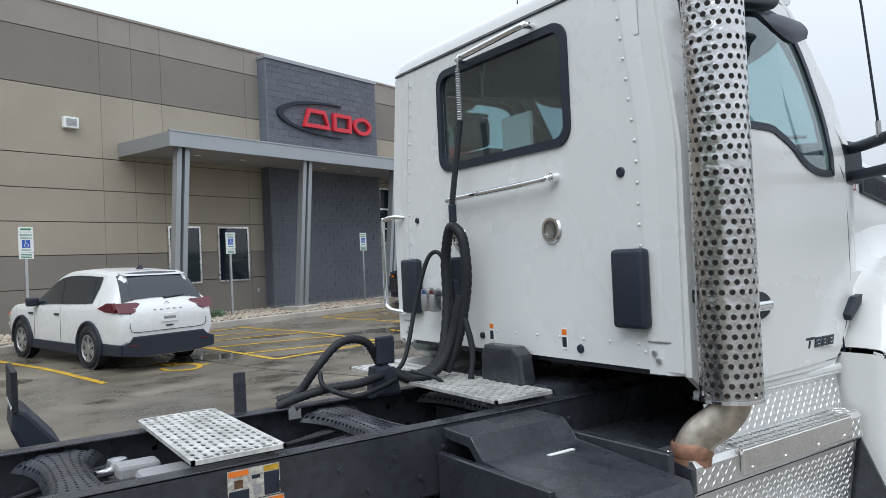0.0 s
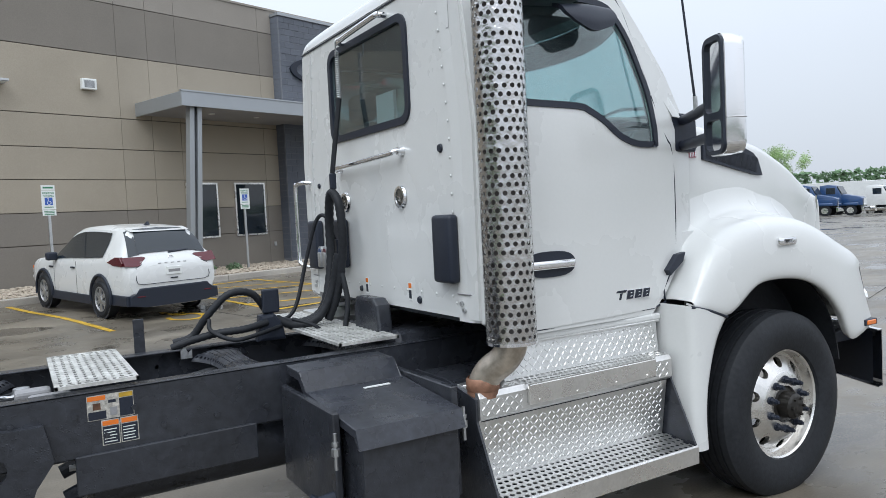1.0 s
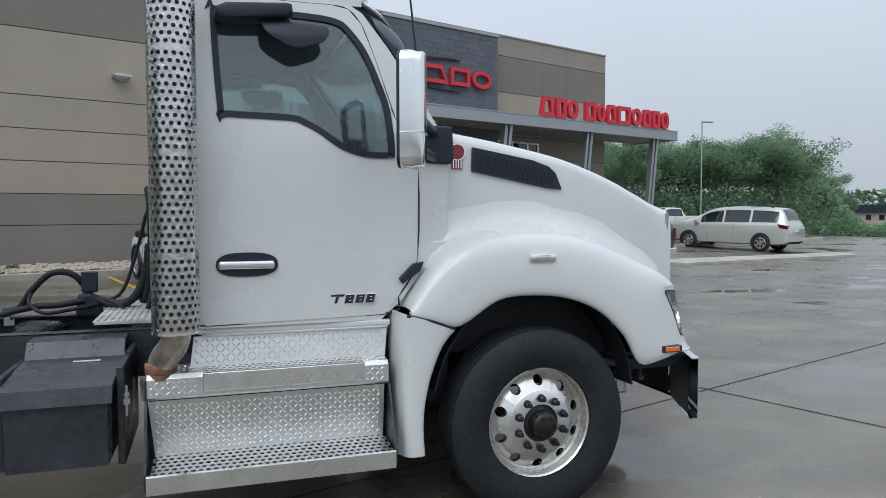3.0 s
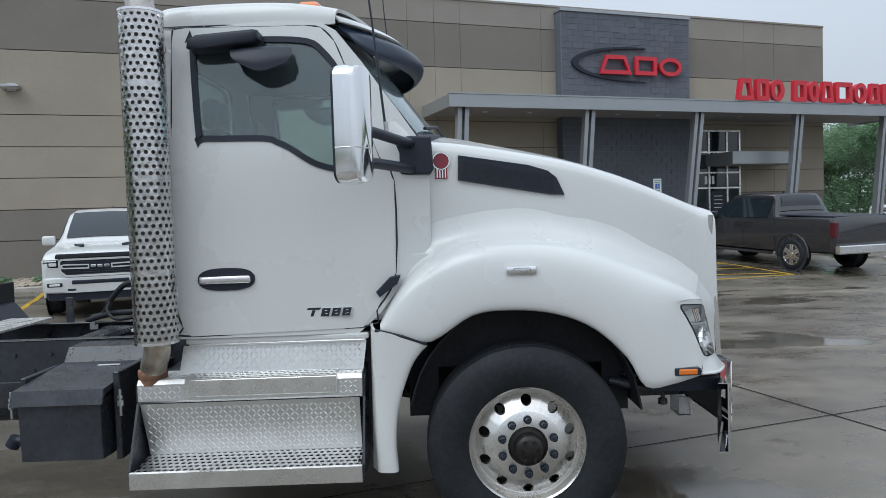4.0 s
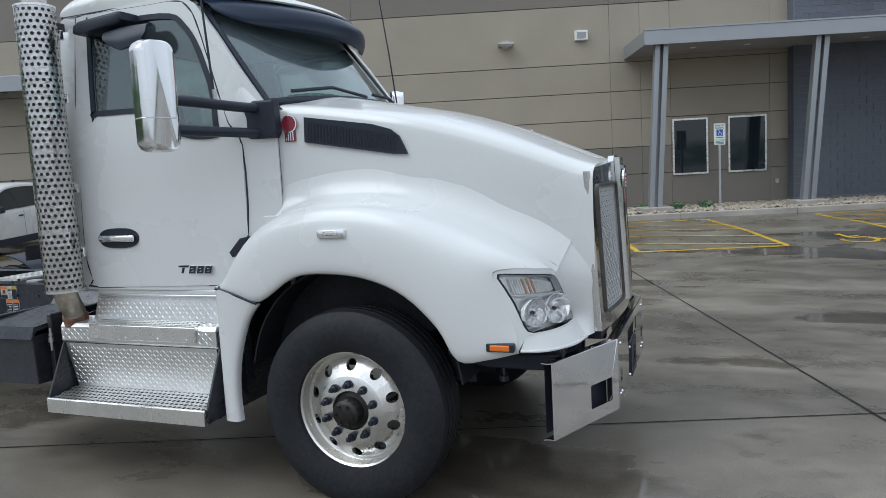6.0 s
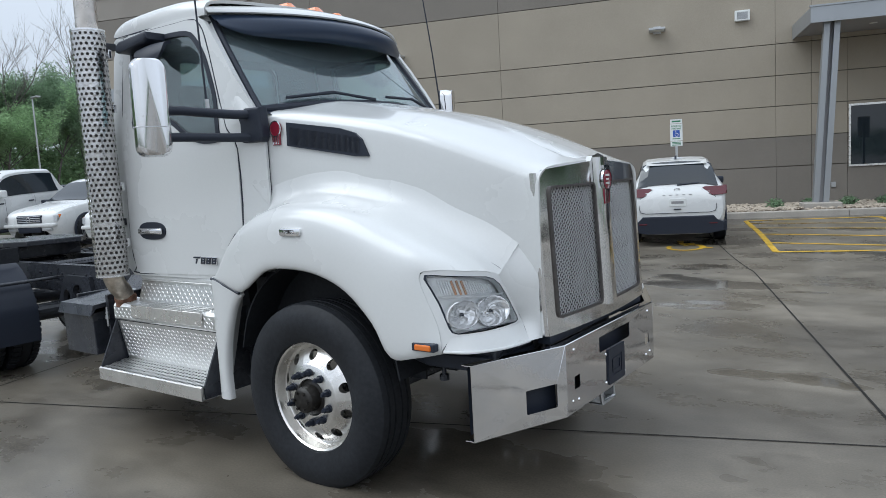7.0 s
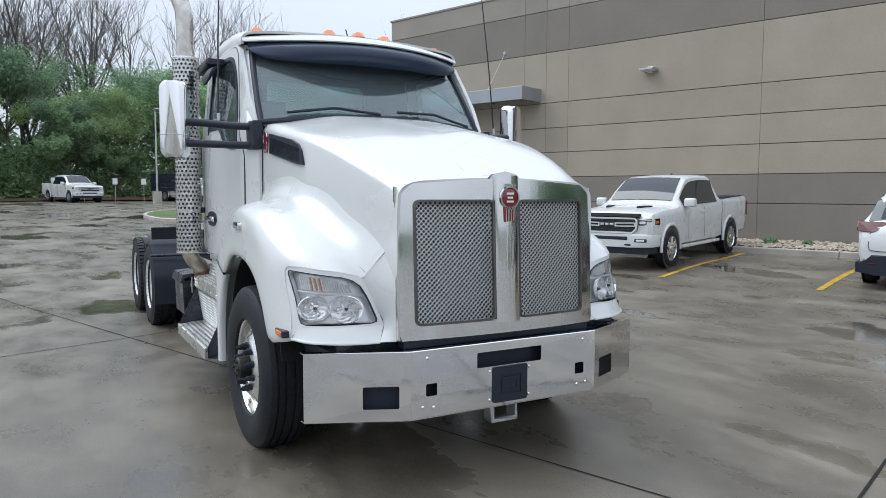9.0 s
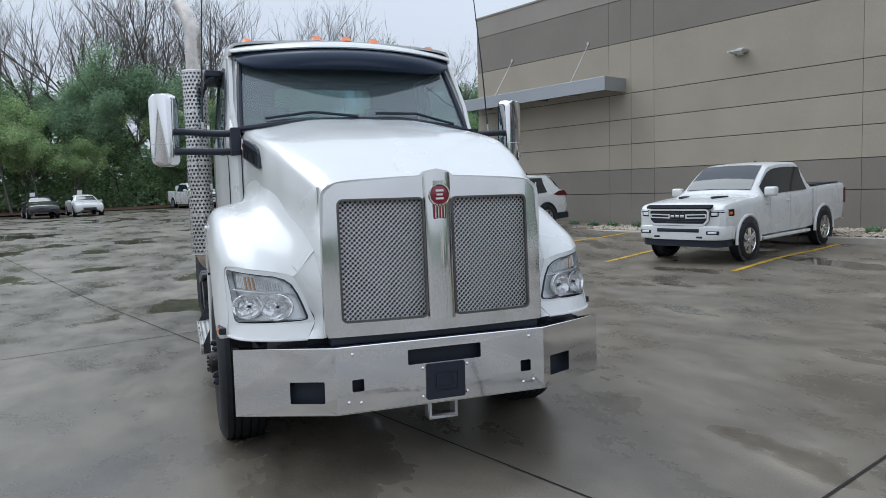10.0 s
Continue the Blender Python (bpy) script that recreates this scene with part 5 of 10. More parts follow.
def cab_sheet(outer, holes, sg, lift, cuts=True):
    bm = loop_fill(outer, holes)
    for z in (1.3, 1.6, 1.9, 2.12, 2.3, 2.5, 2.7):
        bmesh.ops.bisect_plane(bm, geom=bm.verts[:] + bm.edges[:] + bm.faces[:], plane_co=(0, z, 0), plane_no=(0, 1, 0))
    for x in (-1.7, -1.4, -1.2, -1.0, -0.8, -0.7, -0.6):
        bmesh.ops.bisect_plane(bm, geom=bm.verts[:] + bm.edges[:] + bm.faces[:], plane_co=(x, 0, 0), plane_no=(1, 0, 0))
    for v in bm.verts:
        x, z = v.co.x, v.co.y
        v.co = (x, sg * (side_y(x, z) + lift), z)
    return bm


def on_side(loop, sg, lift):
    return [(x, sg * (side_y(x, z) + lift), z) for x, z in loop]


for sg in (-1, 1):
    thicken(part("cab_side", cab_sheet(SIDE, (WINDOW,), sg, 0.0), "white", truck, smooth=True, angle=25), 0.03, 0)
    door = thicken(part("door", cab_sheet(DOOR, (shrink(WINDOW, -0.008),), sg, 0.012), "white", truck, "white cab door with tinted window", smooth=True, angle=25), 0.016, 0)
    part("door_gap", tube(bmesh.new(), curve(on_side(DOOR, sg, 0.014), 3, True) + on_side(DOOR[:1], sg, 0.014), 0.0055, n=6), "plastic", door)
    rim = cab_sheet(shrink(WINDOW, -0.01), (shrink(WINDOW, 0.022),), sg, 0.021)
    thicken(part("window_seal", rim, "plastic", door, "black rubber window seal"), 0.012, 0)
    inner = [(-1.96, 1.25), (-0.9, 1.25), (-0.7, 1.5), (-0.56, 1.65), (-0.56, 2.15), (-0.72, 2.37), (-0.9, 2.63), (-1.05, 2.8), (-1.96, 2.8)]
    thicken(part("door_liner", cab_sheet(inner, (shrink(WINDOW, -0.004),), sg, -0.03), "liner", door, "dark grey inner door liner"), 0.01, 0)
    glass = cab_sheet(shrink(WINDOW, 0.018), (), sg, 0.012)
    pane = thicken(part("window", glass, "glass", door, "tinted side glass"), 0.004, 0)
    pane.visible_shadow = False
    # handle in a dark oval cup
    bm = bmesh.new()
    cup = [(-1.612 + 0.155 * math.copysign(abs(math.cos(t)) ** 0.7, math.cos(t)), 1.458 + 0.062 * math.copysign(abs(math.sin(t)) ** 0.85, math.sin(t))) for t in [2 * math.pi * i / 28 for i in range(28)]]
    thicken(part("handle_cup", cab_sheet(cup, (), sg, 0.024), "plastic", door, "dark oval door handle recess"), 0.008, 0)
    y = sg * (side_y(-1.65, 1.46) + 0.04)
    bm = boxed(-1.755, -1.476, y - 0.014, y + 0.014, 1.435, 1.478, bevel=0.012, seg=3)
    part("door_handle", bm, "chrome", door, "chrome door handle", smooth=True)
    # model badge as plain raised dark bars
    bd_y = sg * (side_y(-1.04, 1.25) + 0.03)
    def slanted(x0, x1, z0, z1, grow, y0, y1):
        k = 0.012
        return prism(bmesh.new(), [(x0 - grow, z0 - grow), (x1 + grow, z0 - grow), (x1 + k + grow, z1 + grow), (x0 + k - grow, z1 + grow)], "y", min(sg * y0, sg * y1), max(sg * y0, sg * y1), bevel=0.002)
    by = abs(bd_y)
    badge = part("badge", slanted(-1.19, -1.115, 1.272, 1.284, 0.003, by - 0.012, by - 0.004), "chrome", door, "dark raised badge shapes with bright edges")
    part("badge_bar", slanted(-1.19, -1.115, 1.272, 1.284, 0.0, by - 0.006, by), "plastic", badge)
    part("badge_bar", slanted(-1.165, -1.148, 1.236, 1.27, 0.0, by - 0.006, by), "plastic", badge)
    for k in range(3):
        x0 = -1.108 + 0.058 * k
        part("badge_edge", slanted(x0, x0 + 0.044, 1.236, 1.28, 0.003, by - 0.012, by - 0.004), "chrome", badge)
        part("badge_bar", slanted(x0, x0 + 0.044, 1.236, 1.28, 0.0, by - 0.006, by), "plastic", badge)
        for z in (1.247, 1.264):
            part("badge_slot", slanted(x0 + 0.017, x0 + 0.032, z, z + 0.005, 0.0, by - 0.002, by + 0.001), "chrome", badge)
    # hinge cover and rubber stay at the bottom front of the door
    bm = prism(bmesh.new(), [(-0.80, 1.36), (-0.72, 1.44), (-0.66, 1.45), (-0.68, 1.40), (-0.78, 1.33)], "y", min(sg * 1.05, sg * 1.09), max(sg * 1.05, sg * 1.09), bevel=0.006)
    part("hinge_stay", bm, "plastic", truck, "black rubber hood latch")
    bm = boxed(-1.86, -0.85, min(sg * 0.98, sg * 1.07), max(sg * 0.98, sg * 1.07), 1.10, ZB, bevel=0.01)
    part("cab_sill", bm, "white", truck)
    # drip hood mirror over the door: grey housing above window
    bm = prism(bmesh.new(), [(-1.755, 2.70), (-1.745, 2.745), (-1.70, 2.768), (-1.4, 2.79), (-1.375, 2.785), (-1.37, 2.74), (-1.40, 2.715), (-1.66, 2.695), (-1.73, 2.69)], "y", min(sg * 1.0, sg * 1.16), max(sg * 1.0, sg * 1.16), bevel=0.018)
    look_down = part("look_down_mirror", bm, "plastic", truck, "dark grey look-down mirror above the door", smooth=True, angle=50)
    bm = patch([[(-1.53, sg * 1.09, 2.70), (-1.525, sg * 1.14, 2.68), (-1.51, sg * 1.17, 2.64), (-1.47, sg * 1.18, 2.605)], [(-1.36, sg * 1.09, 2.71), (-1.36, sg * 1.15, 2.69), (-1.36, sg * 1.19, 2.62), (-1.36, sg * 1.195, 2.56)], [(-1.21, sg * 1.09, 2.71), (-1.2, sg * 1.14, 2.69), (-1.19, sg * 1.17, 2.645), (-1.22, sg * 1.18, 2.60)]], 5, 5)
    thicken(part("mirror_bowl", bm, "plastic", look_down, smooth=True), 0.02)

# back wall with rear window
BACK_W = rounded(-0.51, 0.51, 2.215, 2.755, 0.075)
back_outline = [(-1.065, 1.23), (1.065, 1.23), (1.075, 2.12), (0.99, 2.835), (0.95, 2.85), (-0.95, 2.85), (-0.99, 2.835), (-1.075, 2.12)]
bm = loop_fill(back_outline, (BACK_W,))
for v in bm.verts:
    v.co = (-2.0, v.co.x, v.co.y)
back = thicken(part("cab_back", bm, "white", truck, "white riveted cab back wall"), 0.03, 0)
bm = loop_fill([(-1.03, 1.25), (1.03, 1.25), (1.03, 2.1), (0.95, 2.8), (-0.95, 2.8), (-1.03, 2.1)], (rounded(-0.5, 0.5, 2.225, 2.745, 0.07),))
for v in bm.verts:
    v.co = (-1.972, v.co.x, v.co.y)
thicken(part("back_liner", bm, "liner", back, "dark grey padded cab back liner"), 0.012, 0)
bm = loop_fill(rounded(-0.525, 0.525, 2.2, 2.77, 0.09), (rounded(-0.485, 0.485, 2.24, 2.73, 0.06),))
for v in bm.verts:
    v.co = (-2.018, v.co.x, v.co.y)
thicken(part("window_seal", bm, "plastic", back, "black rubber rear window seal"), 0.02, 0)
bm = loop_fill(rounded(-0.49, 0.49, 2.235, 2.735, 0.06))
for v in bm.verts:
    v.co = (-2.008, v.co.x, v.co.y)
pane = thicken(part("rear_window", bm, "rear_glass", back, "dark tinted rear window"), 0.004, 0)
pane.visible_shadow = False
# rounded corner posts
for sg in (-1, 1):
    rows = []
    for z in (1.215, 1.28, 1.7, 2.12, 2.5, 2.83):
        w = side_y(-2.0, z)
        rows.append([(-1.86, sg * (w + 0.006), z), (-1.94, sg * (w + 0.004), z), (-1.985, sg * (w - 0.02), z), (-2.012, sg * (w - 0.075), z), (-2.02, sg * (w - 0.17), z)])
    thicken(part("corner_post", patch(rows, 3, 4), "white", truck, smooth=True, angle=60), 0.004)
    w = side_y(-2.0, 1.33) + 0.002
    part("post_seam", tube(bmesh.new(), [(-1.87, sg * (w + 0.006), 1.345), (-1.94, sg * (w + 0.004), 1.345), (-1.99, sg * (w - 0.018), 1.345), (-2.017, sg * (w - 0.075), 1.345), (-2.024, sg * (w - 0.17), 1.345)], 0.004, n=5), "trim_grey", back)
    for y, z in ((w - 0.14, 1.3), (w - 0.12, 1.27)):
        part("bolt", cylinder(bmesh.new(), (-2.02, sg * y, z), (-2.031, sg * y, z), 0.011, n=8), "galv", back)
    for k in range(18):
        z = 1.3 + 0.086 * k
        bm = lathe(bmesh.new(), [(0.0, -0.004), (0.005, -0.003), (0.008, 0.0)], n=8, axis="x", centre=(-2.018, sg * (side_y(-2, z) - 0.19), z))
        part("rivet", bm, "white", back, smooth=True)
for k in range(12):
    y = -0.85 + 0.155 * k
    bm = lathe(bmesh.new(), [(0.0, -0.004), (0.005, -0.003), (0.008, 0.0)], n=8, axis="x", centre=(-2.016, y, 1.33))
    part("rivet", bm, "white", back, smooth=True)
# lamps, grommets, pads, labels on the back wall
for y in (-0.37, 0.37):
    bm = lathe(bmesh.new(), [(0.0, -0.012), (0.03, -0.012), (0.045, -0.008)], n=24, axis="x", centre=(-2.018, y, 1.825))
    lamp = part("work_lamp", bm, "lens", truck, "round clear work lamp in chrome ring", smooth=True)
    part("lamp_ring", lathe(bmesh.new(), [(0.042, -0.002), (0.045, -0.014), (0.058, -0.014), (0.064, -0.002)], n=24, axis="x", centre=(-2.016, y, 1.825)), "chrome", lamp, smooth=True)
    part("reflector", lathe(bmesh.new(), [(0.0, -0.003), (0.045, -0.005)], n=20, axis="x", centre=(-2.016, y, 1.825)), "alu", lamp)
for y, z, r in ((-0.80, 2.04, 0.022), (0.80, 1.95, 0.018), (-0.52, 1.285, 0.02), (0.2, 1.3, 0.018)):
    part("grommet", lathe(bmesh.new(), [(0.0, -0.01), (r * 0.8, -0.01), (r, -0.003), (r, 0.0)], n=16, axis="x", centre=(-2.016, y, z)), "plastic", truck, smooth=True)
for y in (-0.85, 0.85):
    bm = boxed(-2.075, -2.016, y - 0.085, y + 0.085, 1.395, 1.72, bevel=0.02, seg=3)
    part("cab_vent_cover", bm, "plastic", truck, "black plastic vent cover on cab back", smooth=True)
for y in (-0.42, 0.12):
    bm = boxed(-2.0185, -2.016, y - 0.018, y + 0.018, 1.275, 1.37)
    lab = part("warning_label", bm, "white_sign", truck, "small worn warning label")
    part("print", boxed(-2.0195, -2.0187, y - 0.016, y + 0.016, 1.34, 1.366), "amber", lab)
    part("print", boxed(-2.0195, -2.0187, y - 0.014, y + 0.014, 1.285, 1.33), "plastic", lab)
bm = loop_fill([(-0.93, 2.84), (-0.86, 2.84), (-0.86, 2.58), (-0.93, 2.58)], ([(-0.927, 2.835), (-0.863, 2.835), (-0.863, 2.585), (-0.927, 2.585)],))
for v in bm.verts:
    v.co = (-2.017, v.co.x, v.co.y)
part("seam", bm, "trim_grey", truck)
# grab rails
def rail_tube(pts, r=0.014, name="grab_rail", label="polished steel grab rail"):
    return part(name, tube(bmesh.new(), curve(pts, 6), r, n=12), "chrome", truck, label, smooth=True)
rail_tube([(-2.015, -0.41, 2.07), (-2.06, -0.40, 2.065), (-2.07, -0.36, 2.055), (-2.07, 0.0, 2.045), (-2.07, 0.36, 2.035), (-2.06, 0.40, 2.03), (-2.015, 0.41, 2.03)])
for y in (-0.41, 0.41):
    part("rail_foot", cylinder(bmesh.new(), (-2.016, y, 2.065 if y < 0 else 2.03), (-2.05, y, 2.065 if y < 0 else 2.03), 0.026, 0.02, n=14), "chrome", truck, smooth=True)
rail_tube([(-2.015, -0.3, 2.80), (-2.06, -0.29, 2.80), (-2.075, -0.25, 2.795), (-2.075, 0.2, 2.775), (-2.06, 0.24, 2.77), (-2.015, 0.25, 2.77)], 0.016, "hose_rail", "steel hose hanger rail above rear window")
rail_tube([(-2.015, 0.96, 1.98), (-2.06, 1.0, 1.985), (-2.07, 1.1, 1.975), (-2.07, 1.13, 1.93), (-2.07, 1.13, 1.5), (-2.07, 1.1, 1.42), (-2.05, 1.0, 1.40), (-2.015, 0.96, 1.40)])
# roof
rows = []
for x, zb, drop in ((-2.012, 2.87, 0.01), (-1.995, 2.935, 0.06), (-1.94, 2.978, 0.1), (-1.85, 2.997, 0.115), (-1.6, 3.012, 0.125), (-1.3, 3.012, 0.125), (-1.1, 2.99, 0.11), (-0.98, 2.962, 0.085)):
    bow = 0.0 if x < -1.2 else (x + 1.2) * 0.9
    w = side_y(min(x, -1.0), 2.85) + 0.008
    row = []
    for f, d in ((-1, 1.3), (-0.998, 0.8), (-0.975, 0.38), (-0.92, 0.17), (-0.75, 0.06), (-0.4, 0.01), (0, 0), (0.4, 0.01), (0.75, 0.06), (0.92, 0.17), (0.975, 0.38), (0.998, 0.8), (1, 1.3)):
        row.append((x + bow * (1 - abs(f) ** 2) , f * w, zb - drop * d))
    rows.append(row)
thicken(part("roof", patch(rows, 4, 3), "white_wet", truck, "white rounded cab roof", smooth=True, angle=60), 0.02)
for sg in (-1, 1):
    part("roof_gap", tube(bmesh.new(), [(-1.99, sg * (side_y(-1.9, 2.85) + 0.006), 2.847), (-1.6, sg * (side_y(-1.6, 2.85) + 0.006), 2.851), (-1.2, sg * (side_y(-1.2, 2.85) + 0.006), 2.846), (-1.05, sg * (side_y(-1.05, 2.85) + 0.004), 2.83)], 0.007, n=6), "plastic", truck)
part("roof_seam", tube(bmesh.new(), [(-2.018, -0.98, 2.852), (-2.018, 0.98, 2.852)], 0.005, n=6), "plastic", truck)
# windscreen and its surround
def screen(t, f, lift=0.0):
    """t: 0 at the cowl, 1 at the roof; f: -1 to 1 across."""
    xe, ze = -0.555 - 0.47 * t, 2.205 + 0.645 * t
    we = 0.945 - 0.03 * t - 0.03 * t * t
    return (xe + (0.17 - 0.02 * t) * (1 - f * f) + lift, f * we, ze + (0.06 - 0.03 * t) * (1 - f * f) + lift * 0.7)
rows = [[screen(t, f) for f in (-1, -0.75, -0.4, 0, 0.4, 0.75, 1)] for t in (0, 0.33, 0.66, 1)]
pane = thicken(part("windscreen", patch(rows, 4, 4), "screen_glass", truck, "curved tinted windscreen", smooth=True, angle=80), 0.005)
pane.visible_shadow = False
loop = [screen(0, f) for f in np.linspace(-1, 1, 17)] + [screen(t, 1) for t in (0.2, 0.4, 0.6, 0.8)] + [screen(1, f) for f in np.linspace(1, -1, 17)] + [screen(t, -1) for t in (0.8, 0.6, 0.4, 0.2)]
part("windscreen_seal", tube(bmesh.new(), loop + loop[:1], 0.024, n=8), "plastic", truck, "black windscreen seal", smooth=True)
for sg in (-1, 1):
    rows = [[(screen(t, sg)[0] - 0.14, sg * (side_y(-0.8, screen(t, sg)[2]) + 0.008), screen(t, sg)[2] + 0.02), (screen(t, sg)[0] - 0.05, sg * (side_y(-0.7, screen(t, sg)[2]) + 0.004), screen(t, sg)[2] + 0.01), (screen(t, sg)[0] + 0.0, screen(t, sg)[1] + sg * 0.02, screen(t, sg)[2])] for t in (-0.05, 0.3, 0.6, 0.85, 1.0)]
    thicken(part("pillar", patch(rows, 3, 3), "white", truck, smooth=True), 0.02)
# visor: white brow with side wings over a dark drop panel, tapering to the pillars
FS = (-1, -0.93, -0.8, -0.55, -0.28, 0, 0.28, 0.55, 0.8, 0.93, 1)
def visor_row(x0, bow, z0, rise, width=0.94, corner=0.0):
    return [(x0 + bow * (1 - f * f), f * width, z0 + rise * (1 - f * f) + corner * f ** 8) for f in FS]
brow = [visor_row(-1.05, 0.16, 2.915, 0.065, 0.95), visor_row(-1.0, 0.25, 2.908, 0.042, 0.965), visor_row(-0.97, 0.33, 2.888, 0.022, 0.97), visor_row(-0.955, 0.36, 2.866, 0.012, 0.965)]
thicken(part("visor_brow", patch(brow, 3, 3), "white_wet", truck, "white sun visor brow with rain drops", smooth=True, angle=80), 0.012)
rows = [visor_row(-0.975, 0.365, 2.856, 0.006, 0.93), visor_row(-0.945, 0.42, 2.825, -0.003, 0.93), visor_row(-0.93, 0.425, 2.79, -0.02, 0.93, 0.03), visor_row(-0.905, 0.375, 2.735, -0.015, 0.925, 0.06), visor_row(-0.90, 0.33, 2.705, -0.012, 0.92, 0.075)]
thicken(part("visor", patch(rows, 4, 3), "visor", truck, "dark blue tinted drop visor", smooth=True, angle=80), 0.008)
for y, x, z in ((-0.815, -1.12, 2.97), (-0.25, -0.97, 2.985), (0.0, -0.945, 2.988), (0.25, -0.97, 2.985), (0.815, -1.12, 2.97)):
    bm = bmesh.new()
    vs = [[bm.verts.new((x + a * s - (0.02 if s < 1 else 0), y + b * s, z + h)) for a, b in ((-0.075, -0.04), (0.06, -0.04), (0.075, 0), (0.06, 0.04), (-0.075, 0.04))] for s, h in ((1, 0.0), (0.95, 0.02), (0.6, 0.045))]
    for p, q in zip(vs, vs[1:]):
        for k in range(5):
            bm.faces.new((p[k], p[(k + 1) % 5], q[(k + 1) % 5], q[k]))
    bm.faces.new(vs[-1])
    part("marker_lamp", bm, "amber", truck, "amber roof marker lamp", smooth=True, angle=30)
part("roof_antenna", tube(bmesh.new(), [(-1.35, 0.1, 2.98), (-1.42, 0.08, 3.16)], 0.006, n=6), "plastic", truck)
# wipers
for y0, y1 in ((-0.75, -0.05), (0.1, 0.8)):
    bm = tube(bmesh.new(), [Vector(screen(0.06, y0 / 0.93)) + Vector((0.02, 0, 0.02)), Vector(screen(0.09, (y0 + y1) / 1.86)) + Vector((0.03, 0, 0.02)), Vector(screen(0.03, y1 / 0.93)) + Vector((0.03, 0, 0.01))], 0.011, n=6)
    part("wiper", bm, "plastic", truck, "black wiper blade")
part("cowl", patch([[(-0.56 + 0.16 * (1 - f * f), f * 0.95, 2.2 + 0.06 * (1 - f * f)) for f in (-1, -0.5, 0, 0.5, 1)], [(-0.47 + 0.14 * (1 - f * f), f * 0.93, 2.165 + 0.07 * (1 - f * f)) for f in (-1, -0.5, 0, 0.5, 1)]], 2, 5), "plastic", truck, smooth=True)
# interior
part("cab_floor", boxed(-1.97, -0.6, -0.95, 0.95, 1.2, 1.24), "liner", truck)
part("headliner", boxed(-1.95, -1.0, -0.93, 0.93, 2.79, 2.82), "liner", truck)
part("dashboard", prism(bmesh.new(), [(-0.95, 1.6), (-1.0, 2.0), (-0.85, 2.13), (-0.52, 2.16), (-0.52, 1.6)], "y", -0.93, 0.93, bevel=0.02), "seat", truck, "dark dashboard")
for y in (-0.5, 0.5):
    bm = boxed(-1.82, -1.25, y - 0.25, y + 0.25, 1.55, 1.72, bevel=0.05, seg=3)
    seat = part("seat", bm, "seat", truck, "dark fabric cab seat", smooth=True)
    bm = prism(bmesh.new(), [(-1.78, 1.7), (-1.62, 1.7), (-1.72, 2.32), (-1.84, 2.32)], "y", y - 0.24, y + 0.24, bevel=0.04)
    part("backrest", bm, "seat", seat, smooth=True)
    part("headrest", boxed(-1.86, -1.75, y - 0.13, y + 0.13, 2.34, 2.52, bevel=0.04, seg=3), "seat", seat, smooth=True)
bm = bmesh.new()
ring = [(-1.05 + 0.19 * math.cos(t) * 0.45, 0.5 + 0.21 * math.sin(t), 2.0 + 0.19 * math.cos(t)) for t in [2 * math.pi * i / 24 for i in range(25)]]
tube(bm, ring, 0.016, n=8)
cylinder(bm, (-1.05, 0.5, 2.0), (-0.9, 0.5, 1.9), 0.03)
part("steering_wheel", bm, "seat", truck, smooth=True)
part("interior_paper", boxed(-1.9, -1.88, -0.12, 0.1, 2.24, 2.44), "white_sign", truck)

# --- hood, fenders ---
HX = (-0.5, -0.3, 0.0, 0.3, 0.55, 0.75, 0.95, 1.12, 1.238)
def hood_w(x): return lerp_table(x, (-0.5, 0.3, 0.75, 1.12, 1.22), (0.945, 0.885, 0.80, 0.705, 0.688))
def hood_z(x): return lerp_table(x, (-0.5, -0.3, 0.0, 0.3, 0.55, 0.75, 0.95, 1.12, 1.22), (2.185, 2.165, 2.115, 2.055, 1.985, 1.915, 1.835, 1.765, 1.725))
def hood_c(x): return hood_z(x) + lerp_table(x, (-0.5, 0.0, 0.75, 1.22), (0.105, 0.085, 0.07, 0.055))
rows = []
for x in HX:
    w, zs, zc = hood_w(x), hood_z(x), hood_c(x)
    half = [(0, zc), (0.12, zc - 0.004), (0.45 * w, zc - 0.012), (0.8 * w, zs + 0.028), (w - 0.05, zs + 0.004), (w - 0.012, zs - 0.028), (w, zs - 0.075), (w + 0.006, zs - 0.25), (w + 0.004, max(1.0, zs - 0.55)), (w - 0.02, 0.98)]
    rows.append([(x, -y, z) for y, z in half[::-1]] + [(x, y, z) for y, z in half[1:]])
hood = thicken(part("hood", patch(rows, 4, 3), "white_wet", truck, "white sloped hood beaded with rain", smooth=True, angle=70), 0.02)
# raised centre panel lines on the hood
for sg in (-1, 1):
    pts = []
    for x in np.linspace(-0.42, 1.18, 14):
        f = lerp_table(x, (-0.45, 0.3, 1.2), (0.42, 0.40, 0.52))
        y = f * hood_w(x)
        pts.append((x, sg * y * lerp_table(x, (-0.42, 0.9, 1.2), (1.45, 1.35, 1.25)), hood_z(x) + 0.027))
    part("hood_crease", tube(bmesh.new(), pts, 0.003, n=6), "white", hood)
bm = patch([[(x, y * (0.6 + 0.4 * (x - 0.45) / 0.75), hood_c(x) - 0.006 + 0.014 * (x - 0.4) * (1 - (y / 0.2) ** 2)) for y in (-0.2, -0.1, 0, 0.1, 0.2)] for x in (0.45, 0.7, 0.95, 1.2)], 3, 3)
part("hood_ridge", bm, "white", hood, smooth=True)
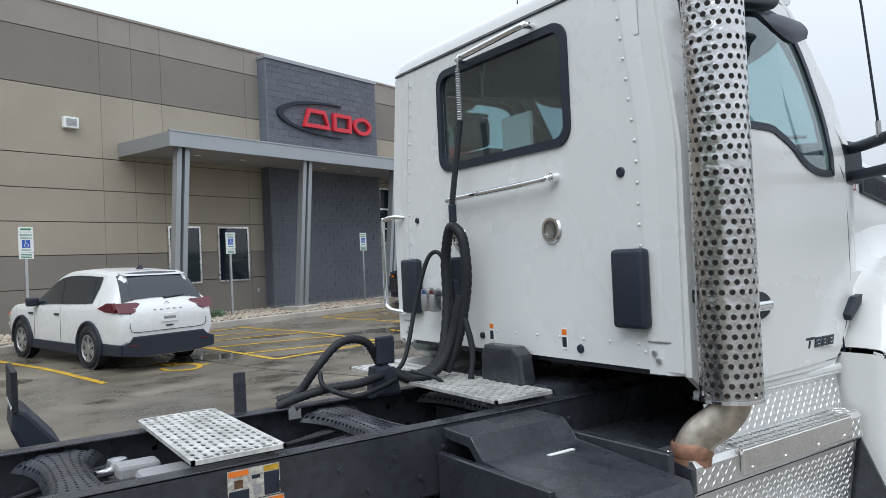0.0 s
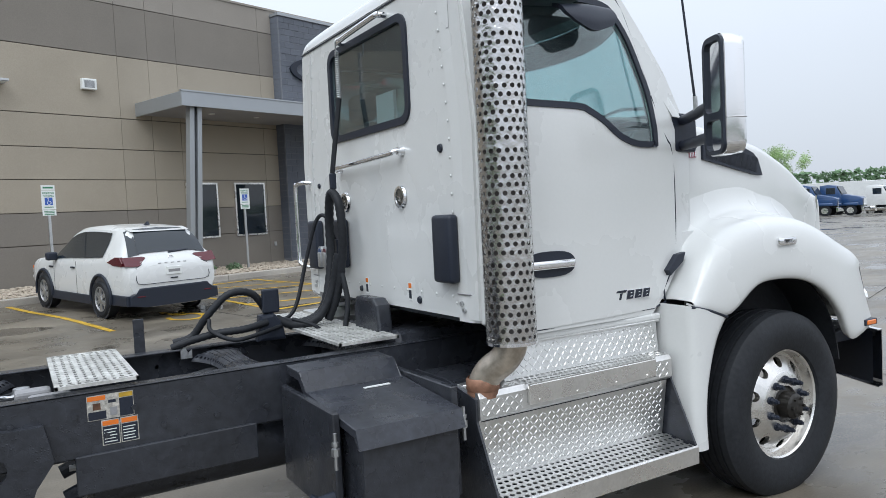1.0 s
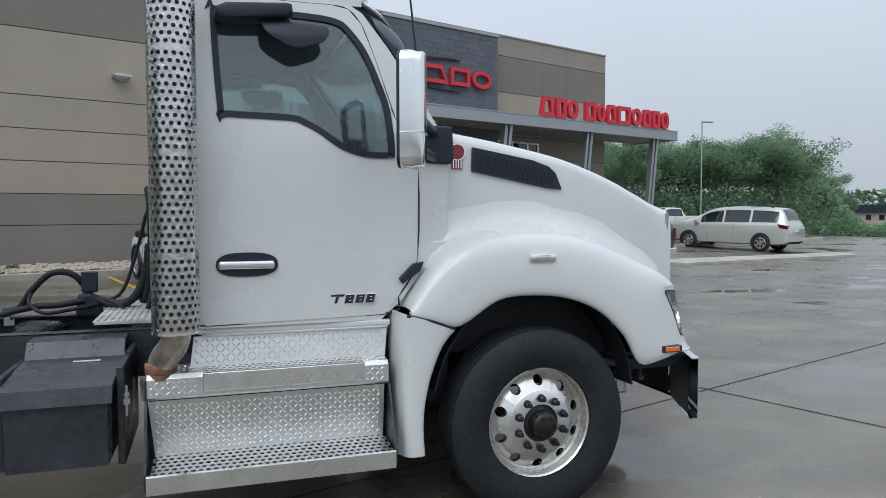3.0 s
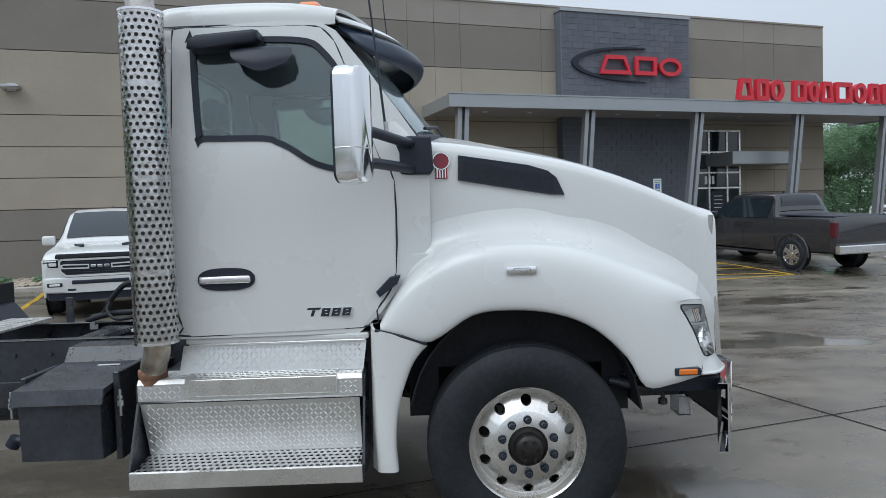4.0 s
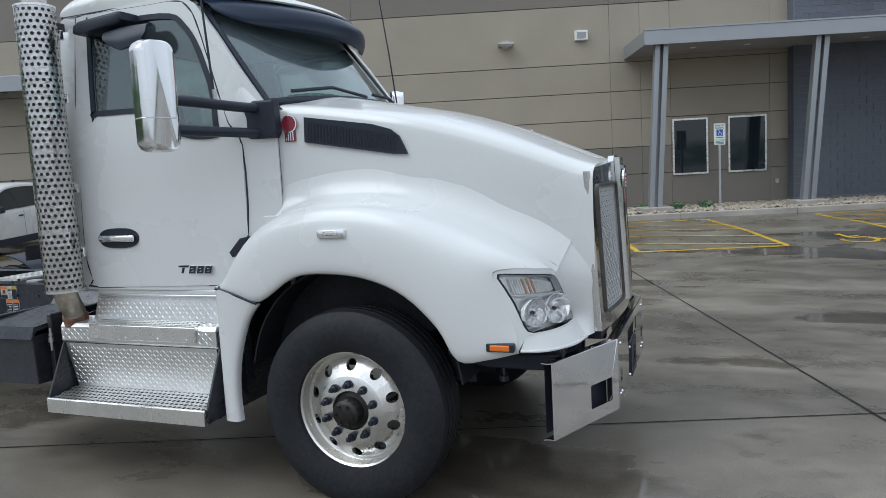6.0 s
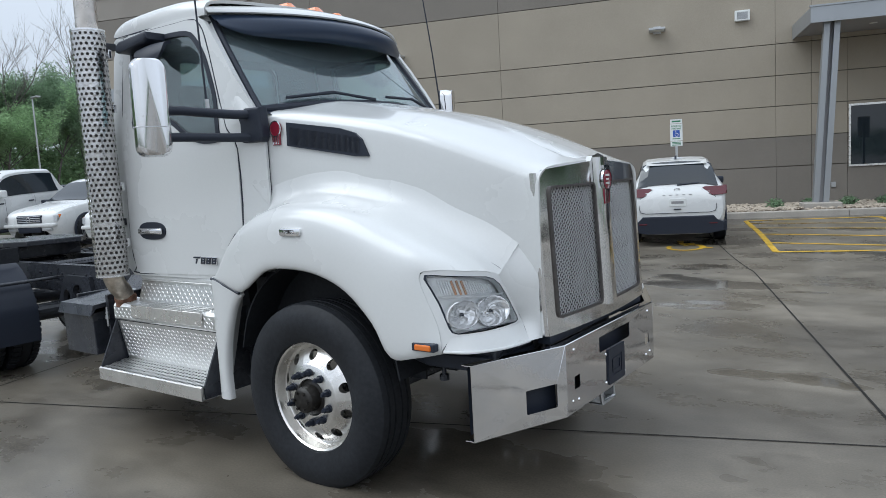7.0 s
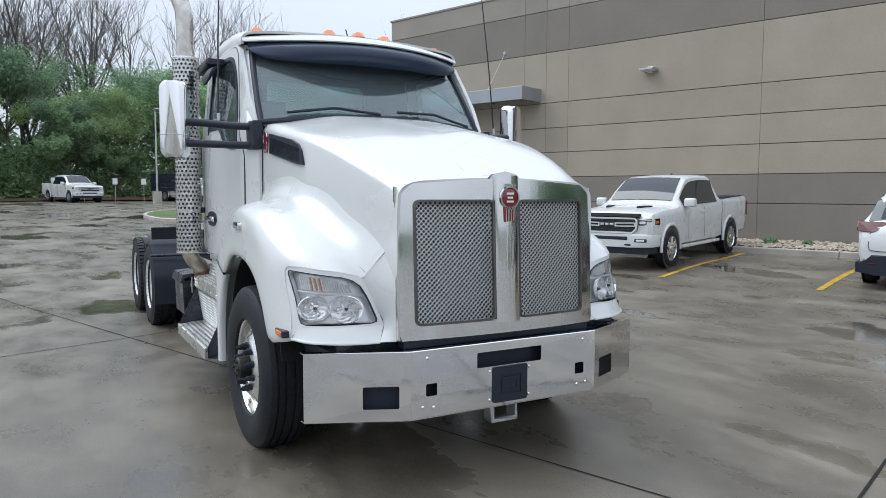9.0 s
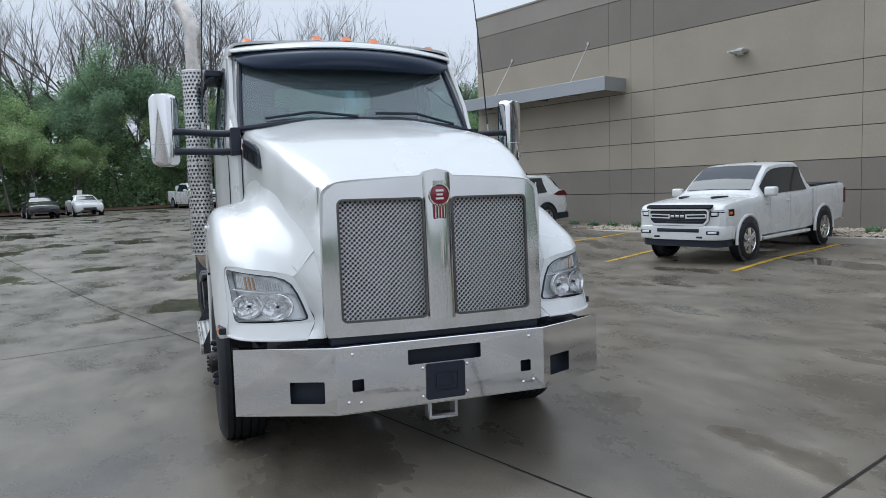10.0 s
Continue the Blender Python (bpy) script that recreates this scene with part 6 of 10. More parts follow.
for sg in (-1, 1):
    y0 = lambda x: hood_w(x) + 0.008
    vent = [(-0.32, 2.105), (0.08, 2.04), (0.19, 2.005), (0.24, 1.965), (0.285, 1.865), (0.2, 1.87), (-0.325, 1.965)]
    bm = loop_fill(vent)
    for v in bm.verts:
        x, z = v.co.x, v.co.y
        v.co = (x, sg * (hood_w(x) + 0.012), z)
    vt = thicken(part("side_vent", bm, "plastic", hood, "black mesh intake in hood side"), 0.02, 0)
    for k in range(60):
        x = -0.30 + 0.0088 * k
        bm = tube(bmesh.new(), [(x, sg * (hood_w(x) + 0.024), 1.965 - (x + 0.32) * 0.17 + 0.01), (x + 0.01, sg * (hood_w(x) + 0.024), 2.09 - (x + 0.32) * 0.19 - 0.012)], 0.0011, n=4)
        part("vent_wire", bm, "black", vt)
    # round badge with a striped tail, drawn as plain shapes
    bm = bmesh.new()
    cylinder(bm, (-0.418, sg * (hood_w(-0.42) + 0.004), 2.075), (-0.418, sg * (hood_w(-0.42) + 0.016), 2.075), 0.046, n=24)
    box(bm, -0.452, -0.384, min(sg * (hood_w(-0.42) + 0.004), sg * (hood_w(-0.42) + 0.014)), max(sg * (hood_w(-0.42) + 0.004), sg * (hood_w(-0.42) + 0.014)), 1.975, 2.05)
    badge = part("hood_badge", bm, "burgundy", hood, "red and chrome hood badge")
    bm = bmesh.new()
    for k in range(4):
        xx = -0.441 + 0.0155 * k
        box(bm, xx - 0.003, xx + 0.003, min(sg * (hood_w(-0.42) + 0.014), sg * (hood_w(-0.42) + 0.018)), max(sg * (hood_w(-0.42) + 0.014), sg * (hood_w(-0.42) + 0.018)), 1.98, 2.03)
    lathe(bm, [(0.044, sg * 0.0), (0.044, sg * 0.004), (0.05, sg * 0.004), (0.05, 0.0)], n=24, centre=(-0.418, sg * (hood_w(-0.42) + 0.014), 2.075))
    part("badge_trim", bm, "chrome", badge)
    # cowl side panel between door and hood
    rows = [[(-0.69, sg * (side_y(-0.69, z) - 0.004), z), (-0.58, sg * (side_y(-0.58, z) - 0.002), z), (-0.5, sg * 0.955, z)] for z in (1.5, 1.8, 2.15)]
    part("cowl_side", patch(rows, 2, 3), "white", truck, smooth=True)
    part("hood_gap", tube(bmesh.new(), [(-0.5, sg * 0.958, 1.56), (-0.5, sg * 0.956, 2.15)], 0.008, n=6), "plastic", truck)
    part("hood_bumper_block", boxed(-0.55, -0.46, min(sg * 0.95, sg * 1.0), max(sg * 0.95, sg * 1.0), 1.49, 1.55, bevel=0.015), "plastic", truck)

fenders = {}
FX = (-0.77, -0.65, -0.5, -0.28, -0.07, 0.165, 0.37, 0.54, 0.64, 0.72)
ZR = (1.20, 1.41, 1.54, 1.60, 1.625, 1.615, 1.565, 1.505, 1.455, 1.42)
YF = (1.225, 1.24, 1.25, 1.252, 1.253, 1.253, 1.252, 1.252, 1.25, 1.243)
ZA = (1.172, 1.135, 1.115, 1.243, 1.265, 1.237, 1.15, 0.993, 0.835, 0.832)
ZI = (1.20, 1.42, 1.555, 1.622, 1.648, 1.64, 1.60, 1.545, 1.50, 1.46)
def fender_row(x):
    zr, yf, za, zi = (lerp_table(x, FX, v) for v in (ZR, YF, ZA, ZI))
    wi = hood_w(max(x, -0.5)) - 0.015 if x > -0.5 else 0.93
    mid = (za + zr) / 2
    rise = zi - zr
    deep, tall = yf - wi, zr - za
    return [(wi, zi + 0.26), (wi + 0.03, zi + 0.085), (wi + 0.25 * deep, zr + rise * 0.9), (wi + 0.5 * deep, zr + rise * 0.17), (wi + 0.73 * deep, zr - 0.05 * tall), (wi + 0.905 * deep, zr - 0.17 * tall), (yf - 0.01, zr - 0.36 * tall), (yf, za + 0.3 * tall), (yf - 0.004, za), (yf - 0.05, za + 0.012)]
for sg in (-1, 1):
    fender = new("fender"); fender.parent = truck
    tagged(fender, "white front fender flare")
    fenders[sg] = fender
    # nose blank under the headlight, filling to the grille
    bm = prism(bmesh.new(), [(0.645, 0.81), (1.08, 0.82), (1.14, 0.80), (1.14, 0.74), (0.72, 0.74)], "y", min(sg * 0.62, sg * 1.05), max(sg * 0.62, sg * 1.05), bevel=0.006)
    part("under_panel", bm, "plastic", fender)
    # inner wheel arch
    rows = []
    for k in range(11):
        a = radians(5 + 165 * k / 10)
        rows.append([(0.0 + 0.64 * math.cos(a), sg * yy, 0.62 + 0.67 * math.sin(a)) for yy in (0.66, 0.95, 1.17)])
    thicken(part("wheel_arch", patch(rows, 2, 2), "rubber", fender, "black plastic wheel arch liner", smooth=True), 0.01)
    part("arch_wall", boxed(-0.64, 0.64, min(sg * 0.63, sg * 0.66), max(sg * 0.63, sg * 0.66), 0.6, 1.25), "rubber", fender)
    # added dark sheets that stand in for the arch's shade and cover the hood side
    for a, b, lo in ((-0.64, -0.47, 0.62), (-0.47, 0.47, 0.9), (0.47, 0.62, 0.62)):
        part("arch_apron", boxed(a, b, min(sg * 0.915, sg * 0.93), max(sg * 0.915, sg * 0.93), lo, 1.275), "rubber", fender)
    # fender lamp
    bm = boxed(-0.1, 0.065, min(sg * 1.24, sg * 1.275), max(sg * 1.24, sg * 1.275), 1.445, 1.492, bevel=0.014, seg=2)
    fl = part("fender_lamp", bm, "chrome", fender, "chrome bezel turn lamp", smooth=True)
    part("lamp_lens", boxed(-0.06, 0.03, min(sg * 1.268, sg * 1.281), max(sg * 1.268, sg * 1.281), 1.462, 1.482, bevel=0.006), "lens", fl)
    bm = boxed(0.79, 0.93, min(sg * 1.21, sg * 1.252), max(sg * 1.21, sg * 1.243), 0.875, 0.915, bevel=0.006)
    sm = part("side_marker", bm, "plastic", fender, "amber side marker lamp")
    part("marker_lens", boxed(0.81, 0.91, min(sg * 1.21, sg * 1.258), max(sg * 1.21, sg * 1.248), 0.88, 0.91, bevel=0.006), "amber", sm)
    # rear skirt below the flare
    rows = []
    for v in (0.0, 0.2, 0.4, 0.6, 0.8, 0.92, 1.0):
        front = lerp_table(0.405 + 0.68 * v, (0.405, 0.58, 0.72, 0.87, 0.99, 1.085), (-0.705, -0.715, -0.695, -0.65, -0.60, -0.535))
        inner = 1.14 + (0.93 - 1.14) * v
        row = []
        for x, y in ((front, 1.2), (front - 0.004, 1.232), (front + (-0.765 - front) * 0.5, 1.241), (-0.772, 1.238), (-0.802, 1.222), (-0.818, 1.18), (-0.832, (1.18 + inner) / 2), (-0.838, inner)):
            top = lerp_table(x, (-0.84, -0.8, -0.66, -0.535), (1.186, 1.176, 1.137, 1.085))
            row.append((x, sg * y, 0.405 + v * (top - 0.405)))
        rows.append(row)
    thicken(part("fender_skirt", patch(rows, 3, 3), "white", truck, "white rear skirt of front fender", smooth=True, angle=60), 0.014, 0)
    # white cowl corner under the door's slanting front edge, with its black foot
    low = sg * (side_y(-0.69, 1.5) - 0.012)
    part("cowl_corner", prism(bmesh.new(), [(-0.935, 1.195), (-0.9, 1.24), (-0.7, 1.49), (-0.6, 1.56), (-0.46, 1.56), (-0.46, 1.195)], "y", min(low, low - sg * 0.05), max(low, low - sg * 0.05), bevel=0.004), "white", truck)
    part("cowl_foot", boxed(-0.96, -0.86, min(low, low + sg * 0.03), max(low, low + sg * 0.03), 1.158, 1.196, bevel=0.006), "plastic", truck)
    part("skirt_gap", tube(bmesh.new(), [(-0.80, sg * 1.235, 1.172), (-0.66, sg * 1.242, 1.137), (-0.53, sg * 1.242, 1.092)], 0.009, n=6), "plastic", truck)
    part("skirt_bracket", prism(bmesh.new(), [(-0.9, 1.1), (-0.83, 1.1), (-0.8, 0.5), (-0.9, 0.45)], "y", min(sg * 0.86, sg * 0.93), max(sg * 0.86, sg * 0.93)), "black", truck)

# --- headlights ---
for sg in (-1, 1):
    def lamp_at(u, v, out=0.0):
        """u 0 outer to 1 inner, v 0 bottom to 1 top."""
        top = Vector((0.845, 1.188, 1.247)).lerp(Vector((1.06, 0.85, 1.205)), u) + Vector((0.06, 0.04, 0)) * (4 * u * (1 - u))
        bot = Vector((0.958, 1.18, 0.956)).lerp(Vector((1.128, 0.765, 0.958)), u) + Vector((0.05, 0.045, 0)) * (4 * u * (1 - u))
        p = bot.lerp(top, v)
        p += Vector((0.8, 0.5, 0.1)) * (out - 0.03)
        p.y *= sg
        return p
    def lens_mesh(loop, holes, out):
        bm = loop_fill(loop, holes)
        for c in (0.2, 0.4, 0.6, 0.8):
            bmesh.ops.bisect_plane(bm, geom=bm.verts[:] + bm.edges[:] + bm.faces[:], plane_co=(c, 0, 0), plane_no=(1, 0, 0))
            bmesh.ops.bisect_plane(bm, geom=bm.verts[:] + bm.edges[:] + bm.faces[:], plane_co=(0, c, 0), plane_no=(0, 1, 0))
        for v in bm.verts:
            v.co = lamp_at(v.co.x, v.co.y, out)
        bm.normal_update()
        for f in bm.faces:
            if f.normal.dot(Vector((0.8, 0.5 * sg, 0.1))) < 0:
                f.normal_flip()
        return bm
    hl = new("headlight"); hl.parent = truck
    tagged(hl, "clear headlight with chrome reflectors and amber turn strip")
    outline = [(0.0, 0.93), (0.02, 0.99), (0.08, 1.0), (0.5, 1.0), (0.8, 0.985), (0.91, 0.93), (0.97, 0.82), (0.995, 0.6), (1.0, 0.4), (1.0, 0.08), (0.985, 0.02), (0.94, 0.0), (0.14, 0.0), (0.085, 0.03), (0.07, 0.1), (0.06, 0.5), (0.03, 0.75)]
    def lamp_band(first, second, out_a, out_b, name, mat):
        bm = bmesh.new()
        va = [bm.verts.new(lamp_at(u, v, out_a)) for u, v in first]
        vb = [bm.verts.new(lamp_at(u, v, out_b)) for u, v in second]
        for i in range(len(va)):
            j = (i + 1) % len(va)
            bm.faces.new((va[i], va[j], vb[j], vb[i]))
        return part(name, bm, mat, hl, smooth=True, angle=40)
    part("lens", lens_mesh(outline, (), 0.03), "lens", hl, "clear lens", smooth=True, angle=60).visible_shadow = False
    lamp_band(shrink(outline, 0.004), shrink(outline, -0.02), 0.0305, 0.027, "gasket", "plastic")
    # cheek of the nose round the lamp, continuing the lamp's own sheet
    cheek = [(-0.13, -0.285), (0.04, -0.05), (0.5, -0.05), (1.06, -0.05), (1.06, 0.5), (1.07, 1.0), (1.0, 1.06), (0.9, 1.1), (0.68, 1.13), (0.42, 1.135), (0.15, 1.13), (0.02, 1.08), (-0.07, 0.97), (-0.075, 0.6), (-0.065, 0.15)]
    bm = loop_fill(cheek, (shrink(outline, -0.018),))
    for c in np.linspace(-0.1, 1.0, 12):
        bmesh.ops.bisect_plane(bm, geom=bm.verts[:] + bm.edges[:] + bm.faces[:], plane_co=(c, 0, 0), plane_no=(1, 0, 0))
        bmesh.ops.bisect_plane(bm, geom=bm.verts[:] + bm.edges[:] + bm.faces[:], plane_co=(0, c, 0), plane_no=(0, 1, 0))
    for v in bm.verts:
        v.co = lamp_at(v.co.x, v.co.y, 0.028)
    part("headlight_surround", bm, "white", hl, "white nose cheek round the headlight", smooth=True, angle=60)
    # front of the fender: lines that run forward from the arch and close on the cheek
    def fp(x, k):
        y, z = fender_row(x)[k]
        return Vector((x, sg * y, z))
    def sheet(u, v, back=0.0, up=0.0):
        return lamp_at(u, v, 0.027) + Vector((-back, 0, up))
    def hp(x, out, z):
        return Vector((x, sg * (hood_w(x) + out), z))
    lines = [
        [fp(x, 0) for x in FX[:8]] + [hp(0.74, -0.01, 1.62), hp(0.96, -0.006, 1.49), hp(1.12, -0.002, 1.36)],
        [fp(x, 1) for x in FX[:8]] + [hp(0.74, 0.024, 1.52), hp(0.96, 0.024, 1.415), sheet(1.05, 1.01).lerp(hp(1.12, -0.002, 1.36), 0.72)],
        [fp(x, 2) for x in FX[:8]] + [hp(0.71, 0.08, 1.465), hp(0.91, 0.085, 1.345), sheet(1.05, 1.01)],
        [fp(x, 3) for x in FX[:8]] + [fp(0.66, 3), sheet(0.74, 1.28, 0.05, 0.012), sheet(0.84, 1.09)],
        [fp(x, 4) for x in FX[:8]] + [fp(0.66, 4), sheet(0.42, 1.38, 0.035, 0.01), sheet(0.5, 1.105)],
        [fp(x, 5) for x in FX[:8]] + [fp(0.66, 5), sheet(0.08, 1.33, 0.015), sheet(0.15, 1.1)],
        [fp(x, 6) for x in FX[:8]] + [fp(0.64, 6), sheet(-0.2, 1.08), sheet(-0.06, 0.95)],
        [fp(x, 7) for x in FX[:8]] + [fp(0.64, 7), sheet(-0.26, 0.25), sheet(-0.055, 0.15)],
        [fp(x, 8) for x in FX[:8]] + [fp(0.64, 8), Vector((0.79, sg * 1.236, 0.845)), sheet(-0.12, -0.28)],
        [fp(x, 9) for x in FX[:8]] + [fp(0.64, 9), Vector((0.78, sg * 1.19, 0.85)), Vector((0.92, sg * 1.15, 0.875))],
    ]
    bm = relaxed(lines, 4, 4)
    shell_at = [v.co.copy() for v in bm.verts]
    shell_n = len(shell_at) // 37
    thicken(part("fender_shell", bm, "white", fenders[sg], "white fender shell running into the nose", smooth=True, angle=75), 0.01, 0)
    # nose panels: below the lamp and from the lamp to the grille
    low = [lamp_at(u, -0.05, 0.028) for u in (0.03, 0.25, 0.5, 0.75, 1.06)]
    sill = [(0.95, sg * 1.205, 0.872), (1.055, sg * 1.145, 0.865), (1.14, sg * 1.02, 0.86), (1.178, sg * 0.91, 0.858), (1.198, sg * 0.78, 0.857)]
    rows = [[Vector(a).lerp(Vector(b), t) for a, b in zip(sill, low)] for t in (0, 0.5, 1)]
    part("nose_panel", patch(rows, 2, 3), "white", hl, "white nose panel below headlight", smooth=True)
    part("nose_lip", tube(bmesh.new(), curve(sill, 4), 0.008, n=8), "white", hl, smooth=True)
    edge = [(1.198, sg * 0.78, 0.857), lamp_at(1.06, -0.05, 0.028), lamp_at(1.06, 0.3, 0.028), lamp_at(1.06, 0.65, 0.028), lamp_at(1.05, 1.01, 0.028)]
    side = [(1.226, sg * 0.69, z) for z in (0.857, 0.95, 1.06, 1.19)] + [hp(1.12, -0.002, 1.36)]
    rows = [[Vector(a).lerp(Vector(b), t) for a, b in zip(edge, side)] for t in (0, 0.35, 0.7, 1)]
    part("inner_panel", patch(rows, 2, 3), "white", hl, "white nose panel beside grille", smooth=True)
    seam = []
    for f in np.linspace(0, 1, 10):
        k, i = int(round(24 + (shell_n - 25) * f)), int(round(12 - 5 * f ** 2))
        seam.append(Vector(shell_at[k * 37 + i]) + Vector((0.001, sg * 0.001, 0.001)))
    seam += [lamp_at(1.085, v, 0.03) for v in (0.85, 0.5, 0.1, -0.04)]
    part("nose_seam", tube(bmesh.new(), curve(seam, 4), 0.0022, n=5), "trim_grey", hl)
    lamp_band(outline, shrink(outline, 0.03), 0.029, -0.02, "housing_wall", "lamp_inner")
    bowls = ((0.30, 0.07), (0.70, 0.075))
    part("housing", lens_mesh(outline, (), -0.03), "lamp_inner", hl, "silver headlight housing")
    for u0, r in bowls:
        c = lamp_at(u0, 0.31, 0.006)
        d = (lamp_at(u0, 0.31, 0.1) - c).normalized()
        d = (d + Vector((0.2, 0, 0))).normalized()
        q = d.to_track_quat("Y", "Z").to_matrix().to_4x4()
        prof = [(0.01, -0.026), (0.022, -0.025), (0.034, -0.022), (0.046, -0.016), (0.058, -0.007), (r * 0.93, 0.002), (r, 0.008), (r + 0.003, 0.006), (r + 0.003, -0.012)]
        bm = lathe(bmesh.new(), prof, n=18)
        jit = random.Random(int(u0 * 100))
        for v in bm.verts:
            ring = math.hypot(v.co.x, v.co.z)
            if 0.02 < ring < r * 0.95:
                k = 1 + 0.035 * math.cos(12 * math.atan2(v.co.z, v.co.x))
                v.co.x *= k
                v.co.z *= k
                v.co.y += jit.uniform(-0.005, 0.005)
        bm.transform(Matrix.Translation(c) @ q @ Matrix.Diagonal((1.3, 1, 1, 1)))
        part("reflector", bm, "lamp_bowl", hl)
        bm = lathe(bmesh.new(), [(0.0, -0.002), (0.007, -0.004), (0.009, -0.015), (0.009, -0.026)], n=14)
        bm.transform(Matrix.Translation(c) @ q)
        part("bulb", bm, "plastic", hl, smooth=True)
    for k in range(22):
        u0 = 0.16 + 0.032 * k
        top = 0.93 - max(0.0, u0 - 0.55) * 0.35
        lo, hi = lamp_at(u0, 0.67, -0.012), lamp_at(u0, top, -0.012)
        part("rib", tube(bmesh.new(), [lo, hi], 0.0055, n=6), "pale_amber" if 3 < k < 10 and k % 2 else "lamp_inner", hl, smooth=True)
    pts = [lamp_at(u, 0.63 - 0.02 * u, 0.01) for u in np.linspace(0.08, 0.97, 14)]
    part("divider", tube(bmesh.new(), pts, 0.007, n=6), "lamp_inner", hl, smooth=True)

# --- grille ---
gr = new("grille"); gr.parent = truck
tagged(gr, "chrome grille surround with woven wire mesh panels")
def gx(y, z):
    """Face of the grille: leans back to the top and bows forward in the middle."""
    return 1.262 - (z - 0.87) * 0.045 + 0.05 * (1 - (y / 0.69) ** 2)
def grille_sheet(outer, holes, lift):
    bm = loop_fill(outer, holes)
    for c in np.linspace(-0.66, 0.66, 23):
        bmesh.ops.bisect_plane(bm, geom=bm.verts[:] + bm.edges[:] + bm.faces[:], plane_co=(c, 0, 0), plane_no=(1, 0, 0))
    for v in bm.verts:
        y, z = v.co.x, v.co.y
        v.co = (gx(y, z) + lift, y, z)
    return bm
outer = [(-0.675, 0.862), (0.675, 0.862), (0.688, 0.9), (0.682, 1.66), (0.672, 1.71), (0.64, 1.735), (0.4, 1.752), (0.11, 1.77), (0.075, 1.80), (0, 1.815), (-0.075, 1.80), (-0.11, 1.77), (-0.4, 1.752), (-0.64, 1.735), (-0.672, 1.71), (-0.682, 1.66), (-0.688, 0.9)]
LP = rounded(-0.592, -0.088, 0.945, 1.645, 0.03, 3)
RP = rounded(0.088, 0.592, 0.945, 1.645, 0.03, 3)
bm = grille_sheet(outer, (LP, RP), 0.0)
thicken(part("surround", bm, "polished", gr, "polished steel grille surround"), 0.035)
for sg in (-1, 1):
    rows = [[(gx(0.68, z) + 0.0, sg * 0.685, z), (gx(0.68, z) - 0.015, sg * 0.694, z), (gx(0.68, z) - 0.035, sg * 0.695, z)] for z in (0.865, 1.2, 1.6, 1.72)]
    part("surround_side", patch(rows, 2, 3), "polished", gr, smooth=True)
    cy = sg * 0.34
    part("backing", boxed(1.19, 1.2, min(cy - 0.27, cy + 0.27), cy + 0.27, 0.9, 1.68), "black", gr)
    frame_loop = rounded(cy - 0.252, cy + 0.252, 0.945, 1.645, 0.03, 3)
    thicken(part("mesh_frame", grille_sheet(shrink(frame_loop, -0.004), (shrink(frame_loop, 0.009),), 0.003), "sooty", gr), 0.016, 0)
    # woven diagonal wires
    pitch, u0, u1, v0, v1 = 0.0205, cy - 0.25, cy + 0.25, 0.947, 1.643
    for way in (1, -1):
        bm = bmesh.new()
        k = int((1.2) / (pitch * 1.414)) + 2
        for i in range(-k, k + 1):
            c = i * pitch * 1.414
            pts = []
            # line: z - 1.295 = way * (y - cy) + c
            ylo = max(u0, cy + min((v0 - 1.295 - c) * way, (v1 - 1.295 - c) * way))
            yhi = min(u1, cy + max((v0 - 1.295 - c) * way, (v1 - 1.295 - c) * way))
            if yhi - ylo < 0.01:
                continue
            step = pitch * 0.707
            n = int((yhi - ylo) / step) + 1
            for j in range(n + 1):
                y = ylo + (yhi - ylo) * j / n
                z = 1.295 + way * (y - cy) + c
                par = (round((y - cy) / step) + i) % 2
                pts.append((gx(y, z) - 0.014 + (0.003 if par else -0.003) * way, y, z))
            tube(bm, pts, 0.0028, n=6, caps=False)
        tagged(part("wire_mesh", bm, "wire", gr, "woven bright wire mesh", smooth=True), kind="stuff")
rows = [[(gx(y, z) + d, y, z) for y, d in ((-0.086, 0.002), (-0.07, 0.026), (-0.03, 0.036), (0, 0.038), (0.03, 0.036), (0.07, 0.026), (0.086, 0.002))] for z in (0.93, 1.2, 1.5, 1.7, 1.79)]
part("centre_bar", patch(rows, 3, 3), "polished", gr, "polished raised centre bar of the grille", smooth=True)
# crown badge: plain shapes in its colours
bm = lathe(bmesh.new(), [(0.0, 0.012), (0.05, 0.012), (0.058, 0.006), (0.06, 0.0)], n=28, axis="x", centre=(1.312, 0, 1.66))
box(bm, 1.305, 1.322, -0.042, 0.042, 1.515, 1.63, bevel=0.01)
bd = part("grille_badge", bm, "burgundy", gr, "red enamel badge with chrome bars", smooth=True)
bm = bmesh.new()
for k in range(4):
    y = -0.027 + 0.018 * k
    box(bm, 1.320, 1.326, y - 0.004, y + 0.004, 1.525, 1.605)
lathe(bm, [(0.058, 0.002), (0.058, 0.014), (0.066, 0.014), (0.068, 0.0)], n=28, axis="x", centre=(1.312, 0, 1.66))
for k in range(5):
    box(bm, 1.305, 1.324, -0.034 + 0.017 * k - 0.006, -0.034 + 0.017 * k + 0.006, 1.722, 1.742)
part("badge_trim", bm, "chrome", bd)
for k, (y0, y1, z0, z1) in enumerate(((-0.024, 0.024, 1.678, 1.69), (-0.018, 0.018, 1.655, 1.666), (-0.024, 0.024, 1.632, 1.643))):
    part("badge_bar", boxed(1.322, 1.3275, y0, y1, z0, z1), "white_sign", bd)

